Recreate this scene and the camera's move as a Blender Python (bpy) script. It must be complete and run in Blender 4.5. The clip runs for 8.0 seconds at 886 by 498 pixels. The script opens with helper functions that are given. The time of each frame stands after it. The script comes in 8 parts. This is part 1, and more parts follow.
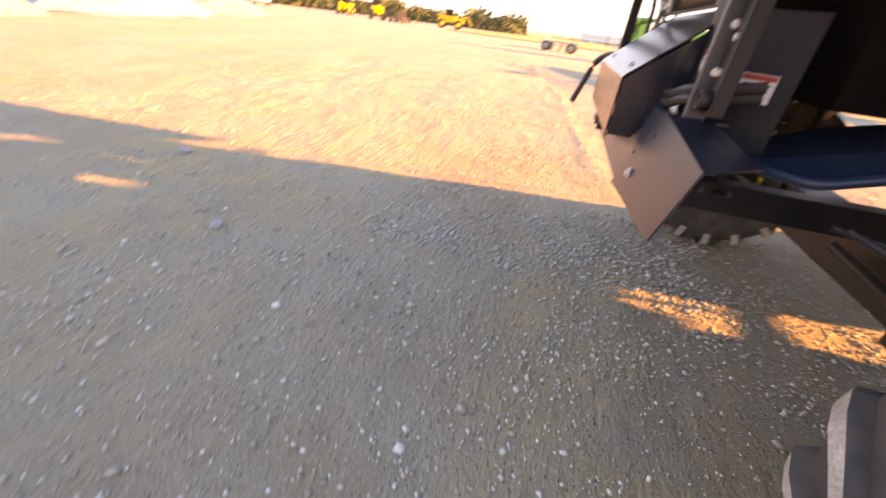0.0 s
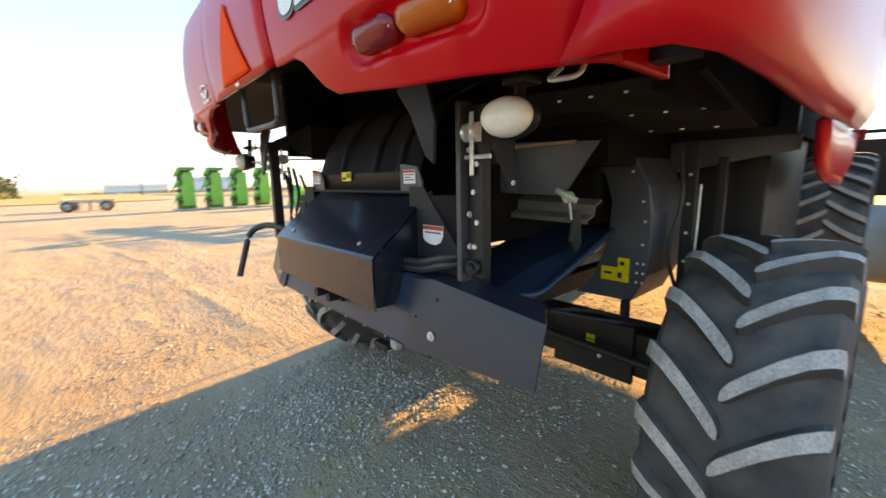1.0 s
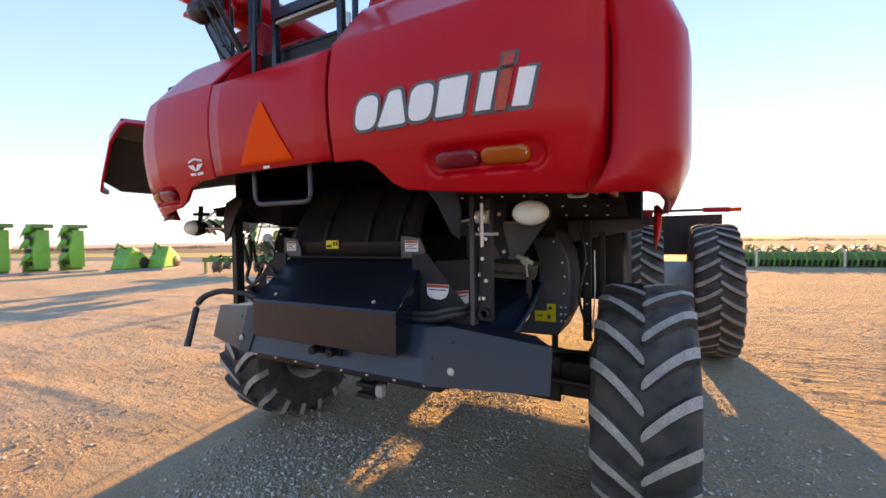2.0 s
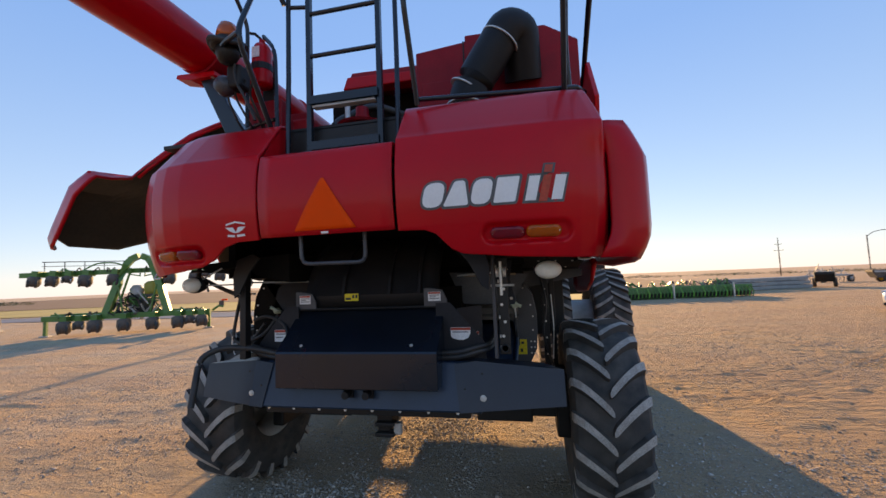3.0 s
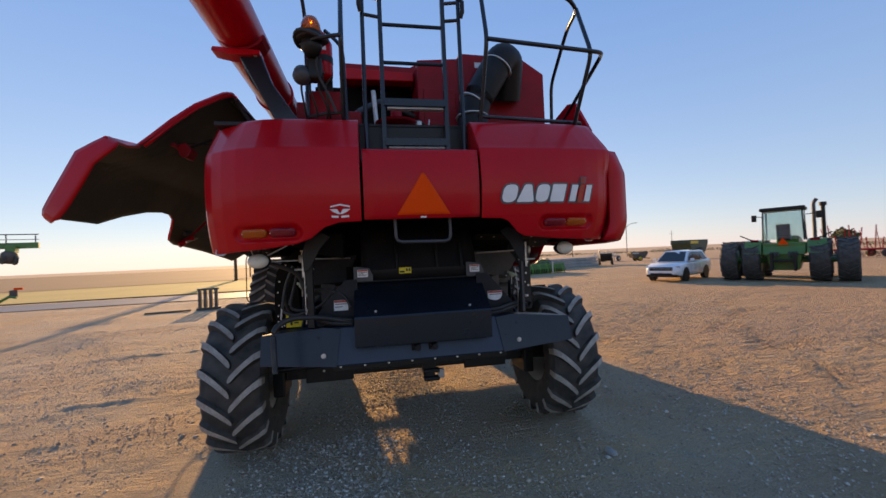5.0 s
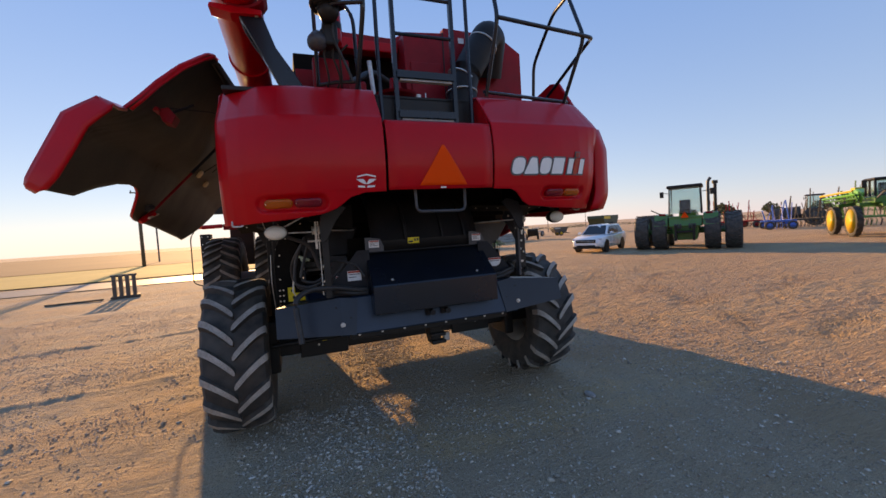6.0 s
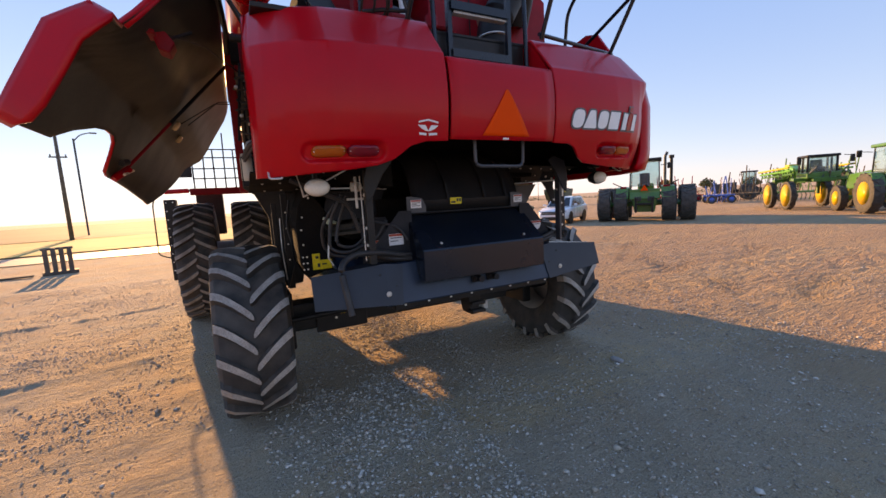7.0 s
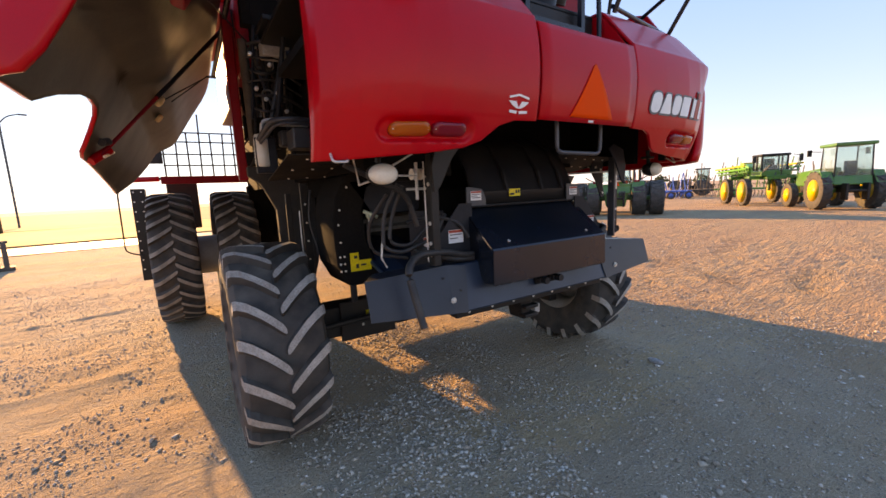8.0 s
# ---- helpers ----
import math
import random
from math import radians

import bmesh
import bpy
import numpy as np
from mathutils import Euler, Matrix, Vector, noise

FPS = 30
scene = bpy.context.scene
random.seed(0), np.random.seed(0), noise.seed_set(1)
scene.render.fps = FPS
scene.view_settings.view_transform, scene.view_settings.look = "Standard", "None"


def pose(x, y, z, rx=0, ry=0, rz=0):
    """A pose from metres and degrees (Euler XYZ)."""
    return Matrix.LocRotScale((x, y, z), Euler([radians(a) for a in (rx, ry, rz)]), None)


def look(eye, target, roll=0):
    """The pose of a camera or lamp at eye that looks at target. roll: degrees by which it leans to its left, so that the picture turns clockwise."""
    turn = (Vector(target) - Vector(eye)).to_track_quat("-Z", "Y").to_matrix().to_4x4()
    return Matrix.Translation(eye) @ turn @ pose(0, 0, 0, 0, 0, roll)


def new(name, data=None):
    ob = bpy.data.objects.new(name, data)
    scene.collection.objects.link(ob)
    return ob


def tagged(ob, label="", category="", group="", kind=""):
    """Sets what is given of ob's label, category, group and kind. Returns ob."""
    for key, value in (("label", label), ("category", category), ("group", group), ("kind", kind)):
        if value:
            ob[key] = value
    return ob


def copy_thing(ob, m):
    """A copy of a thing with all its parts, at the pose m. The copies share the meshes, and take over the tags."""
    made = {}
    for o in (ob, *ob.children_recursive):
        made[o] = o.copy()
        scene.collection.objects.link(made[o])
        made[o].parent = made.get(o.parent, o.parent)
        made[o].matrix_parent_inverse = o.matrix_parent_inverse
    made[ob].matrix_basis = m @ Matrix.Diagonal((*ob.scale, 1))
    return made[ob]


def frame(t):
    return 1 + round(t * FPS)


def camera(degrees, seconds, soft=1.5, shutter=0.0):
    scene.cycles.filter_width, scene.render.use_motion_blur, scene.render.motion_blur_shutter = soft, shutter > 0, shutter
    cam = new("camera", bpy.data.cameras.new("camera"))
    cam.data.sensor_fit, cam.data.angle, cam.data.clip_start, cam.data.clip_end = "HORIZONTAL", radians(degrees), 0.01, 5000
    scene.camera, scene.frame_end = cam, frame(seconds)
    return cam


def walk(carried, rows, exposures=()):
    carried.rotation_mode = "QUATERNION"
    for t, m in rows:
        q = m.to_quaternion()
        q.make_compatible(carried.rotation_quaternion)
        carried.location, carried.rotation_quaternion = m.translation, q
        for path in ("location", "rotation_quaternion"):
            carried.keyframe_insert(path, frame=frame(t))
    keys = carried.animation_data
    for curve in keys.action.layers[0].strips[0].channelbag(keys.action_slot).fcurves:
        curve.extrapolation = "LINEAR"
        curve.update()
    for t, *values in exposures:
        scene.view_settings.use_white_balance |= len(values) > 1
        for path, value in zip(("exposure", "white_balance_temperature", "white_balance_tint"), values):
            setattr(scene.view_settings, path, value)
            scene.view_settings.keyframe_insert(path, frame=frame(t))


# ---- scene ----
cam = camera(96.4, 8.0, shutter=0.25)
PATH = [
    (0, (2.353, 0.034, 1.55), (0.665, -0.328, 0.542), 7.5),
    (0.2, (2.31, -0.077, 1.646), (0.484, -0.13, 0.831), 4.4),
    (0.5, (2.189, -0.223, 1.722), (0.32, 0.352, 1.306), 1.7),
    (0.7, (2.123, -0.36, 1.756), (0.352, 0.503, 1.41), 1.5),
    (1, (1.978, -0.586, 1.746), (0.502, 0.719, 1.403), -1.1),
    (1.5, (1.845, -1.008, 1.759), (0.67, 0.595, 1.537), -2.5),
    (2, (1.731, -1.387, 1.808), (0.788, 0.376, 1.752), -0.8),
    (2.2, (1.595, -1.54, 1.79), (0.785, 0.288, 1.815), -1.0),
    (3.3, (0.963, -2.303, 1.898), (0.661, -0.333, 2.056), -2.7),
    (3.5, (0.815, -2.394, 1.883), (0.587, -0.413, 2.041), -3.0),
    (4, (0.402, -2.615, 1.885), (0.357, -0.62, 2.021), -2.9),
    (4.5, (0.01, -2.836, 1.883), (0.161, -0.844, 1.981), -2.5),
    (4.7, (-0.154, -2.872, 1.909), (0.084, -0.887, 1.977), -2.4),
    (5.8, (-0.993, -2.907, 1.835), (-0.338, -1.018, 1.768), -3.5),
    (6, (-1.118, -2.881, 1.855), (-0.41, -1.013, 1.756), -3.6),
    (6.5, (-1.497, -2.628, 1.803), (-0.668, -0.817, 1.619), -3.6),
    (7, (-1.69, -2.295, 1.788), (-0.786, -0.528, 1.541), -3.2),
    (7.5, (-1.808, -1.925, 1.798), (-0.836, -0.199, 1.521), -2.9),
    (8, (-2.092, -1.611, 1.806), (-1.032, 0.06, 1.517), -2.6),
]
EXPOSURES = [(0, 3.05, 19000, 48), (0.5, 2.76, 13300, 22), (1, 2.64, 12400, 19), (1.5, 2.42, 11700, 25), (2, 2.12, 11100, 29), (3.5, 1.17, 9250, 26),
             (4.5, 1.13, 9250, 27), (6, 1.17, 9600, 31), (7, 1.53, 10300, 35), (8, 1.92, 11500, 35)]
walk(cam, [(t, look(eye, target, roll)) for t, eye, target, roll in PATH], EXPOSURES)

# ---- world and sun ----
SUN_EL, SUN_AZ = radians(13.0), radians(-9.0)      # azimuth from +y towards +x
SUN_DIR = Vector((math.cos(SUN_EL) * math.sin(SUN_AZ), math.cos(SUN_EL) * math.cos(SUN_AZ), math.sin(SUN_EL)))
world = bpy.data.worlds.new("world")
scene.world = world
world.use_nodes = True
wn, wl = world.node_tree.nodes, world.node_tree.links
sky = wn.new("ShaderNodeTexSky")
sky.sky_type = 'NISHITA'
sky.sun_disc = False
sky.sun_elevation, sky.sun_rotation = SUN_EL, SUN_AZ
sky.air_density, sky.dust_density, sky.ozone_density = 1.0, 0.0, 1.6
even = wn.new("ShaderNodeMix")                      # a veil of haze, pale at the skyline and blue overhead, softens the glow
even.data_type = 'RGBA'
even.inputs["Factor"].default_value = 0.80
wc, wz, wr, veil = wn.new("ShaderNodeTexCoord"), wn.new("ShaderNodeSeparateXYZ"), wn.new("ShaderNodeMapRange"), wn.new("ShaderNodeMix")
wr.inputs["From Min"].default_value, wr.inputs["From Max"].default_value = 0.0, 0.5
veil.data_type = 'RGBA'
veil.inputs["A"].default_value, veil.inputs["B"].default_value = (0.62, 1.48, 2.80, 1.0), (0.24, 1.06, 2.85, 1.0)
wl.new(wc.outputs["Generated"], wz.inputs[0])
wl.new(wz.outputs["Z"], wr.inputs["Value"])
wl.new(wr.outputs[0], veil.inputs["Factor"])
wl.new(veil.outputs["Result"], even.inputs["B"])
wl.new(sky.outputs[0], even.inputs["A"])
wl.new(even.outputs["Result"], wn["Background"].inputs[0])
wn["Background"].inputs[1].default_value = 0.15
sun = new("sun", bpy.data.lights.new("sun", 'SUN'))
sun.data.energy, sun.data.angle, sun.data.color = 3.15, radians(0.6), (1.0, 0.77, 0.42)
sun.matrix_world = look(SUN_DIR * 60, (0, 0, 0))


# ---- materials ----
def pbr(name, c1, c2=None, scale=6.0, rough=0.5, metal=0.0, bump=0.0, bscale=80.0, coat=0.0, dust=0.0,
        dust_col=(0.30, 0.22, 0.15), rvar=0.12, spec=0.5, fine=0.15):
    """Two-scale procedural surface: broad patches c1 to c2, fine grain, fine relief, and dust that lies on upward faces."""
    m = bpy.data.materials.new(name)
    m.use_nodes = True
    n, l = m.node_tree.nodes, m.node_tree.links
    b = n["Principled BSDF"]
    tc = n.new("ShaderNodeTexCoord")
    n1 = n.new("ShaderNodeTexNoise")
    n1.inputs["Scale"].default_value, n1.inputs["Detail"].default_value = scale, 5.0
    l.new(tc.outputs["Object"], n1.inputs["Vector"])
    n2 = n.new("ShaderNodeTexNoise")
    n2.inputs["Scale"].default_value, n2.inputs["Detail"].default_value = bscale, 4.0
    l.new(tc.outputs["Object"], n2.inputs["Vector"])
    c2 = c2 or tuple(0.8 * v for v in c1)
    mx = n.new("ShaderNodeMix")
    mx.data_type = 'RGBA'
    mx.inputs["A"].default_value, mx.inputs["B"].default_value = (*c1, 1), (*c2, 1)
    rmp = n.new("ShaderNodeMapRange")
    rmp.inputs["From Min"].default_value, rmp.inputs["From Max"].default_value = 0.32, 0.68
    l.new(n1.outputs["Fac"], rmp.inputs["Value"])
    l.new(rmp.outputs[0], mx.inputs["Factor"])
    col = mx.outputs["Result"]
    g = n.new("ShaderNodeMix")
    g.data_type, g.blend_type = 'RGBA', 'MULTIPLY'
    g.inputs["Factor"].default_value = 1.0
    fr = n.new("ShaderNodeMapRange")
    fr.inputs["From Min"].default_value, fr.inputs["From Max"].default_value = 0.3, 0.7
    fr.inputs["To Min"].default_value, fr.inputs["To Max"].default_value = 1.0 - fine, 1.0 + fine
    l.new(n2.outputs["Fac"], fr.inputs["Value"])
    l.new(col, g.inputs["A"])
    l.new(fr.outputs[0], g.inputs["B"])
    col = g.outputs["Result"]
    if dust:
        geo, sep = n.new("ShaderNodeNewGeometry"), n.new("ShaderNodeSeparateXYZ")
        l.new(geo.outputs["Normal"], sep.inputs[0])
        up = n.new("ShaderNodeMapRange")
        up.inputs["From Min"].default_value, up.inputs["From Max"].default_value = -0.3, 1.0
        up.inputs["To Min"].default_value, up.inputs["To Max"].default_value = 0.25, 1.0
        l.new(sep.outputs["Z"], up.inputs["Value"])
        n3 = n.new("ShaderNodeTexNoise")
        n3.inputs["Scale"].default_value, n3.inputs["Detail"].default_value = scale * 0.7 + 2, 6.0
        l.new(tc.outputs["Object"], n3.inputs["Vector"])
        k = n.new("ShaderNodeMapRange")
        k.inputs["From Min"].default_value, k.inputs["From Max"].default_value = 0.35, 0.75
        k.inputs["To Max"].default_value = dust
        l.new(n3.outputs["Fac"], k.inputs["Value"])
        mu = n.new("ShaderNodeMath")
        mu.operation = 'MULTIPLY'
        l.new(up.outputs[0], mu.inputs[0])
        l.new(k.outputs[0], mu.inputs[1])
        d = n.new("ShaderNodeMix")
        d.data_type = 'RGBA'
        d.inputs["B"].default_value = (*dust_col, 1)
        l.new(mu.outputs[0], d.inputs["Factor"])
        l.new(col, d.inputs["A"])
        col = d.outputs["Result"]
    l.new(col, b.inputs["Base Color"])
    rr = n.new("ShaderNodeMapRange")
    rr.inputs["To Min"].default_value, rr.inputs["To Max"].default_value = max(rough - rvar, 0.02), min(rough + rvar, 1.0)
    l.new(n1.outputs["Fac"], rr.inputs["Value"])
    l.new(rr.outputs[0], b.inputs["Roughness"])
    b.inputs["Metallic"].default_value = metal
    b.inputs["Specular IOR Level"].default_value = spec
    b.inputs["Coat Weight"].default_value = coat
    b.inputs["Coat Roughness"].default_value = 0.10
    if bump:
        bp = n.new("ShaderNodeBump")
        bp.inputs["Strength"].default_value, bp.inputs["Distance"].default_value = bump, 0.01
        l.new(n2.outputs["Fac"], bp.inputs["Height"])
        l.new(bp.outputs[0], b.inputs["Normal"])
    return m


def glass(name, colour, rough=0.05, trans=0.9):
    m = bpy.data.materials.new(name)
    m.use_nodes = True
    b = m.node_tree.nodes["Principled BSDF"]
    b.inputs["Base Color"].default_value = (*colour, 1)
    b.inputs["Roughness"].default_value = rough
    b.inputs["Transmission Weight"].default_value = trans
    b.inputs["IOR"].default_value = 1.45
    return m


RED = pbr("red_paint", (0.62, 0.006, 0.012), (0.54, 0.005, 0.010), 1.5, 0.30, coat=0.14, dust=0.02, bump=0.006, bscale=220, fine=0.04, rvar=0.05, spec=0.16)
RED_DULL = pbr("red_paint_dusty", (0.36, 0.005, 0.012), (0.27, 0.006, 0.012), 4, 0.42, dust=0.07, fine=0.1, spec=0.2)
NAVY = pbr("blue_black_steel", (0.005, 0.011, 0.020), (0.004, 0.008, 0.013), 3, 0.28, dust=0.02, bump=0.012, bscale=150, coat=0.25, rvar=0.06, spec=0.4)
BEAMBLUE = pbr("dusty_blue_steel", (0.009, 0.030, 0.060), (0.008, 0.022, 0.041), 2.5, 0.36, dust=0.02, bump=0.02, bscale=150, coat=0.1, spec=0.40)
WINGSTEEL = pbr("dusty_grey_blue_steel", (0.014, 0.023, 0.036), (0.010, 0.016, 0.026), 2.5, 0.34, dust=0.03, bump=0.02, bscale=150, spec=0.40)
PALE_LENS = pbr("pale_amber_lens", (0.92, 0.72, 0.42), (0.86, 0.62, 0.34), 20, 0.25, fine=0.05)
KNOB = pbr("pale_green_plastic", (0.45, 0.52, 0.38), None, 8, 0.5)
BLACK = pbr("black_steel", (0.009, 0.009, 0.010), (0.016, 0.015, 0.014), 5, 0.45, dust=0.06, bump=0.03, bscale=120, spec=0.32)
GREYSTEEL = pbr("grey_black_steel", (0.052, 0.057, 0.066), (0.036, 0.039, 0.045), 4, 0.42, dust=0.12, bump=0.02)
PLASTIC = pbr("black_plastic", (0.009, 0.009, 0.010), (0.013, 0.012, 0.012), 4, 0.5, dust=0.05, bump=0.06, bscale=260, spec=0.25)
INNER = pbr("flap_inner_fibre", (0.058, 0.042, 0.026), (0.034, 0.026, 0.017), 2, 0.55, dust=0.06, bump=0.05, bscale=40)
RUBBER = pbr("tyre_rubber", (0.034, 0.032, 0.030), (0.060, 0.053, 0.047), 7, 0.8, dust=0.55, dust_col=(0.19, 0.16, 0.13), bump=0.12, bscale=140)
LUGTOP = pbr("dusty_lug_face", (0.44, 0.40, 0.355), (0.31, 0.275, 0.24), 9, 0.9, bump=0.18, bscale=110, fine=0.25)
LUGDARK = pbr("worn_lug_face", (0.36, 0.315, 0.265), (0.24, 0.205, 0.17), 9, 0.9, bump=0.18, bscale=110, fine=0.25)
RIM = pbr("rim_paint_silver", (0.52, 0.50, 0.46), (0.38, 0.35, 0.31), 4, 0.5, dust=0.4)
RUBBER_SHEET = pbr("grey_rubber_sheet", (0.045, 0.043, 0.041), (0.034, 0.032, 0.030), 4, 0.7, dust=0.15, spec=0.25)
HOSE = pbr("hose_rubber", (0.017, 0.017, 0.018), None, 8, 0.55, dust=0.2)
ZINC = pbr("zinc_plated_steel", (0.74, 0.73, 0.69), (0.58, 0.55, 0.50), 12, 0.38, metal=0.45)
WHITE_PLASTIC = pbr("white_lens", (0.78, 0.76, 0.66), (0.72, 0.69, 0.59), 12, 0.35, bump=0.04, bscale=90, dust=0.06, fine=0.05)
LABEL_W = pbr("white_label", (0.74, 0.74, 0.73), (0.66, 0.65, 0.63), 12, 0.45)
LABEL_Y = pbr("yellow_label", (0.78, 0.58, 0.01), (0.70, 0.50, 0.01), 12, 0.45)
LABEL_R = pbr("red_label", (0.55, 0.05, 0.02), None, 12, 0.45)
LABEL_K = pbr("black_print", (0.015, 0.015, 0.015), None, 12, 0.5)
DECAL_W = pbr("white_decal", (0.80, 0.80, 0.78), (0.76, 0.755, 0.73), 9, 0.4, fine=0.03)
DECAL_G = pbr("grey_decal", (0.085, 0.09, 0.095), None, 9, 0.4)
ORANGE = pbr("fluorescent_orange", (1.0, 0.075, 0.004), (1.0, 0.070, 0.004), 5, 0.75, fine=0.02, spec=0.15)
AMBER = glass("amber_lens", (0.66, 0.12, 0.008), 0.14, 0.35)
REDLENS = glass("red_lens", (0.30, 0.008, 0.02), 0.12, 0.3)
PANE = glass("cab_glass", (0.72, 0.88, 0.88), 0.02, 0.92)
GREEN = pbr("green_paint", (0.035, 0.20, 0.030), (0.028, 0.155, 0.028), 2, 0.4, coat=0.2, dust=0.25)
GREEN_BRIGHT = pbr("bright_green_paint", (0.10, 0.46, 0.05), (0.08, 0.36, 0.045), 2, 0.4, coat=0.2, dust=0.15)
YELLOW = pbr("yellow_paint", (0.80, 0.50, 0.015), (0.70, 0.42, 0.02), 3, 0.4, dust=0.15)
BLUE = pbr("blue_paint", (0.02, 0.17, 0.62), (0.02, 0.13, 0.50), 2, 0.4, dust=0.2)
CARWHITE = pbr("white_car_paint", (0.78, 0.79, 0.80), (0.74, 0.75, 0.76), 1.5, 0.25, coat=0.6, fine=0.02)
RUSTY = pbr("weathered_implement_steel", (0.12, 0.085, 0.06), (0.06, 0.05, 0.045), 3, 0.7, dust=0.3)
WOOD = pbr("weathered_pole_wood", (0.16, 0.12, 0.085), (0.10, 0.075, 0.055), 3, 0.85, bump=0.3, bscale=30)
CONCRETE = pbr("concrete", (0.38, 0.36, 0.33), (0.30, 0.28, 0.26), 2, 0.85, bump=0.2, bscale=40)
ASPHALT = pbr("grey_road", (0.17, 0.16, 0.155), (0.13, 0.12, 0.115), 0.2, 0.6, bump=0.15, bscale=20)
LEAF = pbr("foliage", (0.085, 0.105, 0.045), (0.12, 0.115, 0.05), 3, 0.8)
SEED_YELLOW = pbr("dull_yellow_plastic", (0.42, 0.36, 0.05), (0.34, 0.29, 0.05), 4, 0.55, dust=0.2)
# near-black, almost without sheen: keeps inner parts dark where low sun reaches them
MATTE_BLACK = pbr("matte_black_steel", (0.010, 0.0095, 0.009), (0.016, 0.014, 0.012), 3, 0.95, bump=0.1, bscale=60, spec=0.05, rvar=0.03)
DUSTY_BAR = pbr("dusty_grey_bar", (0.13, 0.115, 0.09), (0.08, 0.07, 0.06), 6, 0.7, dust=0.3)
DARKGREEN = pbr("dark_green_paint", (0.03, 0.06, 0.03), (0.025, 0.045, 0.025), 3, 0.5, dust=0.2)
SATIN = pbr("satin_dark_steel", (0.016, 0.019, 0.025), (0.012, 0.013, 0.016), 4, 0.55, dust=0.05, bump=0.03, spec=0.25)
THROAT = pbr("dusty_brown_black_steel", (0.030, 0.024, 0.018), (0.016, 0.013, 0.011), 4, 0.8, dust=0.1, spec=0.15)
BARK = pbr("bark", (0.10, 0.075, 0.05), None, 6, 0.9, bump=0.3, bscale=25)


def mat_ground():
    """Packed reddish dirt with grey limestone gravel: broad stains, wheel-worn bands, stones at two sizes."""
    m = bpy.data.materials.new("packed_dirt_and_gravel")
    m.use_nodes = True
    n, l = m.node_tree.nodes, m.node_tree.links
    b = n["Principled BSDF"]
    tc = n.new("ShaderNodeTexCoord")

    def noise_tex(scale, detail=5.0, rough=0.55):
        t = n.new("ShaderNodeTexNoise")
        t.inputs["Scale"].default_value, t.inputs["Detail"].default_value, t.inputs["Roughness"].default_value = scale, detail, rough
        l.new(tc.outputs["Object"], t.inputs["Vector"])
        return t.outputs["Fac"]

    def rng(v, a, bb, c=0.0, d=1.0):
        t = n.new("ShaderNodeMapRange")
        for i, x in zip(("From Min", "From Max", "To Min", "To Max"), (a, bb, c, d)):
            t.inputs[i].default_value = x
        l.new(v, t.inputs["Value"])
        return t.outputs[0]

    def mixc(f, a, bb, blend='MIX'):
        t = n.new("ShaderNodeMix")
        t.data_type, t.blend_type = 'RGBA', blend
        if isinstance(f, float):
            t.inputs["Factor"].default_value = f
        else:
            l.new(f, t.inputs["Factor"])
        for s, v in (("A", a), ("B", bb)):
            if isinstance(v, tuple):
                t.inputs[s].default_value = (*v, 1)
            else:
                l.new(v, t.inputs[s])
        return t.outputs["Result"]

    dirt = mixc(rng(noise_tex(0.35), 0.35, 0.65), (0.69, 0.440, 0.238), (0.62, 0.415, 0.255))
    dirt = mixc(rng(noise_tex(2.2), 0.40, 0.70), dirt, (0.50, 0.365, 0.240))
    gravel = mixc(rng(noise_tex(70.0, 3.0), 0.35, 0.65), (0.44, 0.36, 0.265), (0.67, 0.57, 0.45))
    # lanes: smooth pinkish dirt and stony grey strips that run with the traffic
    mp = n.new("ShaderNodeMapping")
    mp.inputs["Rotation"].default_value = (0, 0, -0.14)
    mp.inputs["Scale"].default_value = (0.10, 0.75, 1.0)
    l.new(tc.outputs["Object"], mp.inputs["Vector"])
    lanes = n.new("ShaderNodeTexNoise")
    lanes.inputs["Scale"].default_value, lanes.inputs["Detail"].default_value = 1.0, 5.0
    l.new(mp.outputs[0], lanes.inputs["Vector"])
    dirt = mixc(rng(lanes.outputs["Fac"], 0.42, 0.58), dirt, (0.56, 0.365, 0.225))
    # crushed stone was spread where the machine stands; the open yard past it is bare red dirt
    sep = n.new("ShaderNodeSeparateXYZ")
    l.new(tc.outputs["Object"], sep.inputs[0])
    wob = n.new("ShaderNodeMath")
    wob.operation = 'MULTIPLY_ADD'
    l.new(noise_tex(0.45, 5.0, 0.65), wob.inputs[0])
    wob.inputs[1].default_value = 5.0
    l.new(sep.outputs["X"], wob.inputs[2])
    bare = rng(wob.outputs[0], 4.2, 6.6, 1.0, 0.12)
    where = rng(noise_tex(0.55, 6.0, 0.65), 0.42, 0.60, 0.08, 0.52)
    spread = n.new("ShaderNodeMath")
    spread.operation = 'MULTIPLY'
    l.new(where, spread.inputs[0])
    l.new(bare, spread.inputs[1])
    col = mixc(spread.outputs[0], dirt, gravel)
    v1 = n.new("ShaderNodeTexVoronoi")
    v1.inputs["Scale"].default_value = 38.0
    l.new(tc.outputs["Object"], v1.inputs["Vector"])
    stone = rng(v1.outputs["Distance"], 0.10, 0.34, 1.0, 0.0)
    pick = n.new("ShaderNodeSeparateColor")
    l.new(v1.outputs["Color"], pick.inputs[0])
    some = n.new("ShaderNodeMath")
    some.operation = 'MULTIPLY'
    l.new(stone, some.inputs[0])
    l.new(rng(pick.outputs[0], 0.70, 0.80), some.inputs[1])
    tint = mixc(pick.outputs[1], (0.26, 0.225, 0.20), (0.60, 0.56, 0.52))
    col = mixc(some.outputs[0], col, tint)
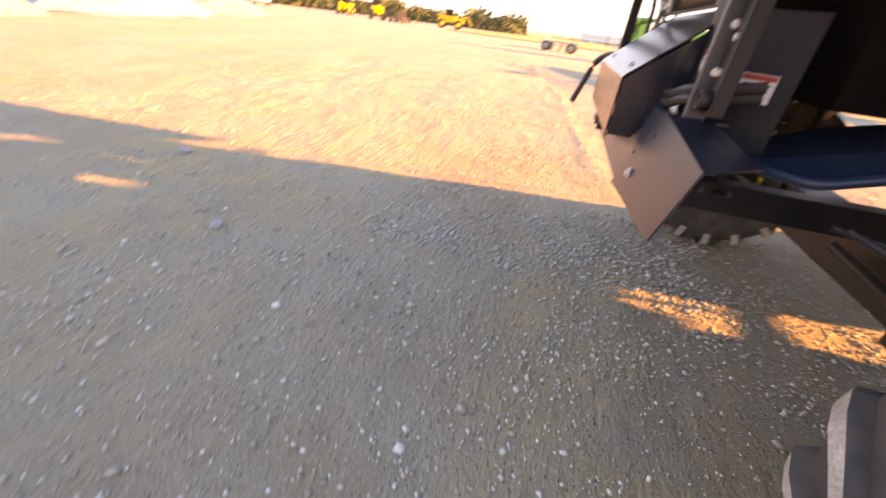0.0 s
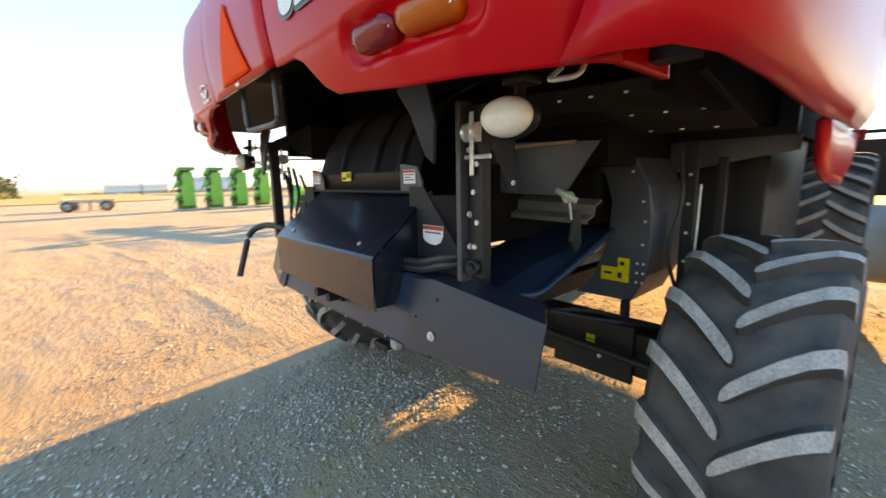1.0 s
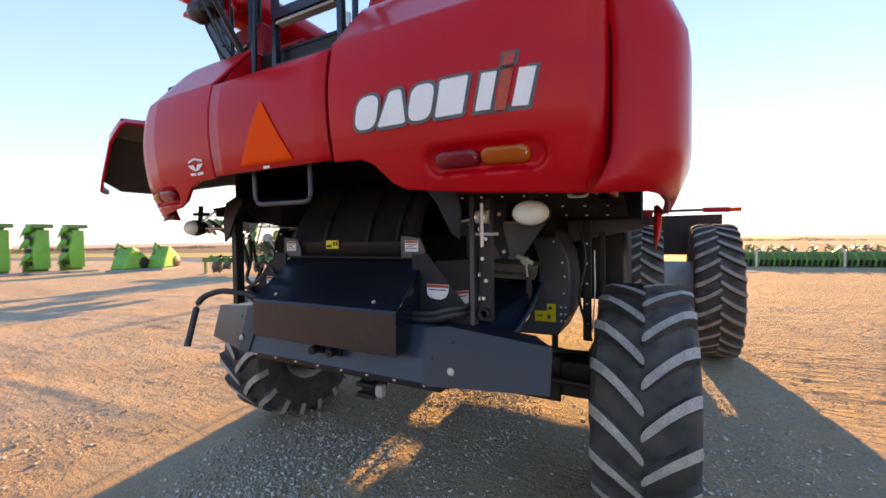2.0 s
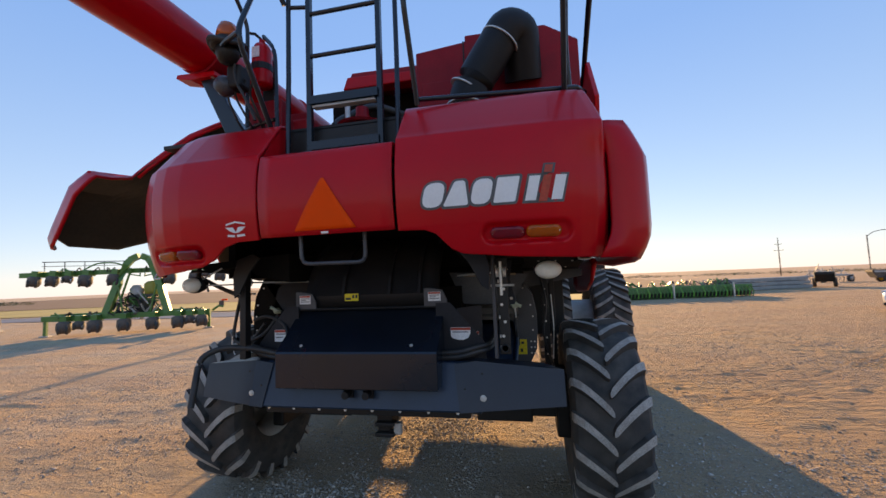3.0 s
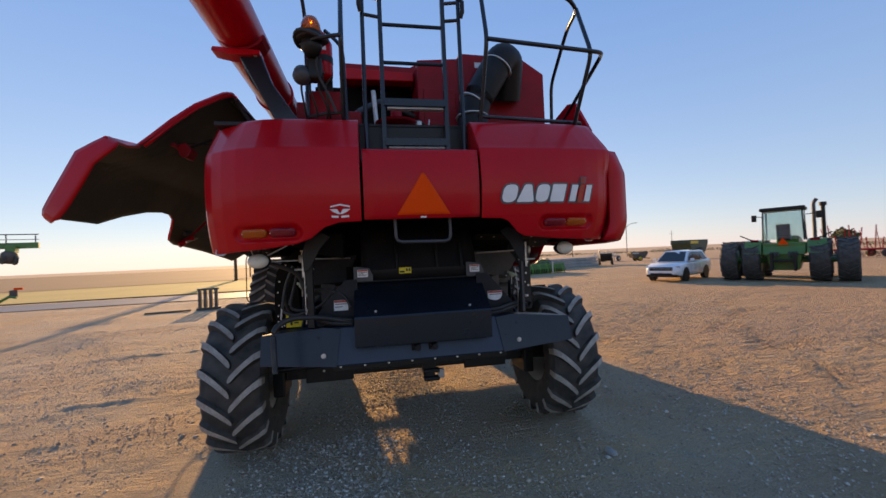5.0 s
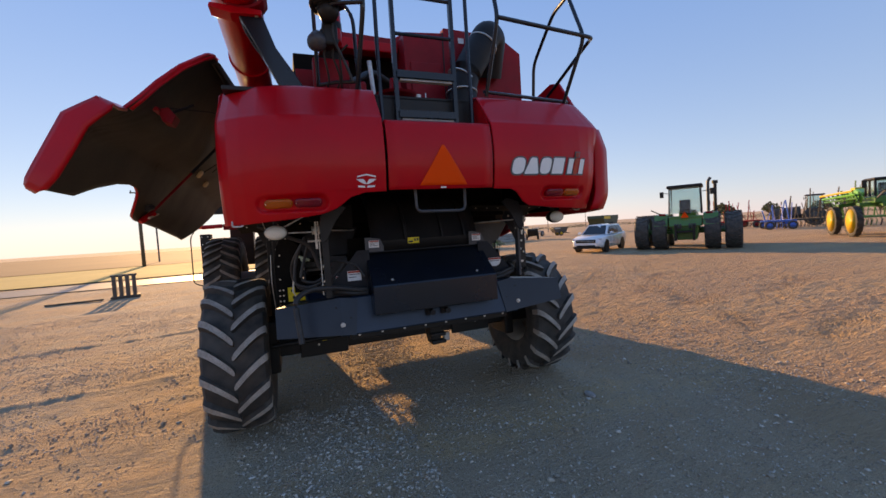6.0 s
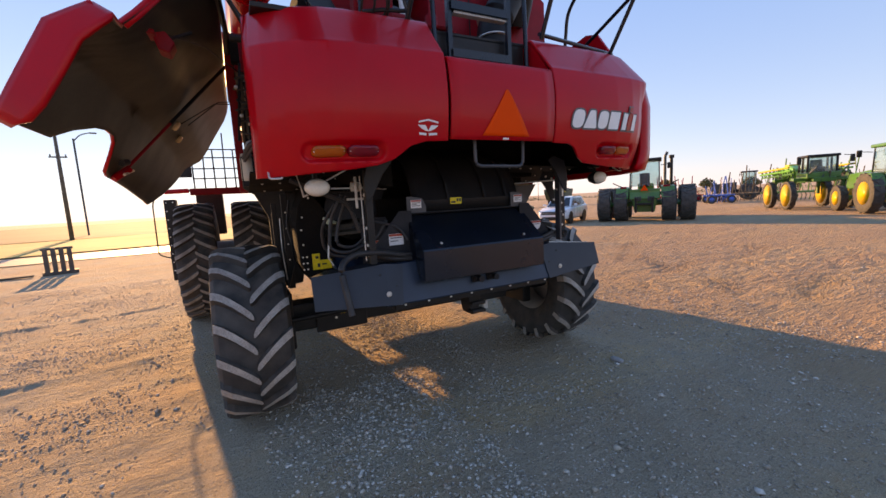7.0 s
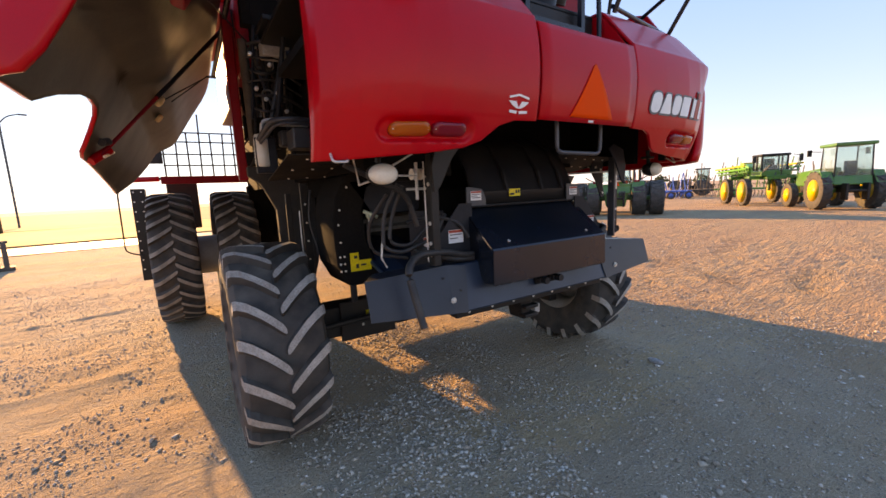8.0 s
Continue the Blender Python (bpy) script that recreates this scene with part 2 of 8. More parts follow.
    col = mixc(1.0, col, rng(noise_tex(160.0, 2.0), 0.25, 0.75, 0.75, 1.25), 'MULTIPLY')
    l.new(col, b.inputs["Base Color"])
    b.inputs["Roughness"].default_value = 0.92
    b.inputs["Specular IOR Level"].default_value = 0.2
    h = n.new("ShaderNodeMath")
    h.operation = 'ADD'
    l.new(rng(noise_tex(26.0, 7.0, 0.7), 0.2, 0.8, 0.0, 1.0), h.inputs[0])
    l.new(some.outputs[0], h.inputs[1])
    # scuffs and scraped-up crumbs drawn out across the yard
    m2 = n.new("ShaderNodeMapping")
    m2.inputs["Rotation"].default_value = (0, 0, -0.12)
    m2.inputs["Scale"].default_value = (3.2, 12.0, 1.0)
    l.new(tc.outputs["Object"], m2.inputs["Vector"])
    scuff = n.new("ShaderNodeTexNoise")
    scuff.inputs["Scale"].default_value, scuff.inputs["Detail"].default_value, scuff.inputs["Roughness"].default_value = 1.0, 6.0, 0.62
    l.new(m2.outputs[0], scuff.inputs["Vector"])
    sc = n.new("ShaderNodeMath")
    sc.operation = 'MULTIPLY_ADD'
    l.new(rng(scuff.outputs["Fac"], 0.38, 0.66), sc.inputs[0])
    l.new(rng(bare, 0.1, 1.0, 1.7, 0.6), sc.inputs[1])
    l.new(h.outputs[0], sc.inputs[2])
    bp = n.new("ShaderNodeBump")
    bp.inputs["Strength"].default_value, bp.inputs["Distance"].default_value = 1.0, 0.042
    l.new(sc.outputs[0], bp.inputs["Height"])
    l.new(bp.outputs[0], b.inputs["Normal"])
    return m


GROUND = mat_ground()
STONE = pbr("limestone_gravel", (0.36, 0.33, 0.30), (0.20, 0.18, 0.165), 5, 0.9, bump=0.2, bscale=90, fine=0.3)
FIELD = pbr("ploughed_field", (0.17, 0.095, 0.052), (0.13, 0.075, 0.045), 0.05, 0.95, bump=0.2, bscale=3)
GRASS = pbr("dry_grass", (0.44, 0.33, 0.10), (0.33, 0.26, 0.08), 0.15, 0.95, bump=0.3, bscale=8)


# ---- mesh helpers ----
def box(bm, x0, x1, y0, y1, z0, z1, m=None):
    vs = [bm.verts.new((x, y, z)) for z in (z0, z1) for y in (y0, y1) for x in (x0, x1)]
    if m:
        for v in vs:
            v.co = m @ v.co
    for q in ((0, 2, 3, 1), (4, 5, 7, 6), (0, 1, 5, 4), (2, 6, 7, 3), (0, 4, 6, 2), (1, 3, 7, 5)):
        bm.faces.new([vs[i] for i in q])
    return vs


def prism(bm, poly, axis, a, b):
    """A polygon of two coordinates swept along an axis from a to b. x: (y, z), y: (x, z), z: (x, y)."""
    def at(p, s):
        return {"x": (s, p[0], p[1]), "y": (p[0], s, p[1]), "z": (p[0], p[1], s)}[axis]
    lo, hi = [bm.verts.new(at(p, a)) for p in poly], [bm.verts.new(at(p, b)) for p in poly]
    bm.faces.new(lo)
    bm.faces.new(hi[::-1])
    k = len(poly)
    for i in range(k):
        bm.faces.new((lo[i], hi[i], hi[(i + 1) % k], lo[(i + 1) % k]))
    bmesh.ops.recalc_face_normals(bm, faces=bm.faces[:])


def rail(bm, pts, r, sides=8, square=False):
    """A round or square bar along a line of points, with closed ends."""
    pts = [Vector(p) for p in pts]
    rings = []
    sides = 4 if square else sides
    for i, p in enumerate(pts):
        d0 = (p - pts[i - 1]).normalized() if i else None
        d1 = (pts[i + 1] - p).normalized() if i < len(pts) - 1 else None
        d = (d0 + d1).normalized() if d0 and d1 else (d0 or d1)
        stretch = 1.0 / max(0.5, d.dot(d0)) if d0 and d1 else 1.0
        ref = Vector((0, 0, 1)) if abs(d.z) < 0.9 else Vector((0, 1, 0))
        u = d.cross(ref).normalized()
        w = u.cross(d).normalized()
        off = math.pi / 4 if square else 0
        rr = r * (1.414 if square else 1)
        rings.append([bm.verts.new(p + (u * math.cos(off + 2 * math.pi * k / sides) + w * math.sin(off + 2 * math.pi * k / sides)) * rr * (stretch if not square else 1))
                      for k in range(sides)])
    for a, b in zip(rings, rings[1:]):
        for k in range(sides):
            bm.faces.new((a[k], a[(k + 1) % sides], b[(k + 1) % sides], b[k]))
    bm.faces.new(rings[0][::-1])
    bm.faces.new(rings[-1])


def bend(pts, r=0.06, steps=4):
    """Rounds the corners of a line of points."""
    pts = [Vector(p) for p in pts]
    out = [pts[0]]
    for a, p, b in zip(pts, pts[1:], pts[2:]):
        ra = min(r, (a - p).length * 0.45, (b - p).length * 0.45)
        s, e = p + (a - p).normalized() * ra, p + (b - p).normalized() * ra
        for k in range(steps + 1):
            t = k / steps
            out.append(s.lerp(p, t).lerp(p.lerp(e, t), t))
    return out + [pts[-1]]


def lathe(bm, prof, axis_m, sides=32, mat=0):
    """A profile of (radius, along) pairs turned round the local z axis of axis_m."""
    rings = []
    for r, z in prof:
        rings.append([bm.verts.new(axis_m @ Vector((r * math.cos(2 * math.pi * k / sides), r * math.sin(2 * math.pi * k / sides), z))) for k in range(sides)])
    for a, b in zip(rings, rings[1:]):
        for k in range(sides):
            f = bm.faces.new((a[k], a[(k + 1) % sides], b[(k + 1) % sides], b[k]))
            f.material_index = mat
    for ring, flip in ((rings[0], True), (rings[-1], False)):
        if prof[0 if flip else -1][0] > 1e-4:
            f = bm.faces.new(ring[::-1] if flip else ring)
            f.material_index = mat
    return rings


def sheet(bm, rows, closed=False):
    """A skin over rows of points."""
    vs = [[bm.verts.new(p) for p in row] for row in rows]
    for a, b in zip(vs, vs[1:]):
        for k in range(len(a) - 1):
            bm.faces.new((a[k], a[k + 1], b[k + 1], b[k]))
    return vs


def part(name, bm, material, parent, label="", smooth=False, bevel=0.0, solid=0.0, solid_off=-1.0, rim=None):
    """Links a bmesh as one mesh object under a thing or under a part."""
    me = bpy.data.meshes.new(name)
    bm.normal_update()
    bm.to_mesh(me)
    bm.free()
    for mm in (material if isinstance(material, (list, tuple)) else [material]):
        me.materials.append(mm)
    ob = new(name, me)
    ob.parent = parent
    if label:
        ob["label"] = label
    if smooth:
        for p in me.polygons:
            p.use_smooth = True
    if solid:
        s = ob.modifiers.new("solid", 'SOLIDIFY')
        s.thickness, s.offset = solid, solid_off
        s.use_even_offset = False
        if rim is not None:
            s.material_offset, s.material_offset_rim = rim
    if bevel:
        v = ob.modifiers.new("bevel", 'BEVEL')
        v.width, v.segments, v.limit_method, v.angle_limit = bevel, 2, 'ANGLE', radians(40)
    return ob


def smooth_by_angle(ob, deg=38):
    """Soft shading on gentle bends, sharp on folds."""
    me = ob.data
    for p in me.polygons:
        p.use_smooth = True
    b2 = bmesh.new()
    b2.from_mesh(me)
    for e in b2.edges:
        e.smooth = not (len(e.link_faces) == 2 and e.calc_face_angle(0) > radians(deg))
    b2.to_mesh(me)
    b2.free()
    return ob


def thing(name, label, category, m=None, group="", kind=""):
    ob = new(name)
    ob.empty_display_size = 0.3
    if m:
        ob.matrix_basis = m
    return tagged(ob, label, category, group, kind)


def quick(name, parent, material, *boxes, bevel=0.006, label=""):
    bm = bmesh.new()
    for b in boxes:
        box(bm, *b)
    return part(name, bm, material, parent, label, bevel=bevel)


def apart(name, parent, material, *boxes, bevel=0.006):
    """Alike blocks of one name, each an object of its own."""
    for b in boxes:
        quick(name, parent, material, b, bevel=bevel)


def bar(name, parent, material, pts, r, sides=8, square=False, label="", round_by=0.0):
    bm = bmesh.new()
    rail(bm, bend(pts, round_by) if round_by else pts, r, sides, square)
    ob = part(name, bm, material, parent, label)
    if not square:
        smooth_by_angle(ob)
    return ob


# ---- ground ----
def vnoise(x, y, seed):
    """Value noise on numpy arrays, 0 to 1."""
    xi, yi = np.floor(x).astype(np.int64), np.floor(y).astype(np.int64)
    fx, fy = x - xi, y - yi
    fx, fy = fx * fx * (3 - 2 * fx), fy * fy * (3 - 2 * fy)

    def h(a, b):
        v = (a * 374761393 + b * 668265263 + seed * 1442695041) & 0x7fffffff
        v = (v ^ (v >> 13)) * 1274126177 & 0x7fffffff
        return ((v ^ (v >> 16)) & 0xffff) / 65535.0
    return (h(xi, yi) * (1 - fx) + h(xi + 1, yi) * fx) * (1 - fy) + (h(xi, yi + 1) * (1 - fx) + h(xi + 1, yi + 1) * fx) * fy


def ground_height(x, y):
    """Height of the yard: nearly level, worn and rutted, falling gently away far off."""
    x, y = np.asarray(x, float), np.asarray(y, float)
    r = np.hypot(x, y)
    far = -0.011 * np.maximum(0, r - 45) + 0.0000012 * np.maximum(0, r - 45) ** 2
    far = np.maximum(far, -14.0)
    fine = np.clip(1.6 - r / 25.0, 0.0, 1.0)
    h = 0.020 * (vnoise(x * 0.9, y * 0.9, 3) - 0.5) + 0.022 * (vnoise(x * 3.1, y * 3.1, 5) - 0.5) + 0.011 * (vnoise(x * 9.3, y * 9.3, 7) - 0.5)
    out = np.clip((np.hypot(x * 0.8, y + 0.3) - 2.8) / 2.0, 0, 1)
    # ridges and clods thrown up by wheels in the open yard, lying across the low sun
    patch = np.clip(vnoise(x * 0.55 + 3, y * 0.8, 23) * 1.7 - 0.35, 0.0, 1.0)
    bend_y = y + 0.16 * x + 0.5 * vnoise(x * 0.45, y * 0.45, 29)
    ridge = 1.0 - np.abs(2.0 * vnoise(x * 2.0, bend_y * 6.4, 31) - 1.0)
    small = 1.0 - np.abs(2.0 * vnoise(x * 4.4, bend_y * 9.8, 37) - 1.0)
    side = np.clip((x - 1.2) / 2.0, 0.0, 1.0)
    h = h + out * side * patch * (0.011 * ridge ** 2 + 0.020 * small ** 2 - 0.008)
    # tread prints of single passes
    for ox, oy, deg, wide, reach in ((5.05, 2.42, 17, 0.26, 0.45), (6.9, 3.0, 19, 0.28, 1.1), (6.2, 2.0, 47, 0.24, 1.0), (7.2, 4.0, 60, 0.30, 1.3), (8.6, 5.6, 35, 0.32, 2.2),
                                     (6.6, 0.6, 10, 0.28, 1.3), (9.8, 3.0, 20, 0.34, 2.2), (4.6, 4.6, 30, 0.24, 0.9), (8.2, 7.6, 42, 0.34, 2.4), (11.5, 8.5, 33, 0.4, 3.0)):
        ang = math.radians(deg)
        u, v = (x - ox) * math.cos(ang) + (y - oy) * math.sin(ang), -(x - ox) * math.sin(ang) + (y - oy) * math.cos(ang)
        band = np.clip(1.4 - (v / wide) ** 2, 0.0, 1.0) * np.clip(1.4 - (u / reach) ** 2, 0.0, 1.0)
        lug = np.clip(np.sin((u + 0.5 * np.abs(v)) * 44.0) * 1.6, -1.0, 1.0)
        h = h + band * np.clip(2.2 * vnoise(x * 2.3, y * 2.3, 67) - 0.5, 0.0, 1.0) * (0.017 * lug - 0.003)
    # long swept wheel lanes beside the machine, running with the road
    lane = -x * math.sin(0.14) + y * math.cos(0.14)
    along = x * math.cos(0.14) + y * math.sin(0.14)
    west = np.clip((-1.6 - x) / 2.0, 0.0, 1.0)
    h = h + west * (0.026 * (vnoise(along * 0.22, lane * 1.6, 47) - 0.5) + 0.012 * (vnoise(along * 0.7, lane * 5.5, 53) - 0.5) + 0.008 * (vnoise(along * 2.6, lane * 9.0, 61) - 0.5))
    for edge, tall in ((1.35, 0.030), (4.2, 0.035), (7.5, 0.03)):
        h = h + west * tall * np.exp(-((lane - edge - 0.12 * np.sin(along * 0.5)) / 0.10) ** 2) * vnoise(along * 3.0, lane * 3.0, 59)
    h = h + out * 0.012 * (vnoise(x * 6.2, y * 6.2, 17) * vnoise(x * 1.3, y * 1.3, 19) - 0.2)
    return h * fine + far


def axis_steps(lo, hi, step, reach, grow):
    mid = list(np.arange(lo, hi + 1e-6, step))
    left, right, s, a, b = [], [], step, lo, hi
    while b < reach:
        s *= grow
        a, b = a - s, b + s
        left.append(a)
        right.append(b)
    return np.array(left[::-1] + mid + right)


def build_ground():
    xs, ys = axis_steps(-9.0, 12.0, 0.05, 3500, 1.09), axis_steps(-6.0, 11.0, 0.05, 3500, 1.09)
    gx, gy = np.meshgrid(xs, ys)
    gz = ground_height(gx, gy)
    nx, ny = len(xs), len(ys)
    me = bpy.data.meshes.new("ground")
    verts = np.stack([gx.ravel(), gy.ravel(), gz.ravel()], 1)
    i = (np.arange(ny - 1)[:, None] * nx + np.arange(nx - 1)[None, :]).ravel()
    faces = np.stack([i, i + 1, i + 1 + nx, i + nx], 1)
    me.vertices.add(len(verts))
    me.vertices.foreach_set("co", verts.ravel())
    me.loops.add(faces.size)
    me.loops.foreach_set("vertex_index", faces.ravel())
    me.polygons.add(len(faces))
    me.polygons.foreach_set("loop_start", np.arange(0, faces.size, 4))
    me.polygons.foreach_set("use_smooth", np.ones(len(faces), bool))
    me.update(calc_edges=True)
    me.materials.append(GROUND)
    return tagged(new("ground", me), "packed reddish dirt yard strewn with grey gravel", "ground", kind="structure")


build_ground()


def flat_strip(name, label, category, material, outline, lift, kind="structure", step=12.0):
    """A far sheet of land inside a four-cornered outline, laid a little above the ground."""
    a, b, c, d = [Vector((*p, 0)) for p in outline]
    nu, nv = max(2, int((b - a).length / step)), max(2, int((d - a).length / step))
    nu, nv = min(nu, 60), min(nv, 40)
    rows = []
    for j in range(nv + 1):
        row = []
        for i in range(nu + 1):
            p = a.lerp(b, i / nu).lerp(d.lerp(c, i / nu), j / nv)
            row.append((p.x, p.y, float(ground_height(p.x, p.y)) + lift))
        rows.append(row)
    bm = bmesh.new()
    sheet(bm, rows)
    ob = part(name, bm, material, None, smooth=True)
    return tagged(ob, label, category, kind=kind)


flat_strip("road", "pale grey paved road beyond the yard", "road", ASPHALT, [(-160, 12), (6, 21.5), (6, 25.5), (-160, 18)], 0.03)
flat_strip("grass_verge", "strip of dry golden grass beside the road", "grass", GRASS, [(-400, 9), (14, 27.0), (14, 46), (-400, 42)], 0.06, kind="stuff")
flat_strip("field", "bare brown ploughed field reaching the skyline", "field", FIELD, [(-1400, 44), (22, 46), (300, 1500), (-1400, 1500)], 0.10, step=40)
flat_strip("grass_field", "dry golden grass field beside the yard", "field", GRASS, [(-700, -60), (-62, -18), (-62, 8), (-700, 30)], 0.08, kind="stuff", step=20)


# ---- combine harvester ----
combine = thing("combine_harvester", "large red combine harvester with raised side shield parked on gravel", "combine")


def orient(bm, ref):
    """Turns every face so that it looks along ref."""
    ref = Vector(ref)
    bm.normal_update()
    for f in bm.faces:
        if f.normal.dot(ref) < 0:
            f.normal_flip()


PLAN = [(0.445, 0.0), (0.80, 0.0), (1.10, 0.006), (1.30, 0.030), (1.42, 0.065), (1.50, 0.105), (1.545, 0.150), (1.568, 0.21), (1.575, 0.30), (1.578, 0.45)]
PLAN_LEFT = [(0.445, 0.0), (0.80, 0.0), (1.00, 0.004), (1.15, 0.028), (1.28, 0.075), (1.39, 0.135), (1.475, 0.198), (1.53, 0.255), (1.552, 0.295), (1.560, 0.34)]


def tail_inset(z):
    """A gently bowed rear face up to the fold at 2.70, then a flat slope forward."""
    if z >= 2.70:
        return -0.006 + 0.206 * (z - 2.70) / 0.25
    u = (z - 2.44) / 0.54
    return -0.052 + (0.125 * u * u if u < 0 else 0.165 * u * u) + (0.03 * u ** 4 if u < -0.5 else 0.0)


def tail_edge(x, side):
    x = abs(x)
    if side > 0:
        return float(np.interp(x, [0.44, 0.60, 0.66, 0.74, 0.80, 1.1, 1.4, 1.5, 1.6], [2.160, 2.155, 2.130, 2.045, 2.015, 1.985, 1.970, 1.968, 1.975]))
    return float(np.interp(x, [0.44, 0.60, 0.70, 0.80, 0.90, 1.1, 1.4, 1.5, 1.6], [2.160, 2.155, 2.125, 2.050, 2.015, 1.990, 1.972, 1.970, 1.975]))


def lamp_dent(x, z):
    """Depth of the oval lamp recesses pressed into the panels."""
    d = 0.0
    for cx, cz in ((1.148, 2.115), (-1.090, 2.098)):
        away = math.hypot(max(0.0, abs(x - cx) - 0.180), z - cz)
        k = min(max((0.066 - away) / 0.030, 0.0), 1.0)
        d = max(d, 0.032 * k * k * (3 - 2 * k))
    return d


def tail_panel(side):
    """An outer panel of the tail: flat behind, wrapped round the corner, folded over at the top."""
    pl = [Vector((p[0], p[1], 0)) for p in (PLAN if side > 0 else PLAN_LEFT)]
    fine = []
    for a, b in zip(pl, pl[1:]):
        steps = max(2, int((b - a).length / 0.010))
        fine += [a.lerp(b, k / steps) for k in range(steps)]
    fine.append(pl[-1])
    cols = []
    for i, p in enumerate(fine):
        d = (fine[min(i + 1, len(fine) - 1)] - fine[max(i - 1, 0)]).normalized()
        nrm = Vector((d.y, -d.x, 0))
        w = abs(nrm.y) + 0.18 * abs(nrm.x)
        lo = tail_edge(p.x, side)
        zs = [lo + (2.70 - lo) * (k / 74) for k in range(74)] + [2.70 + 0.25 * k / 8 for k in range(9)]
        col = []
        for z in zs:
            k = min(max((z - 2.45) / 0.27, 0.0), 1.0)
            square = 0.62 * k * k * (3 - 2 * k) if side > 0 and p.x < 1.56 else 0.0        # the corner turns more tightly towards the top
            q = p + Vector((-0.10 * abs(nrm.x) * max(0.0, z - 2.72), tail_inset(z) * min(1.0, w + 0.45) - square * min(p.y, 0.15), 0))
            belly = (0.035 if side > 0 else 0.008) * max(0.0, 1 - ((z - 2.4) / 0.55) ** 2) * abs(nrm.x)
            col.append((side * (q.x + belly), q.y + lamp_dent(side * q.x, z), z))
        tx, ty, tz = col[-1]
        for back, up in ((0.02, 0.016), (0.06, 0.026), (max(0.08, 0.72 - ty), 0.03)):
            col.append((tx - side * 0.03 * min(1.0, back * 10) * abs(nrm.x), ty + back, tz + up))
        cols.append(col)
    bm = bmesh.new()
    sheet(bm, cols)
    mid = list(bm.faces)[len(bm.faces) // 4]
    bm.normal_update()
    if mid.normal.y > 0:
        for f in bm.faces:
            f.normal_flip()
    ob = part("tail_panel", bm, RED, combine, "glossy red moulded tail panel", solid=0.022)
    return smooth_by_angle(ob, 50)


def centre_panel():
    bm = bmesh.new()
    rows = []
    zs = [2.168 + (2.668 - 2.168) * k / 16 for k in range(17)] + [2.49, 2.52]
    for z in sorted(zs):
        rows.append([(-0.425 + 0.85 * k / 10, tail_inset(z) - 0.004, z) for k in range(11)])
    y, z = rows[-1][0][1], rows[-1][0][2]
    rows.append([(x, y + 0.02, z + 0.012) for x, _, _ in rows[-1]])
    rows.append([(x, y + 0.28, z + 0.016) for x, _, _ in rows[-1]])
    sheet(bm, rows)
    bm.normal_update()
    if next(iter(bm.faces)).normal.y > 0:
        for f in bm.faces:
            f.normal_flip()
    return smooth_by_angle(part("tail_hatch", bm, RED, combine, "red centre hatch of the tail", solid=0.022), 50)


panel_r, panel_l, hatch = tail_panel(1), tail_panel(-1), centre_panel()
for s, pan in ((1, panel_r), (-1, panel_l)):
    # inner cheek of the gap beside the raised step well
    bm = bmesh.new()
    prism(bm, [(0.02, 2.668), (0.20, 2.945), (0.52, 2.975), (0.52, 2.668)], "x", s * 0.447, s * 0.462)
    part("step_well_cheek", bm, RED, combine, bevel=0.004)


def pill(cx, cz, half, r, n=8):
    pts = [(cx + half + r * math.sin(a), cz + r * math.cos(a)) for a in [math.pi * k / n for k in range(n + 1)]]
    return pts + [(cx - half - r * math.sin(a), cz - r * math.cos(a)) for a in [math.pi * k / n for k in range(n + 1)]]


def curved_y(x, z):
    """How far back the tail's skin stands at x, z."""
    pl = PLAN if x > 0 else PLAN_LEFT
    return float(np.interp(abs(x), [p[0] for p in pl[:7]], [p[1] for p in pl[:7]])) + tail_inset(z)


def tail_light(pan, cx, amber_x, red_x, cz):
    """An oval dished recess with an amber and a red lens."""
    for nm, x0, mt, lb in (("turn_lamp", amber_x, AMBER, "amber turn-signal lens"), ("tail_lamp", red_x, REDLENS, "dark red tail-lamp lens")):
        bm = bmesh.new()
        rows = []
        for half, r, dep in ((0.062, 0.031, 0.034), (0.062, 0.031, 0.006), (0.058, 0.026, -0.006), (0.045, 0.014, -0.010)):
            loop = pill(x0, cz, half, r)
            rows.append([(x, curved_y(x, z) + dep, z) for x, z in loop + loop[:1]])
        vs = sheet(bm, rows)
        bm.faces.new(vs[-1][:-1])
        bm.faces.new(vs[0][:-1][::-1])
        bmesh.ops.recalc_face_normals(bm, faces=bm.faces[:])
        part(nm, bm, mt, pan, lb, smooth=True)
        for dx in (-0.078, 0.078):
            bm = bmesh.new()
            lathe(bm, [(0.007, 0), (0.006, 0.006), (0.0, 0.007)], Matrix.Translation((x0 + dx, curved_y(x0 + dx, cz) + 0.001, cz)) @ pose(0, 0, 0, 90), 8)
            part("lens_screw", bm, ZINC, pan)


tail_light(panel_r, 1.148, 1.240, 1.050, 2.115)
tail_light(panel_l, -1.090, -1.185, -0.990, 2.098)


def skin_plate(name, poly, material, parent, label="", lift=0.004, thick=0.003):
    """A thin plate laid on the tail's skin, outline in x and z."""
    bm = bmesh.new()
    lo = [bm.verts.new((x, curved_y(x, z) - lift, z)) for x, z in poly]
    hi = [bm.verts.new((x, curved_y(x, z) - lift - thick, z)) for x, z in poly]
    bm.faces.new(hi)
    k = len(poly)
    for i in range(k):
        bm.faces.new((lo[i], hi[i], hi[(i + 1) % k], lo[(i + 1) % k]))
    bmesh.ops.recalc_face_normals(bm, faces=bm.faces[:])
    bm.normal_update()
    if next(iter(bm.faces)).normal.y > 0:
        for f in bm.faces:
            f.normal_flip()
    return part(name, bm, material, parent, label)


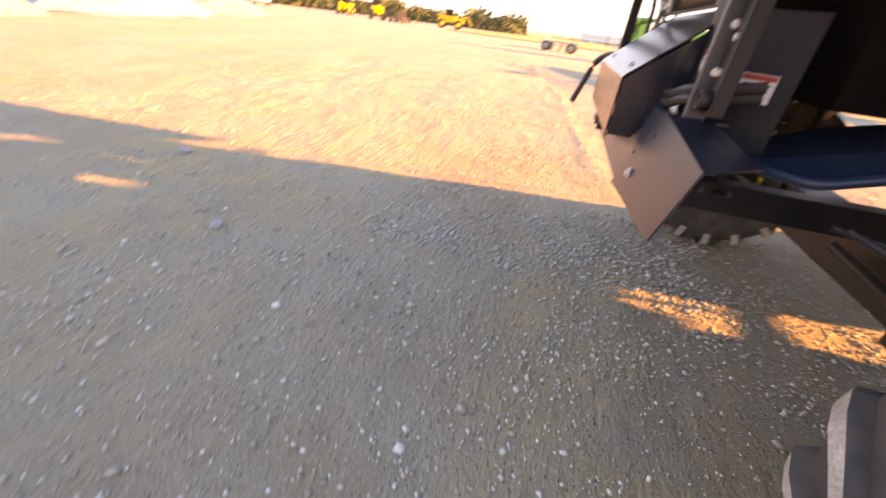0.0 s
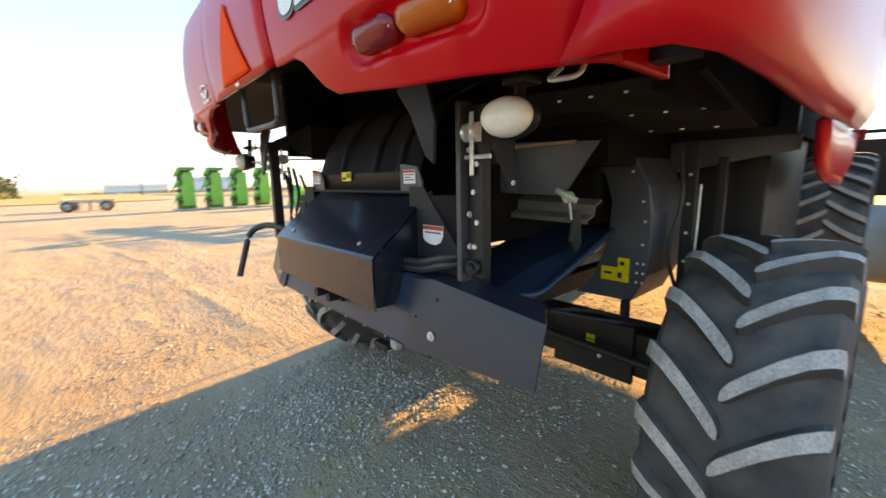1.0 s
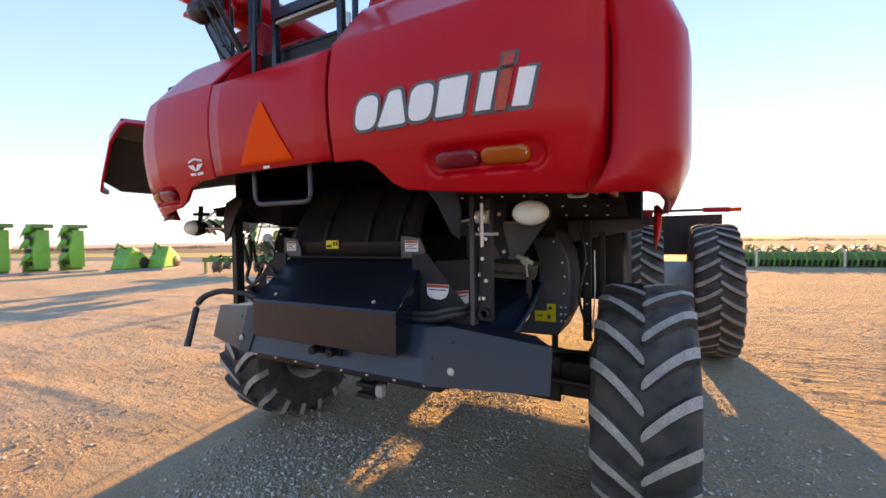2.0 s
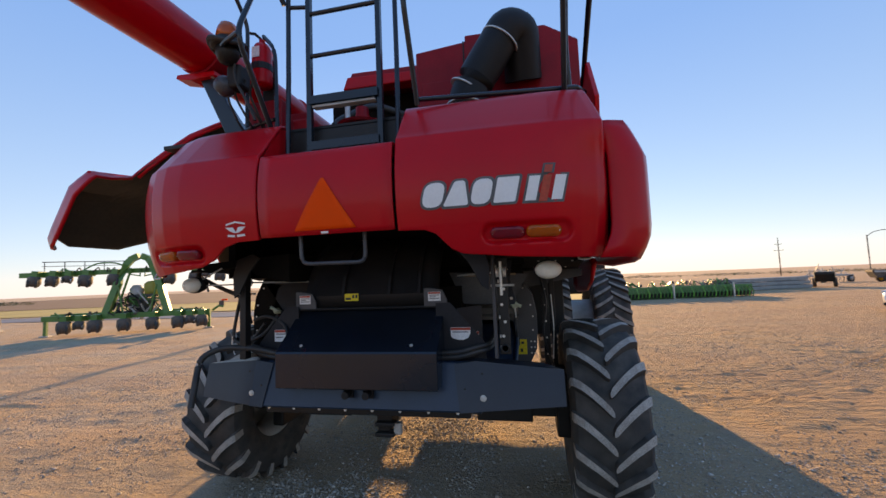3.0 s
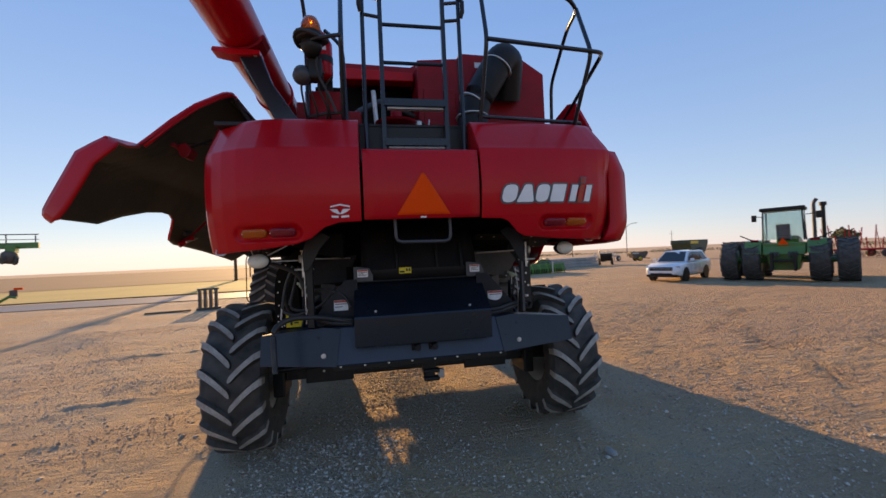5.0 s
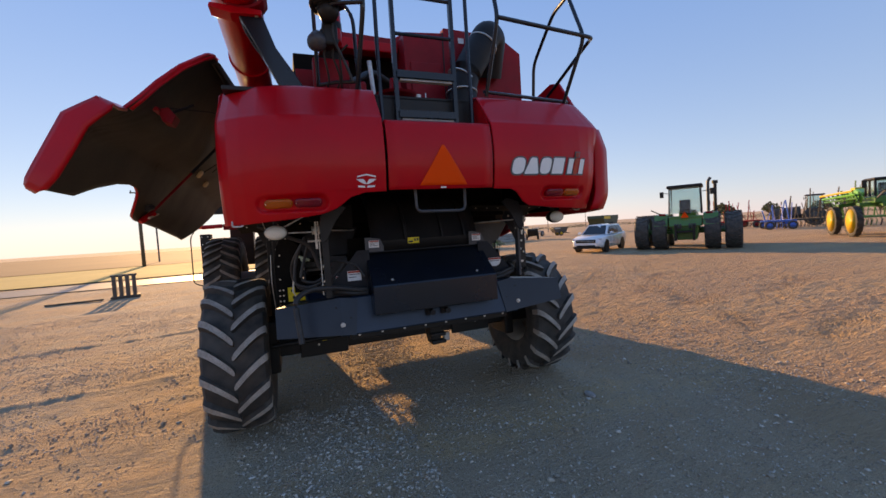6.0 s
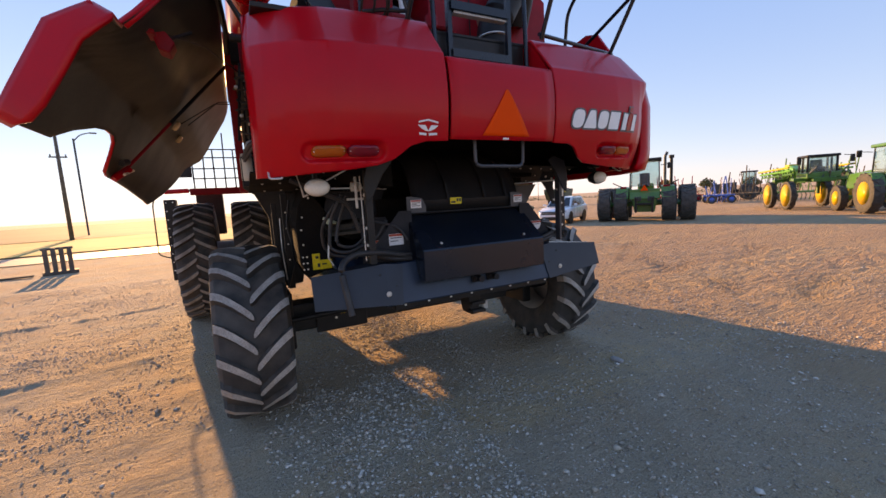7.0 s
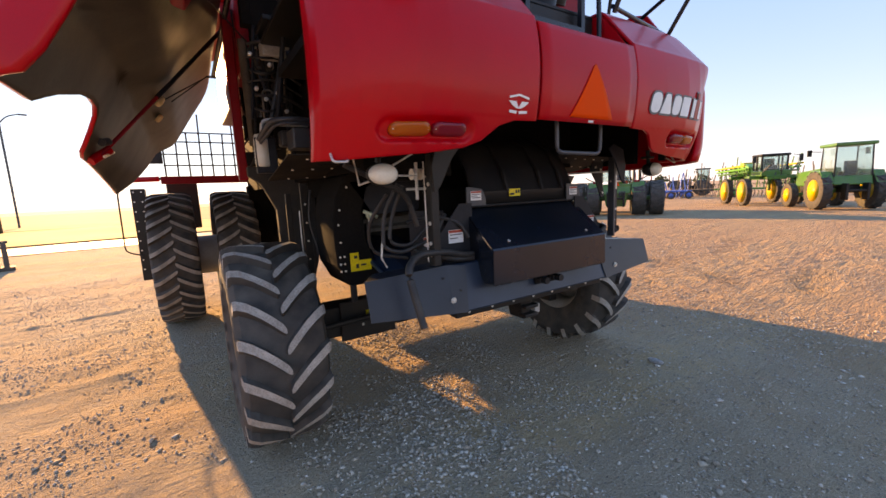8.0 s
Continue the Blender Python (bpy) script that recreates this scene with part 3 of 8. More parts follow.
bm = bmesh.new()
rows = []
for k in range(13):
    u = k / 12
    zz, half = 2.194 + 0.300 * u, 0.187 * (1 - u) + 0.008
    rows.append([(0.004 + half * q / 4, tail_inset(zz) - 0.012, zz) for q in range(-4, 5)])
sheet(bm, rows)
orient(bm, (0, -1, 0))
smooth_by_angle(part("warning_triangle", bm, ORANGE, hatch, "fluorescent orange slow-vehicle triangle", solid=0.004), 40)
skin_plate("small_sticker", [(-0.022, 2.172), (0.022, 2.172), (0.022, 2.184), (-0.022, 2.184)], DECAL_W, hatch, lift=0.006)


def soft_poly(pts, r, n=5):
    """Rounds the corners of a flat outline."""
    out = []
    k = len(pts)
    for i in range(k):
        a, p, b = Vector(pts[i - 1]), Vector(pts[i]), Vector(pts[(i + 1) % k])
        ra = min(r, (a - p).length * 0.45, (b - p).length * 0.45)
        u, v = p + (a - p).normalized() * ra, p + (b - p).normalized() * ra
        out += [tuple(u.lerp(p, j / n).lerp(p.lerp(v, j / n), j / n)) for j in range(n + 1)]
    return out


def maker_mark():
    """The maker's mark as plain slanted shapes: white blocks with a grey outline, white bars beside a red one."""
    lean = 0.24

    def slant(x0, x1, z0, z1, top=0.0):
        """Narrowed at the top by top on each side."""
        return [(x0 + lean * (z0 - 2.27), z0), (x1 + lean * (z0 - 2.27), z0), (x1 - top + lean * (z1 - 2.27), z1), (x0 + top + lean * (z1 - 2.27), z1)]
    for x0, x1, top, r in ((0.590, 0.705, 0.0, 0.055), (0.712, 0.852, 0.042, 0.016), (0.860, 0.965, 0.0, 0.045), (0.985, 1.100, 0.0, 0.010)):
        back = skin_plate("mark_outline", soft_poly(slant(x0 - 0.013, x1 + 0.013, 2.257, 2.415, top), r + 0.010), DECAL_G, panel_r, lift=0.0055, thick=0.001)
        skin_plate("mark_block", soft_poly(slant(x0, x1, 2.270, 2.402, top), r), DECAL_W, back, "plain white block of the maker's mark", lift=0.0078, thick=0.001)
    back = skin_plate("mark_outline", slant(1.138, 1.352, 2.257, 2.410), DECAL_G, panel_r, "grey outline of the maker's mark", lift=0.007, thick=0.001)
    skin_plate("mark_outline", slant(1.208, 1.272, 2.408, 2.462), DECAL_G, panel_r, lift=0.0065, thick=0.001)
    for x0, x1, z0, z1, mt in ((1.150, 1.206, 2.270, 2.398, DECAL_W), (1.284, 1.340, 2.270, 2.398, DECAL_W), (1.222, 1.264, 2.262, 2.398, LABEL_R), (1.220, 1.260, 2.412, 2.452, LABEL_R)):
        skin_plate("mark_bar", slant(x0, x1, z0, z1), mt, back, lift=0.0095 if mt is DECAL_W else 0.011, thick=0.001)


maker_mark()
# small white winged sticker on the other panel, as plain shapes
for poly in ([(-0.655, 2.268), (-0.59, 2.282), (-0.522, 2.268), (-0.522, 2.258), (-0.59, 2.272), (-0.655, 2.258)],
             [(-0.660, 2.246), (-0.61, 2.246), (-0.59, 2.215), (-0.57, 2.246), (-0.520, 2.246), (-0.545, 2.226), (-0.575, 2.212), (-0.605, 2.212), (-0.635, 2.226)],
             [(-0.650, 2.190), (-0.602, 2.186), (-0.602, 2.200), (-0.650, 2.203)], [(-0.585, 2.186), (-0.530, 2.190), (-0.530, 2.203), (-0.585, 2.200)]):
    skin_plate("sticker", poly, DECAL_W, panel_l, "small white sticker")

# grab handle under the hatch
bar("grab_handle", combine, GREYSTEEL, [(-0.205, 0.05, 2.20), (-0.200, 0.055, 2.005), (0.212, 0.060, 2.000), (0.212, 0.055, 2.20)], 0.0125, 10, round_by=0.05, label="grey tubular grab handle")


# ---- closed side shield, and the shields further forward ----
def side_shield():
    plan = [(1.602, 0.11), (1.70, 0.12), (1.785, 0.155), (1.835, 0.26), (1.862, 0.50), (1.87, 1.2), (1.87, 2.0), (1.86, 3.1)]
    cols = []
    for i, (x, y) in enumerate(plan):
        lo = float(np.interp(y, [0.12, 0.3, 0.6, 1.1, 1.6, 3.1], [1.96, 1.945, 1.93, 1.92, 1.95, 2.0]))
        hi = float(np.interp(y, [0.12, 0.4, 1.0, 3.1], [2.71, 2.72, 2.73, 2.75]))
        col = []
        for k in range(13):
            v = k / 12
            z = lo + (hi - lo) * v
            pull = 0.085 * max(0, (v - 0.74) / 0.26) ** 1.15 + 0.07 * max(0, (0.22 - v) / 0.22) ** 1.5
            col.append((x - pull, y, z))
        cols.append(col)
    bm = bmesh.new()
    sheet(bm, cols)
    orient(bm, (1, -0.6, 0))
    ob = smooth_by_angle(part("side_shield", bm, RED, combine, "closed red side shield", solid=0.03), 50)
    # lower forward shield
    cols = []
    for y, lo in ((1.75, 1.95), (1.9, 1.78), (2.2, 1.70), (3.0, 1.66), (3.3, 1.72), (3.4, 1.98)):
        cols.append([(1.745 + 0.03 * math.sin(math.pi * k / 6), y, lo + (2.02 - lo) * k / 6) for k in range(7)])
    bm = bmesh.new()
    sheet(bm, cols)
    orient(bm, (1, 0, 0))
    part("lower_shield", bm, RED, combine, "red lower side shield", solid=0.025, smooth=True)


side_shield()
bm = bmesh.new()
prism(bm, [(0.45, 2.62), (0.36, 2.96), (0.60, 3.30), (0.74, 3.34), (1.35, 3.21), (1.60, 3.15), (5.6, 3.15), (5.6, 2.62)], "x", 1.60, 1.63)
part("upper_side_panel", bm, RED, combine, bevel=0.006)
quick("tail_roof", combine, MATTE_BLACK, (-1.52, 1.54, 0.30, 1.10, 2.55, 2.60), bevel=0)
quick("corner_seal", combine, BLACK, (1.55, 1.68, 0.36, 0.42, 1.99, 2.72), bevel=0)
quick("bulkhead", combine, BLACK, (0.95, 1.64, 2.02, 2.06, 1.86, 2.72), bevel=0)
quick("inner_fender", combine, BLACK, (1.12, 1.50, 2.3, 3.6, 1.25, 2.0), bevel=0.01)
bm = bmesh.new()
prism(bm, [(1.05, 1.75), (1.66, 1.86), (1.66, 1.93), (1.05, 1.93)], "y", 1.96, 2.02)
part("belly_plate", bm, GREYSTEEL, combine)
for s in (1, -1):
    bar("panel_hook", combine, ZINC, [(s * 1.43, 0.28, 2.0), (s * 1.43, 0.22, 1.962), (s * 1.50, 0.24, 1.962), (s * 1.50, 0.28, 2.02)], 0.006, 6, round_by=0.02)


# ---- raised side shield ----
FLAP_Y = [0.30, 0.34, 0.45, 0.55, 0.62, 0.66, 0.74, 0.86, 1.0, 1.13, 1.25, 1.45, 1.7, 1.9, 2.02, 2.08, 2.13, 2.2, 2.35, 2.6, 2.9, 3.3, 3.9, 4.4, 4.72, 4.9, 5.2, 5.5, 5.75, 6.0, 6.14, 6.2]
FLAP_MIN = ([0.30, 0.62, 0.66, 0.74, 0.90, 1.13, 1.25, 5.4, 5.75, 6.0, 6.14, 6.2], [0.56, 0.53, 0.46, 0.38, 0.20, 0.04, 0.0, 0.0, 0.08, 0.24, 0.40, 0.52])
FLAP_MAX = ([0.30, 0.45, 0.86, 1.13, 1.45, 1.8, 2.0, 2.08, 2.15, 2.3, 2.7, 3.05, 4.4, 4.72, 4.9, 5.3, 5.75, 6.0, 6.14, 6.2],
            [0.94, 0.99, 0.99, 0.93, 0.88, 0.855, 0.88, 0.95, 1.04, 1.075, 1.09, 1.11, 1.17, 1.19, 1.15, 1.02, 0.86, 0.72, 0.66, 0.60])


def flap_point(v, y):
    bulge = float(np.interp(v, [0, 0.3, 0.48, 0.55, 0.685, 0.96, 1.0, 1.25], [0.02, 0.03, 0.0, 0.012, 0.097, 0.016, 0.0, 0.0]))
    front = max(0.0, (y - 3.2) / 1.5)
    return Vector((-1.64 - 1.0 * v - bulge * 0.79, y, 3.56 - 1.29 * v + bulge * 0.61 - 0.06 * front))


def raised_shield():
    flap = new("raised_shield")
    flap.parent = combine
    flap["label"] = "raised red side shield with dark brown inner face"
    cols = []
    for y in FLAP_Y:
        a, b = float(np.interp(y, *FLAP_MIN)), float(np.interp(y, *FLAP_MAX))
        cols.append([flap_point(a + (b - a) * k / 40, y) for k in range(41)])
    bm = bmesh.new()
    sheet(bm, cols)
    orient(bm, (-1, 0, 0.8))
    smooth_by_angle(part("skin", bm, [RED, INNER], flap, "red outer and brown inner skin", solid=0.028, rim=(1, 0)), 22)
    # the rear end turns inward as a broad red return
    bm = bmesh.new()
    inward = Vector((0.79, 0.10, -0.61)).normalized()
    rows = []
    edge = [(1.0, 0.36), (0.985, 0.32), (0.96, 0.30), (0.9, 0.295), (0.8, 0.295), (0.685, 0.295), (0.62, 0.295), (0.575, 0.30), (0.555, 0.33), (0.55, 0.45), (0.53, 0.62)]
    for v, y in edge:
        p = flap_point(v, y)
        deep = float(np.interp(v, [0.53, 0.57, 0.7, 0.95, 1.0], [0.04, 0.12, 0.17, 0.15, 0.06]))
        rows.append([p + (inward + Vector((0.10, -0.50, 0))) * deep * k / 5 for k in range(6)])
    sheet(bm, rows)
    orient(bm, (0, -1, 0.2))
    smooth_by_angle(part("rear_return", bm, [RED, INNER], flap, "red rear return of the shield", solid=0.02, rim=(1, 0)), 60)
    bm = bmesh.new()
    rows = []
    for v, y in ((0.52, 0.63), (0.46, 0.66), (0.34, 0.77), (0.20, 0.90), (0.08, 1.07), (0.02, 1.18), (0.0, 1.28)):
        p = flap_point(v, y)
        rows.append([p + inward * 0.05 * k / 3 + Vector((0, 0.01 * k / 3, 0)) for k in range(4)])
    sheet(bm, rows)
    orient(bm, (0, -1, 0.2))
    smooth_by_angle(part("neck_return", bm, [RED, INNER], flap, solid=0.02, rim=(1, 0)), 60)
    # inner ribs, brace, gas strut, latch and two small lamps
    def inside(v, y, d):
        return flap_point(v, y) + inward * d
    low, high = inside(1.06, 2.42, 0.07), Vector((-1.60, 3.30, 3.54))
    bar("brace_rod", flap, RED_DULL, [low, low.lerp(high, 0.42)], 0.015, 8)
    bar("gas_strut", flap, BLACK, [low.lerp(high, 0.42), high], 0.019, 8)
    bar("latch_handle", flap, RED, [inside(1.07, 2.42, 0.05), inside(0.98, 2.52, 0.085)], 0.034, 10)
    bar("latch_pin", flap, ZINC, [inside(1.02, 2.40, 0.10), inside(0.98, 2.62, 0.10)], 0.012, 8)
    bar("latch_cup", flap, GREYSTEEL, [inside(0.97, 2.36, 0.05), inside(0.95, 2.44, 0.07)], 0.03, 10)
    for v0, y0, pa, pb in ((0.40, 1.1, (-1.78, 1.8, 3.20), (-1.52, 2.3, 3.16)), (0.50, 3.6, (-1.75, 3.5, 3.14), (-1.50, 3.4, 3.14)), (0.55, 3.3, (-1.78, 3.2, 3.05), (-1.50, 3.2, 3.06))):
        bar("cable", flap, BLACK, [inside(v0, y0, 0.05), pa, pb], 0.006, 6)
    bm = bmesh.new()
    p = inside(0.44, 1.05, 0.10)
    prism(bm, [(p.x - 0.06, p.z + 0.05), (p.x + 0.02, p.z + 0.07), (p.x + 0.07, p.z + 0.0), (p.x + 0.03, p.z - 0.07), (p.x - 0.03, p.z - 0.05)], "y", p.y - 0.05, p.y + 0.10)
    box(bm, p.x - 0.09, p.x - 0.03, p.y - 0.12, p.y + 0.03, p.z + 0.02, p.z + 0.05)
    part("hinge_bracket", bm, RED_DULL, flap, bevel=0.01)
    bar("hinge_stay", flap, BLACK, [p + Vector((0.02, 0.0, 0.03)), p + Vector((0.16, 0.18, 0.16))], 0.012, 6)
    for v, y, r in ((0.58, 3.25, 0.055), (0.61, 3.87, 0.048)):
        bm = bmesh.new()
        lathe(bm, [(r, -0.02), (r, 0.012), (r * 0.75, 0.024), (0, 0.03)], Matrix.Translation(inside(v, y, 0.06)) @ inward.to_track_quat('Z', 'Y').to_matrix().to_4x4(), 18)
        part("marker_lens", bm, PALE_LENS, flap, "small round pale amber lens", smooth=True)


raised_shield()


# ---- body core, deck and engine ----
# fill blocks inside the body, their shade put into a near-black colour
apart("body_core", combine, MATTE_BLACK, (-1.12, 1.12, 1.05, 6.2, 1.98, 2.94), (-1.20, 1.58, 0.60, 2.6, 2.70, 2.93), (-1.12, 1.58, 2.6, 6.2, 2.70, 2.93), (-1.1, 1.1, 1.2, 2.3, 1.80, 2.0), bevel=0.0)
quick("body_core_front", combine, MATTE_BLACK, (-0.95, 0.95, 2.7, 6.4, 1.20, 2.02), bevel=0.0)
quick("side_wall", combine, MATTE_BLACK, (1.50, 1.56, 0.62, 6.2, 1.98, 2.72), bevel=0.0)
apart("engine_deck", combine, BLACK, (-1.50, 1.52, 0.30, 1.7, 2.935, 2.965), (-0.445, 0.445, 0.19, 0.32, 2.62, 2.66), (-0.445, 0.445, 0.30, 0.34, 2.60, 2.95), bevel=0.004)
bm = bmesh.new()
prism(bm, [(0.20, 2.97), (0.20, 4.06), (0.68, 4.10), (0.68, 4.16), (1.41, 4.14), (1.69, 3.96), (1.69, 3.0)], "y", 1.42, 3.4)
part("engine_cover", bm, RED_DULL, combine, "red sheet-metal engine cover", bevel=0.012)
quick("cover_seam", combine, BLACK, (0.66, 0.672, 1.412, 1.43, 3.0, 4.10), bevel=0)
quick("hazard_sticker", combine, LABEL_W, (0.86, 0.93, 1.414, 1.419, 4.0, 4.06), bevel=0)
quick("access_door", combine, RED_DULL, (0.26, 0.62, 1.400, 1.422, 3.25, 3.74), bevel=0.008)
bm = bmesh.new()
prism(bm, [(-0.66, 4.02), (-0.60, 4.14), (0.16, 4.12), (0.30, 4.20), (0.62, 4.20), (0.62, 4.02)], "y", 1.72, 3.4)
part("cooler_lid", bm, RED_DULL, combine, bevel=0.012)
bm = bmesh.new()
prism(bm, [(-0.65, 3.90), (0.18, 3.90), (0.18, 4.0), (-0.60, 4.03)], "y", 1.60, 1.76)
part("cooler_beam", bm, RED, combine, bevel=0.01)
apart("engine_block", combine, MATTE_BLACK, (-0.95, 0.2, 1.95, 3.6, 2.96, 3.95), (-1.45, -0.95, 2.3, 4.0, 2.95, 3.55), bevel=0.01)
apart("tank_wall", combine, RED_DULL, (-1.50, 1.50, 3.4, 5.5, 2.95, 4.1), (-1.55, -0.62, 2.5, 3.4, 2.96, 3.62), bevel=0.02)
bm = bmesh.new()
lathe(bm, [(0.02, -0.05), (0.10, -0.045), (0.19, -0.01), (0.20, 0.01), (0.06, 0.03), (0.05, 0.16), (0.0, 0.165)], pose(-0.10, 0.80, 3.13, 0, 0, 0), 20)
smooth_by_angle(part("drive_pulley", bm, RED_DULL, combine, "red drive pulley"))
bar("pulley_shaft", combine, RED_DULL, [(-0.10, 0.80, 2.95), (-0.10, 0.80, 3.12)], 0.05, 10)
bar("hydraulic_rod", combine, ZINC, [(-0.27, 0.90, 2.97), (-0.30, 0.95, 3.50)], 0.022, 10, label="bright hydraulic rod")
bm = bmesh.new()
lathe(bm, [(0.045, 0), (0.05, 0.02), (0.05, 0.09), (0.03, 0.11), (0.03, 0.14), (0, 0.145)], pose(0.10, 0.75, 3.0), 14)
part("filter_bowl", bm, WHITE_PLASTIC, combine, "white filter bowl", smooth=True)
bar("engine_hose", combine, HOSE, [(-0.45, 1.0, 2.97), (-0.5, 1.05, 3.3), (-0.2, 1.3, 3.55), (0.15, 1.5, 3.45)], 0.035, 10, round_by=0.12)
bar("engine_hose", combine, HOSE, [(0.02, 0.9, 2.97), (0.06, 0.95, 3.2), (0.2, 1.2, 3.28), (0.3, 1.45, 3.2)], 0.03, 10, round_by=0.1)
bar("sight_tube", combine, ZINC, [(0.15, 0.8, 2.98), (0.20, 0.82, 3.08), (0.22, 0.86, 3.2)], 0.006, 6)
# big black air duct
bar("air_duct", combine, PLASTIC, [(0.70, 1.05, 3.0), (0.72, 1.10, 3.42), (1.08, 1.13, 3.98), (1.19, 1.22, 3.98), (1.20, 1.38, 3.62)], 0.160, 22, round_by=0.16, label="thick black air duct")
for a, d in (((0.735, 1.105, 3.46), (0.38, 0.03, 0.56)), ((1.02, 1.125, 3.87), (0.38, 0.03, 0.56)), ((0.71, 1.08, 3.30), (0.02, 0.05, 0.42))):
    bm = bmesh.new()
    lathe(bm, [(0.1665, -0.006), (0.171, -0.006), (0.171, 0.006), (0.1665, 0.006)], Matrix.Translation(a) @ Vector(d).to_track_quat('Z', 'Y').to_matrix().to_4x4(), 28)
    part("duct_clamp", bm, ZINC, combine, "bright hose clamp", smooth=True)
quick("battery_box", combine, BLACK, (0.70, 1.38, 0.92, 1.30, 2.965, 3.10), bevel=0.015)


# ---- ladder, rails and beacon ----
ladder = new("rear_ladder")
ladder.parent = combine
ladder["label"] = "dark steel rear ladder with rungs"
for x, name in ((-0.245, "stringer"), (0.262, "stringer")):
    bar(name, ladder, NAVY, [(x, 0.25, 2.70), (x, 0.25, 4.9)], 0.017, square=True)
for x in (-0.385, 0.392):
    bar("hand_rail", ladder, NAVY, [(x, 0.20, 2.68), (x * 1.0, 0.22, 3.3), (x * 0.98, 0.22, 5.0)], 0.0165, 10)
for x0, x1 in ((-0.245, -0.385), (0.262, 0.392)):
    for z in (3.80, 3.945, 4.40):
        bar("bracket", ladder, NAVY, [(x0, 0.25, z), (x1, 0.22, z)], 0.014, 8)
    bar("clip", ladder, BLACK, [(x1 * 1.02, 0.19, 3.80), (x1 * 1.05, 0.17, 3.84), (x1 * 1.05, 0.17, 3.92), (x1 * 1.0, 0.2, 3.97)], 0.018, 8)
for z in (3.44, 3.745, 4.05, 4.35):
    bar("rung", ladder, NAVY, [(-0.245, 0.25, z), (0.262, 0.25, z)], 0.015, 8)
for z in (3.115, 2.80):
    bm = bmesh.new()
    box(bm, -0.238, 0.255, 0.215, 0.222, z - 0.028, z + 0.028)
    box(bm, -0.238, 0.255, 0.222, 0.285, z + 0.020, z + 0.028)
    box(bm, -0.238, 0.255, 0.278, 0.285, z - 0.028, z + 0.020)
    tread = part("step_tread", bm, NAVY, ladder, "toothed step tread")
    bm = bmesh.new()
    box(bm, -0.215, 0.235, 0.225, 0.275, z - 0.050, z - 0.044)
    for k in range(30):
        xx = -0.212 + 0.447 * k / 30
        box(bm, xx, xx + 0.009, 0.224, 0.230, z - 0.044, z - 0.036)
    part("tread_teeth", bm, RIM, tread, "pale toothed grip strip")

guard = new("guard_rail")
guard.parent = combine
guard["label"] = "dark tubular guard rail over the tail"
bar("post", guard, NAVY, [(0.528, 0.186, 2.965), (0.530, -0.07, 3.50), (0.52, 0.12, 4.3)], 0.017, 10, round_by=0.08)
bar("post", guard, NAVY, [(1.422, 0.322, 2.965), (1.412, -0.026, 3.46), (1.410, 0.165, 3.93)], 0.017, 10, round_by=0.08)
bar("mid_rail", guard, NAVY, [(0.530, -0.07, 3.50), (1.50, -0.03, 3.465), (1.575, 0.10, 3.50), (1.62, 1.2, 3.06)], 0.017, 10, round_by=0.09)
bar("toe_rail", guard, NAVY, [(0.51, 0.19, 3.005), (1.50, 0.35, 3.02), (1.56, 0.45, 3.03)], 0.015, 10)
bar("top_rail", guard, NAVY, [(0.52, 0.12, 4.20), (0.60, 0.10, 4.05), (1.30, 0.10, 3.98), (1.42, 0.17, 3.93), (1.50, 0.50, 3.94), (1.52, 0.90, 3.6), (1.55, 1.0, 3.05)], 0.017, 10, round_by=0.09)

rack = new("beacon_rack")
rack.parent = combine
rack["label"] = "tubular rack with amber beacon and extinguisher"
bar("post", rack, NAVY, [(-0.555, 0.276, 2.96), (-0.535, -0.10, 3.45), (-0.537, 0.106, 3.93), (-0.53, 0.25, 4.35)], 0.0175, 10, round_by=0.1)
bar("post", rack, NAVY, [(-0.831, 0.372, 2.96), (-0.832, 0.38, 3.86), (-0.848, 0.242, 4.04), (-0.80, 0.22, 4.16), (-0.60, 0.24, 4.22)], 0.015, 10, round_by=0.07)
bar("post", rack, NAVY, [(-0.68, 0.36, 3.73), (-0.545, 0.30, 3.58), (-0.530, 0.30, 2.96)], 0.015, 10, round_by=0.1)
bar("cross_rail", rack, NAVY, [(-0.535, -0.09, 3.455), (-0.72, 0.0, 3.47), (-0.832, 0.10, 3.47)], 0.015, 8, round_by=0.05)
bar("foot_rail", rack, NAVY, [(-0.83, 0.36, 3.03), (-0.70, 0.33, 3.05), (-0.545, 0.29, 3.05)], 0.014, 8)
bm = bmesh.new()
lathe(bm, [(0.070, 0.0), (0.074, 0.02), (0.066, 0.07), (0.048, 0.11), (0.022, 0.125), (0.0, 0.128)], pose(-0.754, 0.085, 3.545), 20)
part("beacon_lens", bm, AMBER, rack, "amber beacon dome", smooth=True)
bm = bmesh.new()
lathe(bm, [(0.095, -0.01), (0.108, 0.0), (0.108, 0.02), (0.078, 0.03), (0.072, 0.055)], pose(-0.754, 0.085, 3.495), 24)
lathe(bm, [(0.05, -0.10), (0.075, -0.05), (0.075, 0.0)], pose(-0.754, 0.085, 3.49), 16)
part("beacon_base", bm, BLACK, rack, smooth=True)
bar("cable_ring", rack, HOSE, [(-0.754 + 0.112 * math.cos(a), 0.085 + 0.112 * math.sin(a), 3.50 + 0.02 * math.sin(2 * a)) for a in np.linspace(0, 6.2, 20)], 0.016, 8)
bar("loose_cable", rack, HOSE, [(-0.70, 0.1, 3.5), (-0.74, 0.12, 3.3), (-0.66, 0.14, 3.15), (-0.60, 0.16, 3.0)], 0.010, 6, round_by=0.08)
bm = bmesh.new()
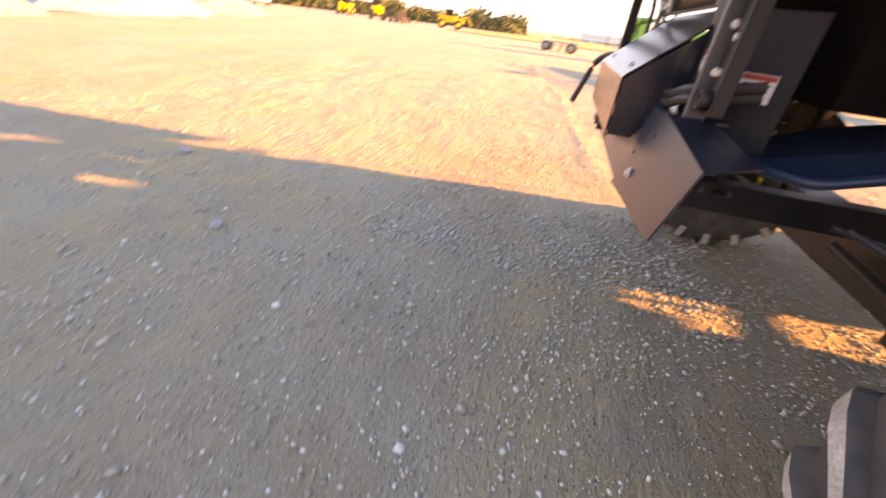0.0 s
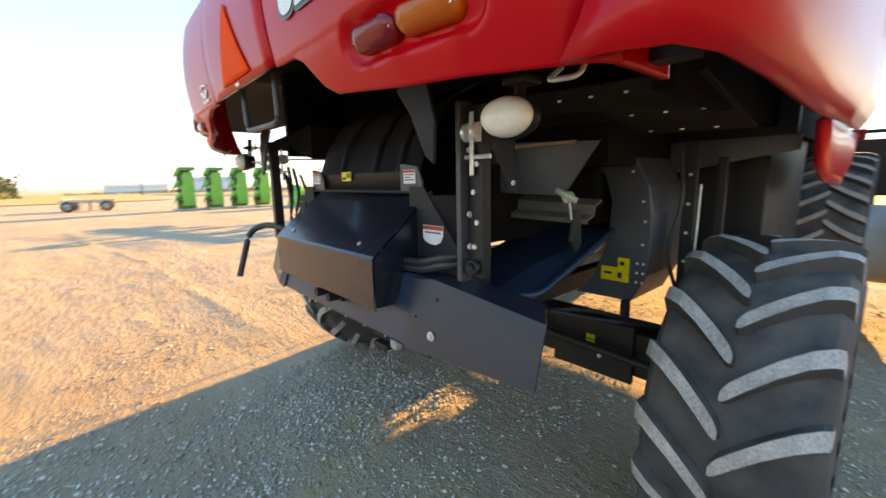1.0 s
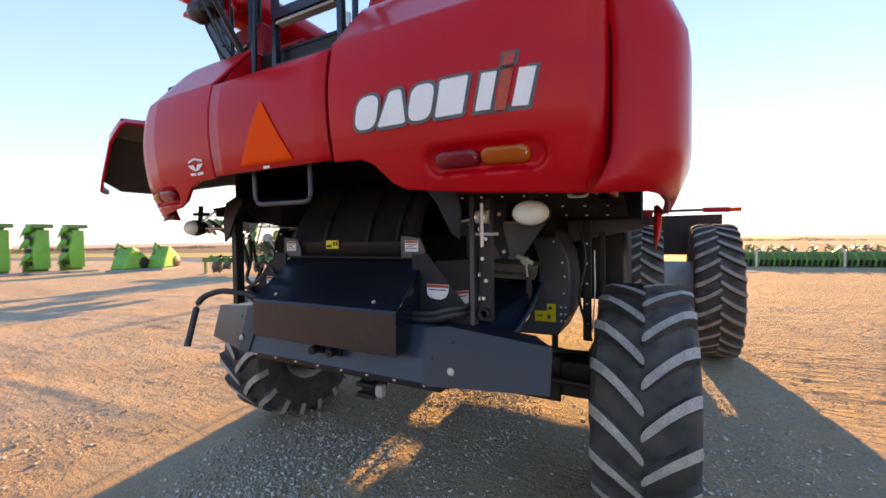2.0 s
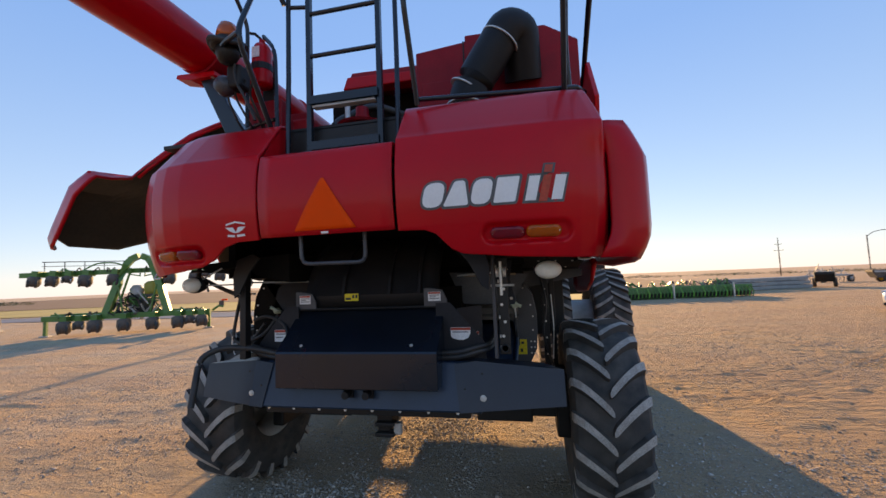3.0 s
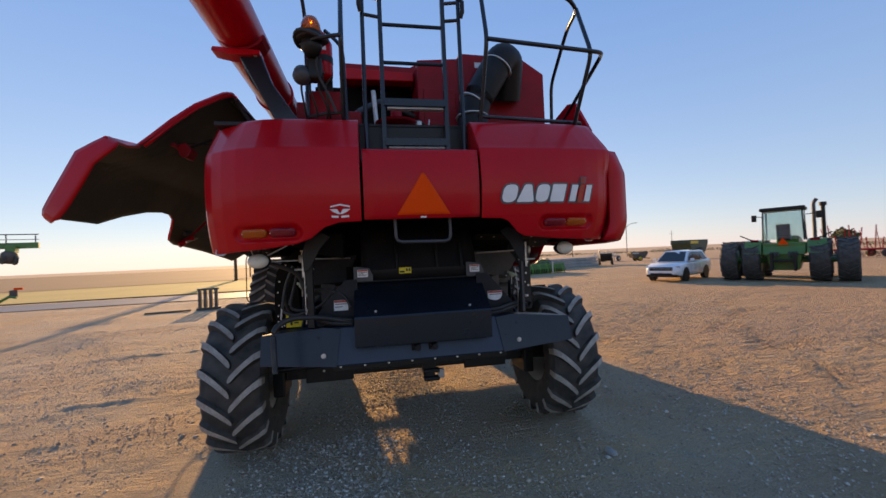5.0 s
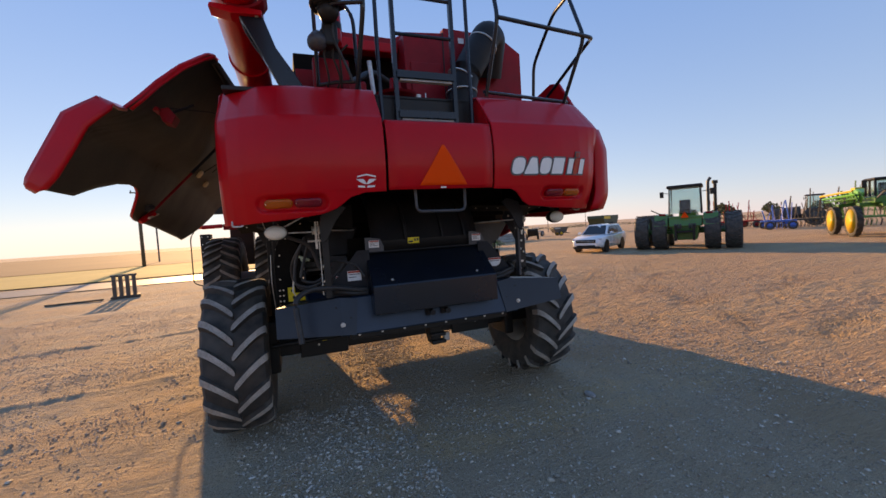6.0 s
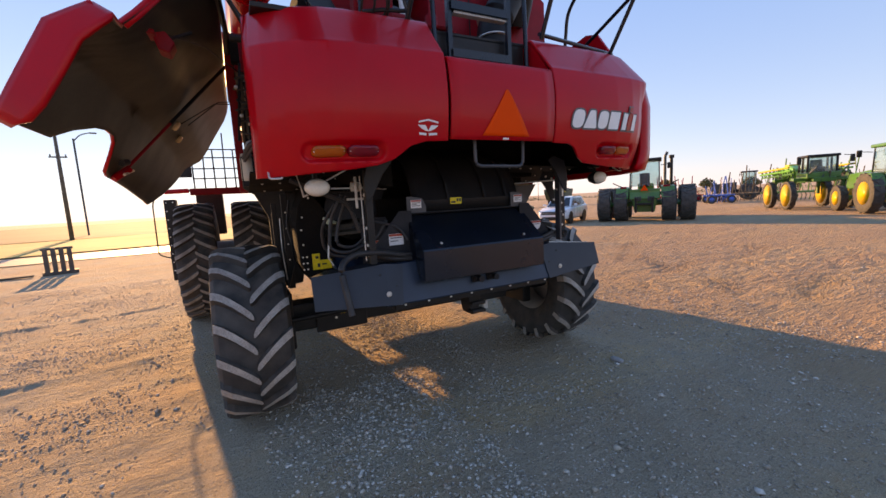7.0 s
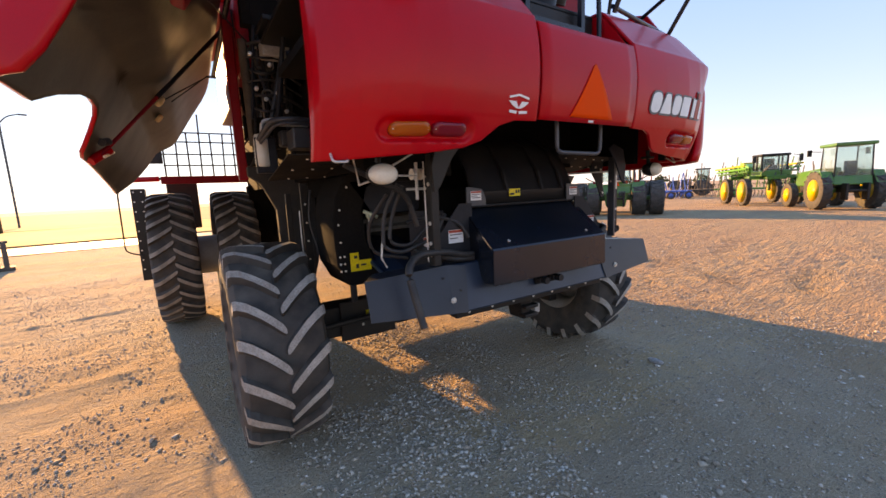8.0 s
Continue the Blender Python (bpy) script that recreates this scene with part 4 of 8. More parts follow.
lathe(bm, [(0.0, -0.17), (0.068, -0.168), (0.072, -0.15), (0.072, 0.10), (0.05, 0.145), (0.022, 0.16), (0.022, 0.19), (0, 0.19)], pose(-0.70, 0.37, 3.52), 20)
ext = part("fire_extinguisher", bm, RED, rack, "red fire extinguisher in a strap", smooth=True)
bm = bmesh.new()
lathe(bm, [(0.0735, 0.0), (0.076, 0.0), (0.076, 0.05), (0.0735, 0.05)], pose(-0.70, 0.37, 3.46), 20)
part("strap", bm, BLACK, ext, "black strap")
quick("label_patch", ext, LABEL_W, (-0.73, -0.67, 0.293, 0.2965, 3.54, 3.62), bevel=0)
bar("valve_lever", ext, BLACK, [(-0.70, 0.37, 3.71), (-0.73, 0.33, 3.74), (-0.75, 0.30, 3.73)], 0.010, 6)


# ---- unloading auger ----
auger = new("unloading_auger")
auger.parent = combine
auger["label"] = "red unloading auger tube resting in its cradle"
bm = bmesh.new()
lathe(bm, [(0.175, 0), (0.188, 0.01), (0.188, 1.72), (0.205, 1.72), (0.205, 1.76), (0.188, 1.76), (0.188, 4.6), (0.17, 4.6)], Matrix.Translation((-1.385, 3.6, 3.81)) @ pose(0, 0, 0, 90) , 40)
smooth_by_angle(part("tube", bm, RED, auger, "glossy red round tube"), 40)
bm = bmesh.new()
pts = [(-1.35 + 0.215 * math.cos(a), 3.81 + 0.215 * math.sin(a)) for a in np.linspace(math.radians(185), math.radians(335), 12)]
prism(bm, pts + [(-1.35 + 0.192 * math.cos(a), 3.81 + 0.192 * math.sin(a)) for a in np.linspace(math.radians(335), math.radians(185), 12)], "y", 0.46, 0.66)
part("cradle", bm, RED_DULL, auger, bevel=0.004)
bm = bmesh.new()
prism(bm, [(-1.55, 3.615), (-1.20, 3.60), (-1.20, 3.565), (-1.42, 3.555), (-1.56, 3.585)], "y", 0.46, 0.60)
part("cradle_plate", bm, RED, auger, bevel=0.004)
bm = bmesh.new()
prism(bm, [(-1.385, 3.60), (-1.205, 3.60), (-1.12, 3.35), (-0.86, 2.95), (-1.06, 2.95)], "y", 0.50, 0.56)
part("support_arm", bm, NAVY, auger, "dark steel support arm", bevel=0.008)
for dx, dz in ((-1.33, 3.58), (-1.24, 3.58)):
    bm = bmesh.new()
    lathe(bm, [(0.022, 0), (0.022, 0.02), (0.0, 0.021)], Matrix.Translation((dx, 0.50, dz)) @ pose(0, 0, 0, 90), 6)
    part("bolt", bm, ZINC, auger)
bar("auger_hose", auger, HOSE, [(-1.36, 0.56, 3.58), (-1.30, 0.54, 3.40), (-1.12, 0.53, 3.15), (-1.0, 0.6, 2.97)], 0.012, 6, round_by=0.1)
bar("hinge_beam", combine, BLACK, [(-1.60, 1.25, 3.10), (-0.95, 1.25, 3.10)], 0.03, 8)
bar("hinge_beam", combine, BLACK, [(-1.66, 1.25, 3.50), (-1.60, 2.2, 3.50), (-1.60, 4.7, 3.46)], 0.025, 8)
bar("shield_strut", combine, BLACK, [(-1.63, 1.3, 3.5), (-1.35, 1.35, 3.0)], 0.02, 8)
quick("red_gusset", combine, RED_DULL, (-0.98, -0.55, 0.75, 0.80, 2.96, 3.30), bevel=0.008)
bm = bmesh.new()
prism(bm, [(-0.95, 3.30), (-0.62, 3.30), (-0.30, 2.96), (-0.95, 2.96)], "y", 0.95, 1.0)
part("red_gusset", bm, RED_DULL, combine, bevel=0.006)
quick("wiring_box", combine, BLACK, (-0.80, -0.69, 0.12, 0.24, 3.24, 3.40), bevel=0.02)
quick("red_box", combine, RED_DULL, (-0.86, -0.58, 0.42, 0.52, 2.97, 3.27), bevel=0.012)
quick("bracket_plate", combine, BLACK, (-0.76, -0.64, 0.45, 0.47, 3.27, 3.60), bevel=0.006)
quick("relay_box", combine, RED_DULL, (-0.58, -0.42, 0.55, 0.80, 2.97, 3.16), bevel=0.02)
for k in range(4):
    xx = -0.84 + 0.06 * k
    bar("deck_cable", combine, HOSE, [(xx + 0.04, 0.16, 3.36 - 0.03 * k), (xx - 0.02, 0.20, 3.22), (xx + 0.03 * (k % 3), 0.30, 3.05), (xx, 0.42, 2.98)], 0.008, 6, round_by=0.07)
bm = bmesh.new()
lathe(bm, [(0, 0), (0.05, 0.005), (0.065, 0.04), (0.065, 0.10), (0.03, 0.13), (0, 0.135)], pose(-0.86, 0.22, 3.27, 90, 0, 20), 16)
part("work_lamp", bm, GREYSTEEL, combine, "round grey work lamp", smooth=True)


# ---- under the tail ----
bm = bmesh.new()
rows = []
for y, z in ((0.545, 1.700), (0.540, 1.790), (0.552, 1.805), (0.60, 1.93), (0.72, 2.10), (0.95, 2.22), (1.3, 2.26)):
    rows.append([(-0.475 + 1.01 * k / 12, y, z) for k in range(13)])
sheet(bm, rows)
orient(bm, (0, -1, -0.3))
straw = smooth_by_angle(part("straw_hood", bm, PLASTIC, combine, "black straw hood with pressed ribs", solid=0.02), 30)
for x in (-0.17, 0.18, 0.40):
    bm = bmesh.new()
    for (y0, z0), (y1, z1) in zip(((0.540, 1.79), (0.588, 1.93), (0.708, 2.10)), ((0.588, 1.93), (0.708, 2.10), (0.94, 2.22))):
        vs = [bm.verts.new(p) for p in ((x - 0.016, y0, z0), (x + 0.016, y0, z0), (x + 0.016, y1, z1), (x - 0.016, y1, z1), (x - 0.010, y0 - 0.018, z0), (x + 0.010, y0 - 0.018, z0), (x + 0.010, y1 - 0.018, z1), (x - 0.010, y1 - 0.018, z1))]
        for q in ((4, 5, 6, 7), (0, 4, 7, 3), (1, 2, 6, 5), (0, 1, 5, 4), (3, 7, 6, 2)):
            bm.faces.new([vs[i] for i in q])
    bmesh.ops.recalc_face_normals(bm, faces=bm.faces[:])
    part("rib", bm, PLASTIC, straw)
bar("hinge_rod", combine, BLACK, [(-0.56, 0.525, 1.695), (0.60, 0.525, 1.695)], 0.008, 8)


def label_plate(cx, cy, cz, w, h, field, band=None, tilt=0.0, rz=0.0, marks=0, parent=None, clipped=0.0):
    """A warning label: field, coloured band and plain dark bars instead of writing."""
    m = pose(cx, cy, cz, tilt, 0, rz)
    bm = bmesh.new()
    if clipped:
        low = [(0.50, 0.5), (0.48, 0.0), (0.36, -0.32), (0.12, -0.48), (-0.16, -0.45), (-0.38, -0.34), (-0.49, -0.18), (-0.50, 0.5)]
        front = [bm.verts.new(m @ Vector((u * w, -0.0015, v * h))) for u, v in low]
        back = [bm.verts.new(m @ Vector((u * w, 0.0, v * h))) for u, v in low]
        bm.faces.new(front)
        for k in range(len(low)):
            bm.faces.new((front[k], back[k], back[(k + 1) % len(low)], front[(k + 1) % len(low)]))
        bmesh.ops.recalc_face_normals(bm, faces=bm.faces[:])
    else:
        box(bm, -w / 2, w / 2, -0.0015, 0.0, -h / 2, h / 2, m)
    lab = part("label", bm, field, parent or combine, "warning label")
    if band:
        bm = bmesh.new()
        box(bm, -w / 2 + 0.002, w / 2 - 0.002, -0.0025, -0.0014, h * 0.28, h / 2 - 0.002, m)
        part("band", bm, band, lab)
    for k in range(marks):
        bm = bmesh.new()
        zc = h * 0.14 - k * h * 0.55 / max(marks, 1)
        box(bm, -w * 0.40, w * (0.10 if k % 2 else 0.38), -0.0025, -0.0014, zc - h * 0.035, zc + h * 0.035, m)
        part("mark_line", bm, LABEL_K, lab)
    return lab


yl = label_plate(-0.103, 0.530, 1.775, 0.105, 0.052, LABEL_Y)
for k, (a, b) in enumerate(((-0.045, -0.005), (0.006, 0.022), (0.030, 0.046))):
    quick("mark_line", yl, LABEL_K, (-0.103 + a, -0.103 + b, 0.5272, 0.5282, 1.768 if k else 1.757, 1.792 if k else 1.772), bevel=0)
for cx, cz in ((0.511, 1.772), (-0.463, 1.774)):
    bm = bmesh.new()
    prism(bm, [(cx - 0.075, cz - 0.075), (cx + 0.085, cz - 0.075), (cx + 0.085, cz - 0.03), (cx + 0.055, cz + 0.035), (cx - 0.04, cz + 0.05), (cx - 0.075, cz + 0.05)], "y", 0.518, 0.530)
    part("label_bracket", bm, GREYSTEEL, combine, bevel=0.002)
    label_plate(cx, 0.5165, cz - 0.008, 0.088, 0.062, LABEL_W, LABEL_R, marks=3)

# discharge hood: a bent sheet
hood_prof = [(0.60, 1.700), (0.575, 1.690), (0.270, 1.436), (0.262, 1.424), (0.262, 1.208), (0.275, 1.203)]
bm = bmesh.new()
rows = [[(-0.535 + 1.105 * k / 6, y, z) for k in range(7)] for y, z in hood_prof]
sheet(bm, rows)
orient(bm, (0, -1, 0.5))
hood = part("discharge_hood", bm, NAVY, combine, "bent dark steel discharge hood", solid=0.006)
for s, x in ((1, 0.566), (-1, -0.537)):
    bm = bmesh.new()
    prism(bm, [(0.60, 1.69), (0.30, 1.445), (0.272, 1.42), (0.272, 1.21), (0.36, 1.21), (0.60, 1.52)], "x", x, x + 0.005)
    part("hood_cheek", bm, NAVY, hood)
for x in (-0.37, 0.40):
    bm = bmesh.new()
    lathe(bm, [(0.011, 0), (0.011, 0.006), (0, 0.0065)], Matrix.Translation((x, 0.305, 1.468)) @ pose(0, 0, 0, 40), 8)
    part("rivet", bm, ZINC, hood)
# wing plates beside the hood, with labels
for s in (1, -1):
    bm = bmesh.new()
    o = 0.02 if s > 0 else -0.01
    prism(bm, [(s * 0.50 + o, 1.72), (s * 0.60 + o, 1.72), (s * 0.82 + o, 1.46), (s * 0.84 + o, 1.26), (s * 0.50 + o, 1.26)], "y", 0.505, 0.513)
    part("wing_plate", bm, SATIN, combine)
    label_plate(0.685 if s > 0 else -0.648, 0.502, 1.512, 0.135 if s > 0 else 0.115, 0.085, LABEL_W, LABEL_R, marks=1 if s > 0 else 2, clipped=float(s > 0))
    for k, zz in enumerate((1.395, 1.425)):
        bar("side_hose", combine, HOSE, [(s * 0.56, 0.44, zz - 0.03), (s * 0.70, 0.43, zz - 0.02), (s * 0.80, 0.44, zz + 0.01), (s * 0.87, 0.47, zz + 0.02), (s * 0.90, 0.62, zz + 0.05)], 0.017, 8, round_by=0.07)

# slanted cheek plates with a second label
for s in (1, -1):
    cx, cy, cz = s * 0.756, 0.647, 1.462
    m = pose(cx, cy, cz, 0, 0, s * 58)
    bm = bmesh.new()
    box(bm, -0.16, 0.10, 0.004, 0.010, -0.20, 0.22, m)
    part("cheek_plate", bm, SATIN, combine, bevel=0.002)
    label_plate(cx, cy, cz, 0.10, 0.085, LABEL_W, LABEL_R, rz=s * 58, marks=1)

# rear beam, wing plates of the beam
bm = bmesh.new()
rows = [[(x, y, z) for x in (-0.80, -0.5, 0, 0.5, 0.82)] for y, z in ((0.60, 1.350), (0.430, 1.346), (0.418, 1.338), (0.340, 1.062), (0.347, 1.052), (0.42, 1.046))]
sheet(bm, rows)
orient(bm, (0, -1, 0.2))
beam = part("rear_beam", bm, BEAMBLUE, combine, "dark blue-black rear cross beam", solid=0.008)
for s in (1, -1):
    x0, x1 = s * 0.79, s * 1.325
    if s < 0:
        x1 = -1.285
    yo0, yo1 = (0.358, 0.415) if s > 0 else (0.47, 0.533)
    bm = bmesh.new()
    rows = [[(x, y - 0.010, z) for x, y, z in row] for row in [[(x0 - s * 0.10, 0.338, 1.052), (x0, 0.342, 1.062), (x1, yo0, 1.105 if s > 0 else 1.075)],
            [(x0 - s * 0.14, 0.415, 1.335), (x0, 0.422, 1.352), (x1, yo1, 1.305)], [(x0 - s * 0.14, 0.55, 1.345), (x0 - s * 0.02, 0.55, 1.360), (x1 - s * 0.12, yo1 + 0.17, 1.31)]]]
    sheet(bm, rows)
    orient(bm, (0, -1, 0.15))
    wp = part("beam_wing", bm, WINGSTEEL, combine, "flat blue-black beam wing plate", solid=0.007)
    bm = bmesh.new()
    bx = 0.835 if s > 0 else -0.786
    lathe(bm, [(0.020, 0), (0.020, 0.003), (0.012, 0.003), (0.012, 0.012), (0, 0.0125)], Matrix.Translation((bx, 0.352, 1.140)) @ pose(0, 0, 0, 90), 14)
    part("flange_bolt", bm, ZINC, wp, "zinc-plated flange bolt")
    for hx, hz in ((s * 0.72, 1.19), (s * 0.83, 1.28)):
        bm = bmesh.new()
        lathe(bm, [(0.007, 0), (0.007, 0.003), (0, 0.0035)], Matrix.Translation((hx, 0.332 + 0.27 * (hz - 1.062), hz)) @ pose(0, 0, 0, 90), 8)
        part("hole_plug", bm, LABEL_K, wp)
for x in (-0.055, 0.085):
    bm = bmesh.new()
    box(bm, x - 0.035, x + 0.035, 0.340, 0.385, 1.125, 1.190)
    box(bm, x - 0.028, x + 0.028, 0.315, 0.345, 1.14, 1.175)
    sp = part("socket", bm, PLASTIC, beam, "black trailer socket", bevel=0.006)
    bm = bmesh.new()
    lathe(bm, [(0.024, 0), (0.024, 0.05), (0, 0.05)], Matrix.Translation((x + 0.008, 0.325, 1.157)) @ pose(0, 0, 0, 90), 14)
    part("socket_cap", bm, PLASTIC, sp)
for k in range(8):
    bm = bmesh.new()
    xx = -0.66 + k * 0.19
    lathe(bm, [(0.010, 0), (0.010, 0.006), (0, 0.0065)], Matrix.Translation((xx, 0.372, 1.040)) @ pose(0, 0, 0, 90), 6)
    part("beam_bolt", bm, ZINC, beam)

# posts
for s, x, y in ((-1, -0.872, 0.385), (1, 0.925, 0.440)):
    bm = bmesh.new()
    box(bm, x - (0.024 if s < 0 else 0.013), x + (0.024 if s < 0 else 0.010), y - 0.015, y + 0.045, 1.365, 2.02)
    post = part("hanger_post", bm, BLACK if s < 0 else GREYSTEEL, combine, bevel=0.004)
    for zz in (1.43, 1.62, 1.85, 1.50):
        bm = bmesh.new()
        lathe(bm, [(0.012, 0), (0.012, 0.008), (0, 0.0085)], Matrix.Translation((x + s * 0.024, y + 0.015, zz)) @ pose(0, 0, 0, 0, 90 * s, 0), 6)
        part("bolt", bm, ZINC, post)
    bar("edge_cable", post, ZINC, [(x + s * 0.04, y + 0.03, 1.39), (x + s * 0.045, y + 0.03, 1.98)], 0.004, 6)
bm = bmesh.new()
box(bm, 0.945, 1.012, 0.462, 0.468, 1.385, 2.00)
box(bm, 0.945, 0.951, 0.468, 0.505, 1.385, 2.00)
box(bm, 1.006, 1.012, 0.468, 0.505, 1.385, 2.00)
channel = part("post_channel", bm, BLACK, combine, "dark drilled steel channel", bevel=0.002)
for xx, zz in ((0.972, 1.50), (0.985, 1.59), (0.968, 1.70), (0.985, 1.80), (0.970, 1.90)):
    bm = bmesh.new()
    lathe(bm, [(0.011, 0), (0.010, 0.007), (0, 0.0075)], Matrix.Translation((xx, 0.462, zz)) @ pose(0, 0, 0, 90), 6)
    part("bolt", bm, ZINC, channel)
bm = bmesh.new()
lathe(bm, [(0.020, 0.0), (0.028, 0.0), (0.028, 0.03), (0.020, 0.03), (0.018, -0.02)], Matrix.Translation((0.978, 0.462, 1.425)) @ pose(0, 0, 0, 90), 18)
part("tube_end", bm, BLACK, channel, "open dark tube end", smooth=True)
bm = bmesh.new()
prism(bm, [(0.86, 1.93), (0.90, 2.00), (1.04, 1.99), (1.02, 1.86), (1.055, 1.72), (1.045, 1.69), (1.01, 1.69), (0.93, 1.84)], "y", 0.62, 0.63)
brk = part("side_bracket", bm, SATIN, combine, "dark bolted side bracket", bevel=0.003)
for xx, zz in ((0.93, 1.95), (1.00, 1.93), (1.025, 1.73)):
    bm = bmesh.new()
    lathe(bm, [(0.011, 0), (0.010, 0.006), (0, 0.0065)], Matrix.Translation((xx, 0.62, zz)) @ pose(0, 0, 0, 90), 6)
    part("bolt", bm, ZINC, brk)
for s in (1, -1):
    bm = bmesh.new()
    sheet(bm, [[(s * (0.62 + 0.32 * k), 0.78 + 0.36 * q, 2.075 - 0.055 * q - 0.01 * k) for k in range(4)] for q in range(3)])
    orient(bm, (0, -0.3, -1))
    throat = part("throat_panel", bm, THROAT, combine, "dusty brown-black throat panel", solid=0.008)
    for k in range(7):
        for q in range(3):
            xx, yy = s * (0.68 + 0.13 * k + 0.03 * (q % 2)), 0.84 + 0.28 * q
            bm = bmesh.new()
            lathe(bm, [(0.009, 0), (0.008, 0.006), (0, 0.0065)], Matrix.Translation((xx, yy, 2.066 - 0.153 * (yy - 0.78) - 0.031 * (abs(xx) - 0.62))) @ pose(0, 0, 0, 180), 6)
            part("bolt", bm, ZINC, throat)
for s in (1, -1):
    # gusset that hangs from the tail frame down to the post
    bm = bmesh.new()
    prism(bm, [(s * 0.70, 2.075), (s * 0.76, 2.11), (s * 0.88, 2.07), (s * 0.915, 1.95), (s * 0.905, 1.80), (s * 0.86, 1.83), (s * 0.78, 1.98)], "y", 0.325, 0.340)
    # left gusset coloured darker than the right one for its deeper shade
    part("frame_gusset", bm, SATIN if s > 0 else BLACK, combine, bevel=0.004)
    # pulleys and small linkage
    px, py, pz = (0.974, 0.474, 1.909) if s > 0 else (-0.93, 0.50, 1.911)
    for dx in (-0.022, 0.022):
        bm = bmesh.new()
        lathe(bm, [(0.0, -0.010), (0.034, -0.010), (0.030, 0.0), (0.034, 0.010), (0.0, 0.010)], Matrix.Translation((px + dx, py - 0.02, pz)) @ pose(0, 0, 0, 0, 90, 0), 18)
        part("belt_roller", bm, ZINC, combine, "small bright belt roller")
    quick("roller_link", combine, ZINC, (px - 0.012, px + 0.006, py - 0.03, py - 0.02, pz - 0.15, pz + 0.07), bevel=0.003)
    bar("cross_pin", combine, ZINC, [(px - 0.07, py - 0.02, pz - 0.085), (px + 0.08, py - 0.02, pz - 0.085)], 0.008, 8)
    bar("spring_rod", combine, ZINC, [(px - 0.02, py, pz), (px - s * 0.35, py + 0.35, pz - 0.01)], 0.007, 6)
    # white work lamps
    lx, ly, lz = (1.262, 0.290, 1.910) if s > 0 else (-1.225, 0.300, 1.906)
    bm = bmesh.new()
    turn = Matrix.Translation((lx, ly, lz)) @ pose(0, 0, 0, 0, 0, s * 8)
    rows = []
    for rr, d in ((0.55, 0.030), (0.90, 0.012), (1.0, 0.0), (0.97, -0.016), (0.85, -0.034), (0.55, -0.050), (0.0, -0.056)):
        rows.append([turn @ Vector((0.078 * max(rr, 0.002) * math.cos(a), d, 0.054 * max(rr, 0.002) * math.sin(a))) for a in np.linspace(0, 2 * math.pi, 29)])
    sheet(bm, rows)
    bmesh.ops.recalc_face_normals(bm, faces=bm.faces[:])
    wlamp = part("work_lamp", bm, WHITE_PLASTIC, combine, "oval white work lamp", smooth=True)
    bm = bmesh.new()
    rows = []
    for rr, d in ((0.98, -0.004), (1.04, 0.0), (1.04, 0.03), (0.75, 0.075), (0.0, 0.08)):
        rows.append([turn @ Vector((0.080 * max(rr, 0.002) * math.cos(a), d + 0.002, 0.056 * max(rr, 0.002) * math.sin(a))) for a in np.linspace(0, 2 * math.pi, 29)])
    sheet(bm, rows)
    bmesh.ops.recalc_face_normals(bm, faces=bm.faces[:])
    part("housing", bm, PLASTIC, wlamp, smooth=True)
    bar("lamp_stem", wlamp, BLACK, [(lx, ly + 0.05, lz + 0.05), (lx, ly + 0.06, lz + 0.16)], 0.016, 8)
    quick("lamp_foot", wlamp, BLACK, (lx - 0.04, lx + 0.04, ly + 0.02, ly + 0.10, lz + 0.09, lz + 0.11), bevel=0.004)
bm = bmesh.new()
prism(bm, [(-1.42, 2.07), (-1.36, 2.00), (-1.24, 2.01), (-1.02, 2.06), (-0.90, 1.96), (-0.62, 1.90), (-0.62, 2.12)], "y", 0.56, 0.98)
part("lamp_rail_box", bm, MATTE_BLACK, combine, bevel=0.01)
bar("wing_hose", combine, HOSE, [(-1.36, 0.50, 1.97), (-1.15, 0.50, 1.87), (-0.98, 0.52, 1.80), (-0.92, 0.52, 1.60)], 0.016, 8, round_by=0.08)
# thin stays by one lamp
bar("lamp_stay", combine, ZINC, [(-1.20, 0.32, 1.93), (-1.02, 0.34, 2.02)], 0.006, 6)
bar("lamp_stay", combine, ZINC, [(-1.20, 0.32, 1.90), (-0.96, 0.42, 1.90)], 0.006, 6)
bar("lamp_stay", combine, ZINC, [(-1.33, 0.45, 2.03), (-1.28, 0.50, 1.86), (-1.18, 0.38, 1.90)], 0.006, 6)

# big black drain hose over the beam
bar("drain_hose", combine, HOSE, [(-0.56, 0.45, 1.375), (-0.80, 0.40, 1.44), (-1.02, 0.35, 1.455), (-1.135, 0.27, 1.40), (-1.105, 0.165, 1.085)], 0.021, 14, round_by=0.07, label="thick black drain hose")
for pts in ([(-1.02, 0.55, 1.86), (-1.10, 0.60, 1.70), (-1.13, 0.58, 1.48), (-1.02, 0.55, 1.44), (-0.80, 0.52, 1.52), (-0.70, 0.54, 1.66)],
            [(-0.98, 0.57, 1.85), (-1.04, 0.63, 1.66), (-1.08, 0.60, 1.50), (-0.95, 0.58, 1.47), (-0.82, 0.55, 1.60)],
            [(-0.95, 0.60, 1.62), (-0.80, 0.55, 1.66), (-0.62, 0.50, 1.60), (-0.57, 0.47, 1.50)],
            [(-1.05, 0.65, 1.80), (-1.15, 0.75, 1.62), (-1.12, 0.8, 1.42), (-0.9, 0.7, 1.38)]):
    bar("hydraulic_hose", combine, HOSE, pts, 0.0125, 8, round_by=0.1)
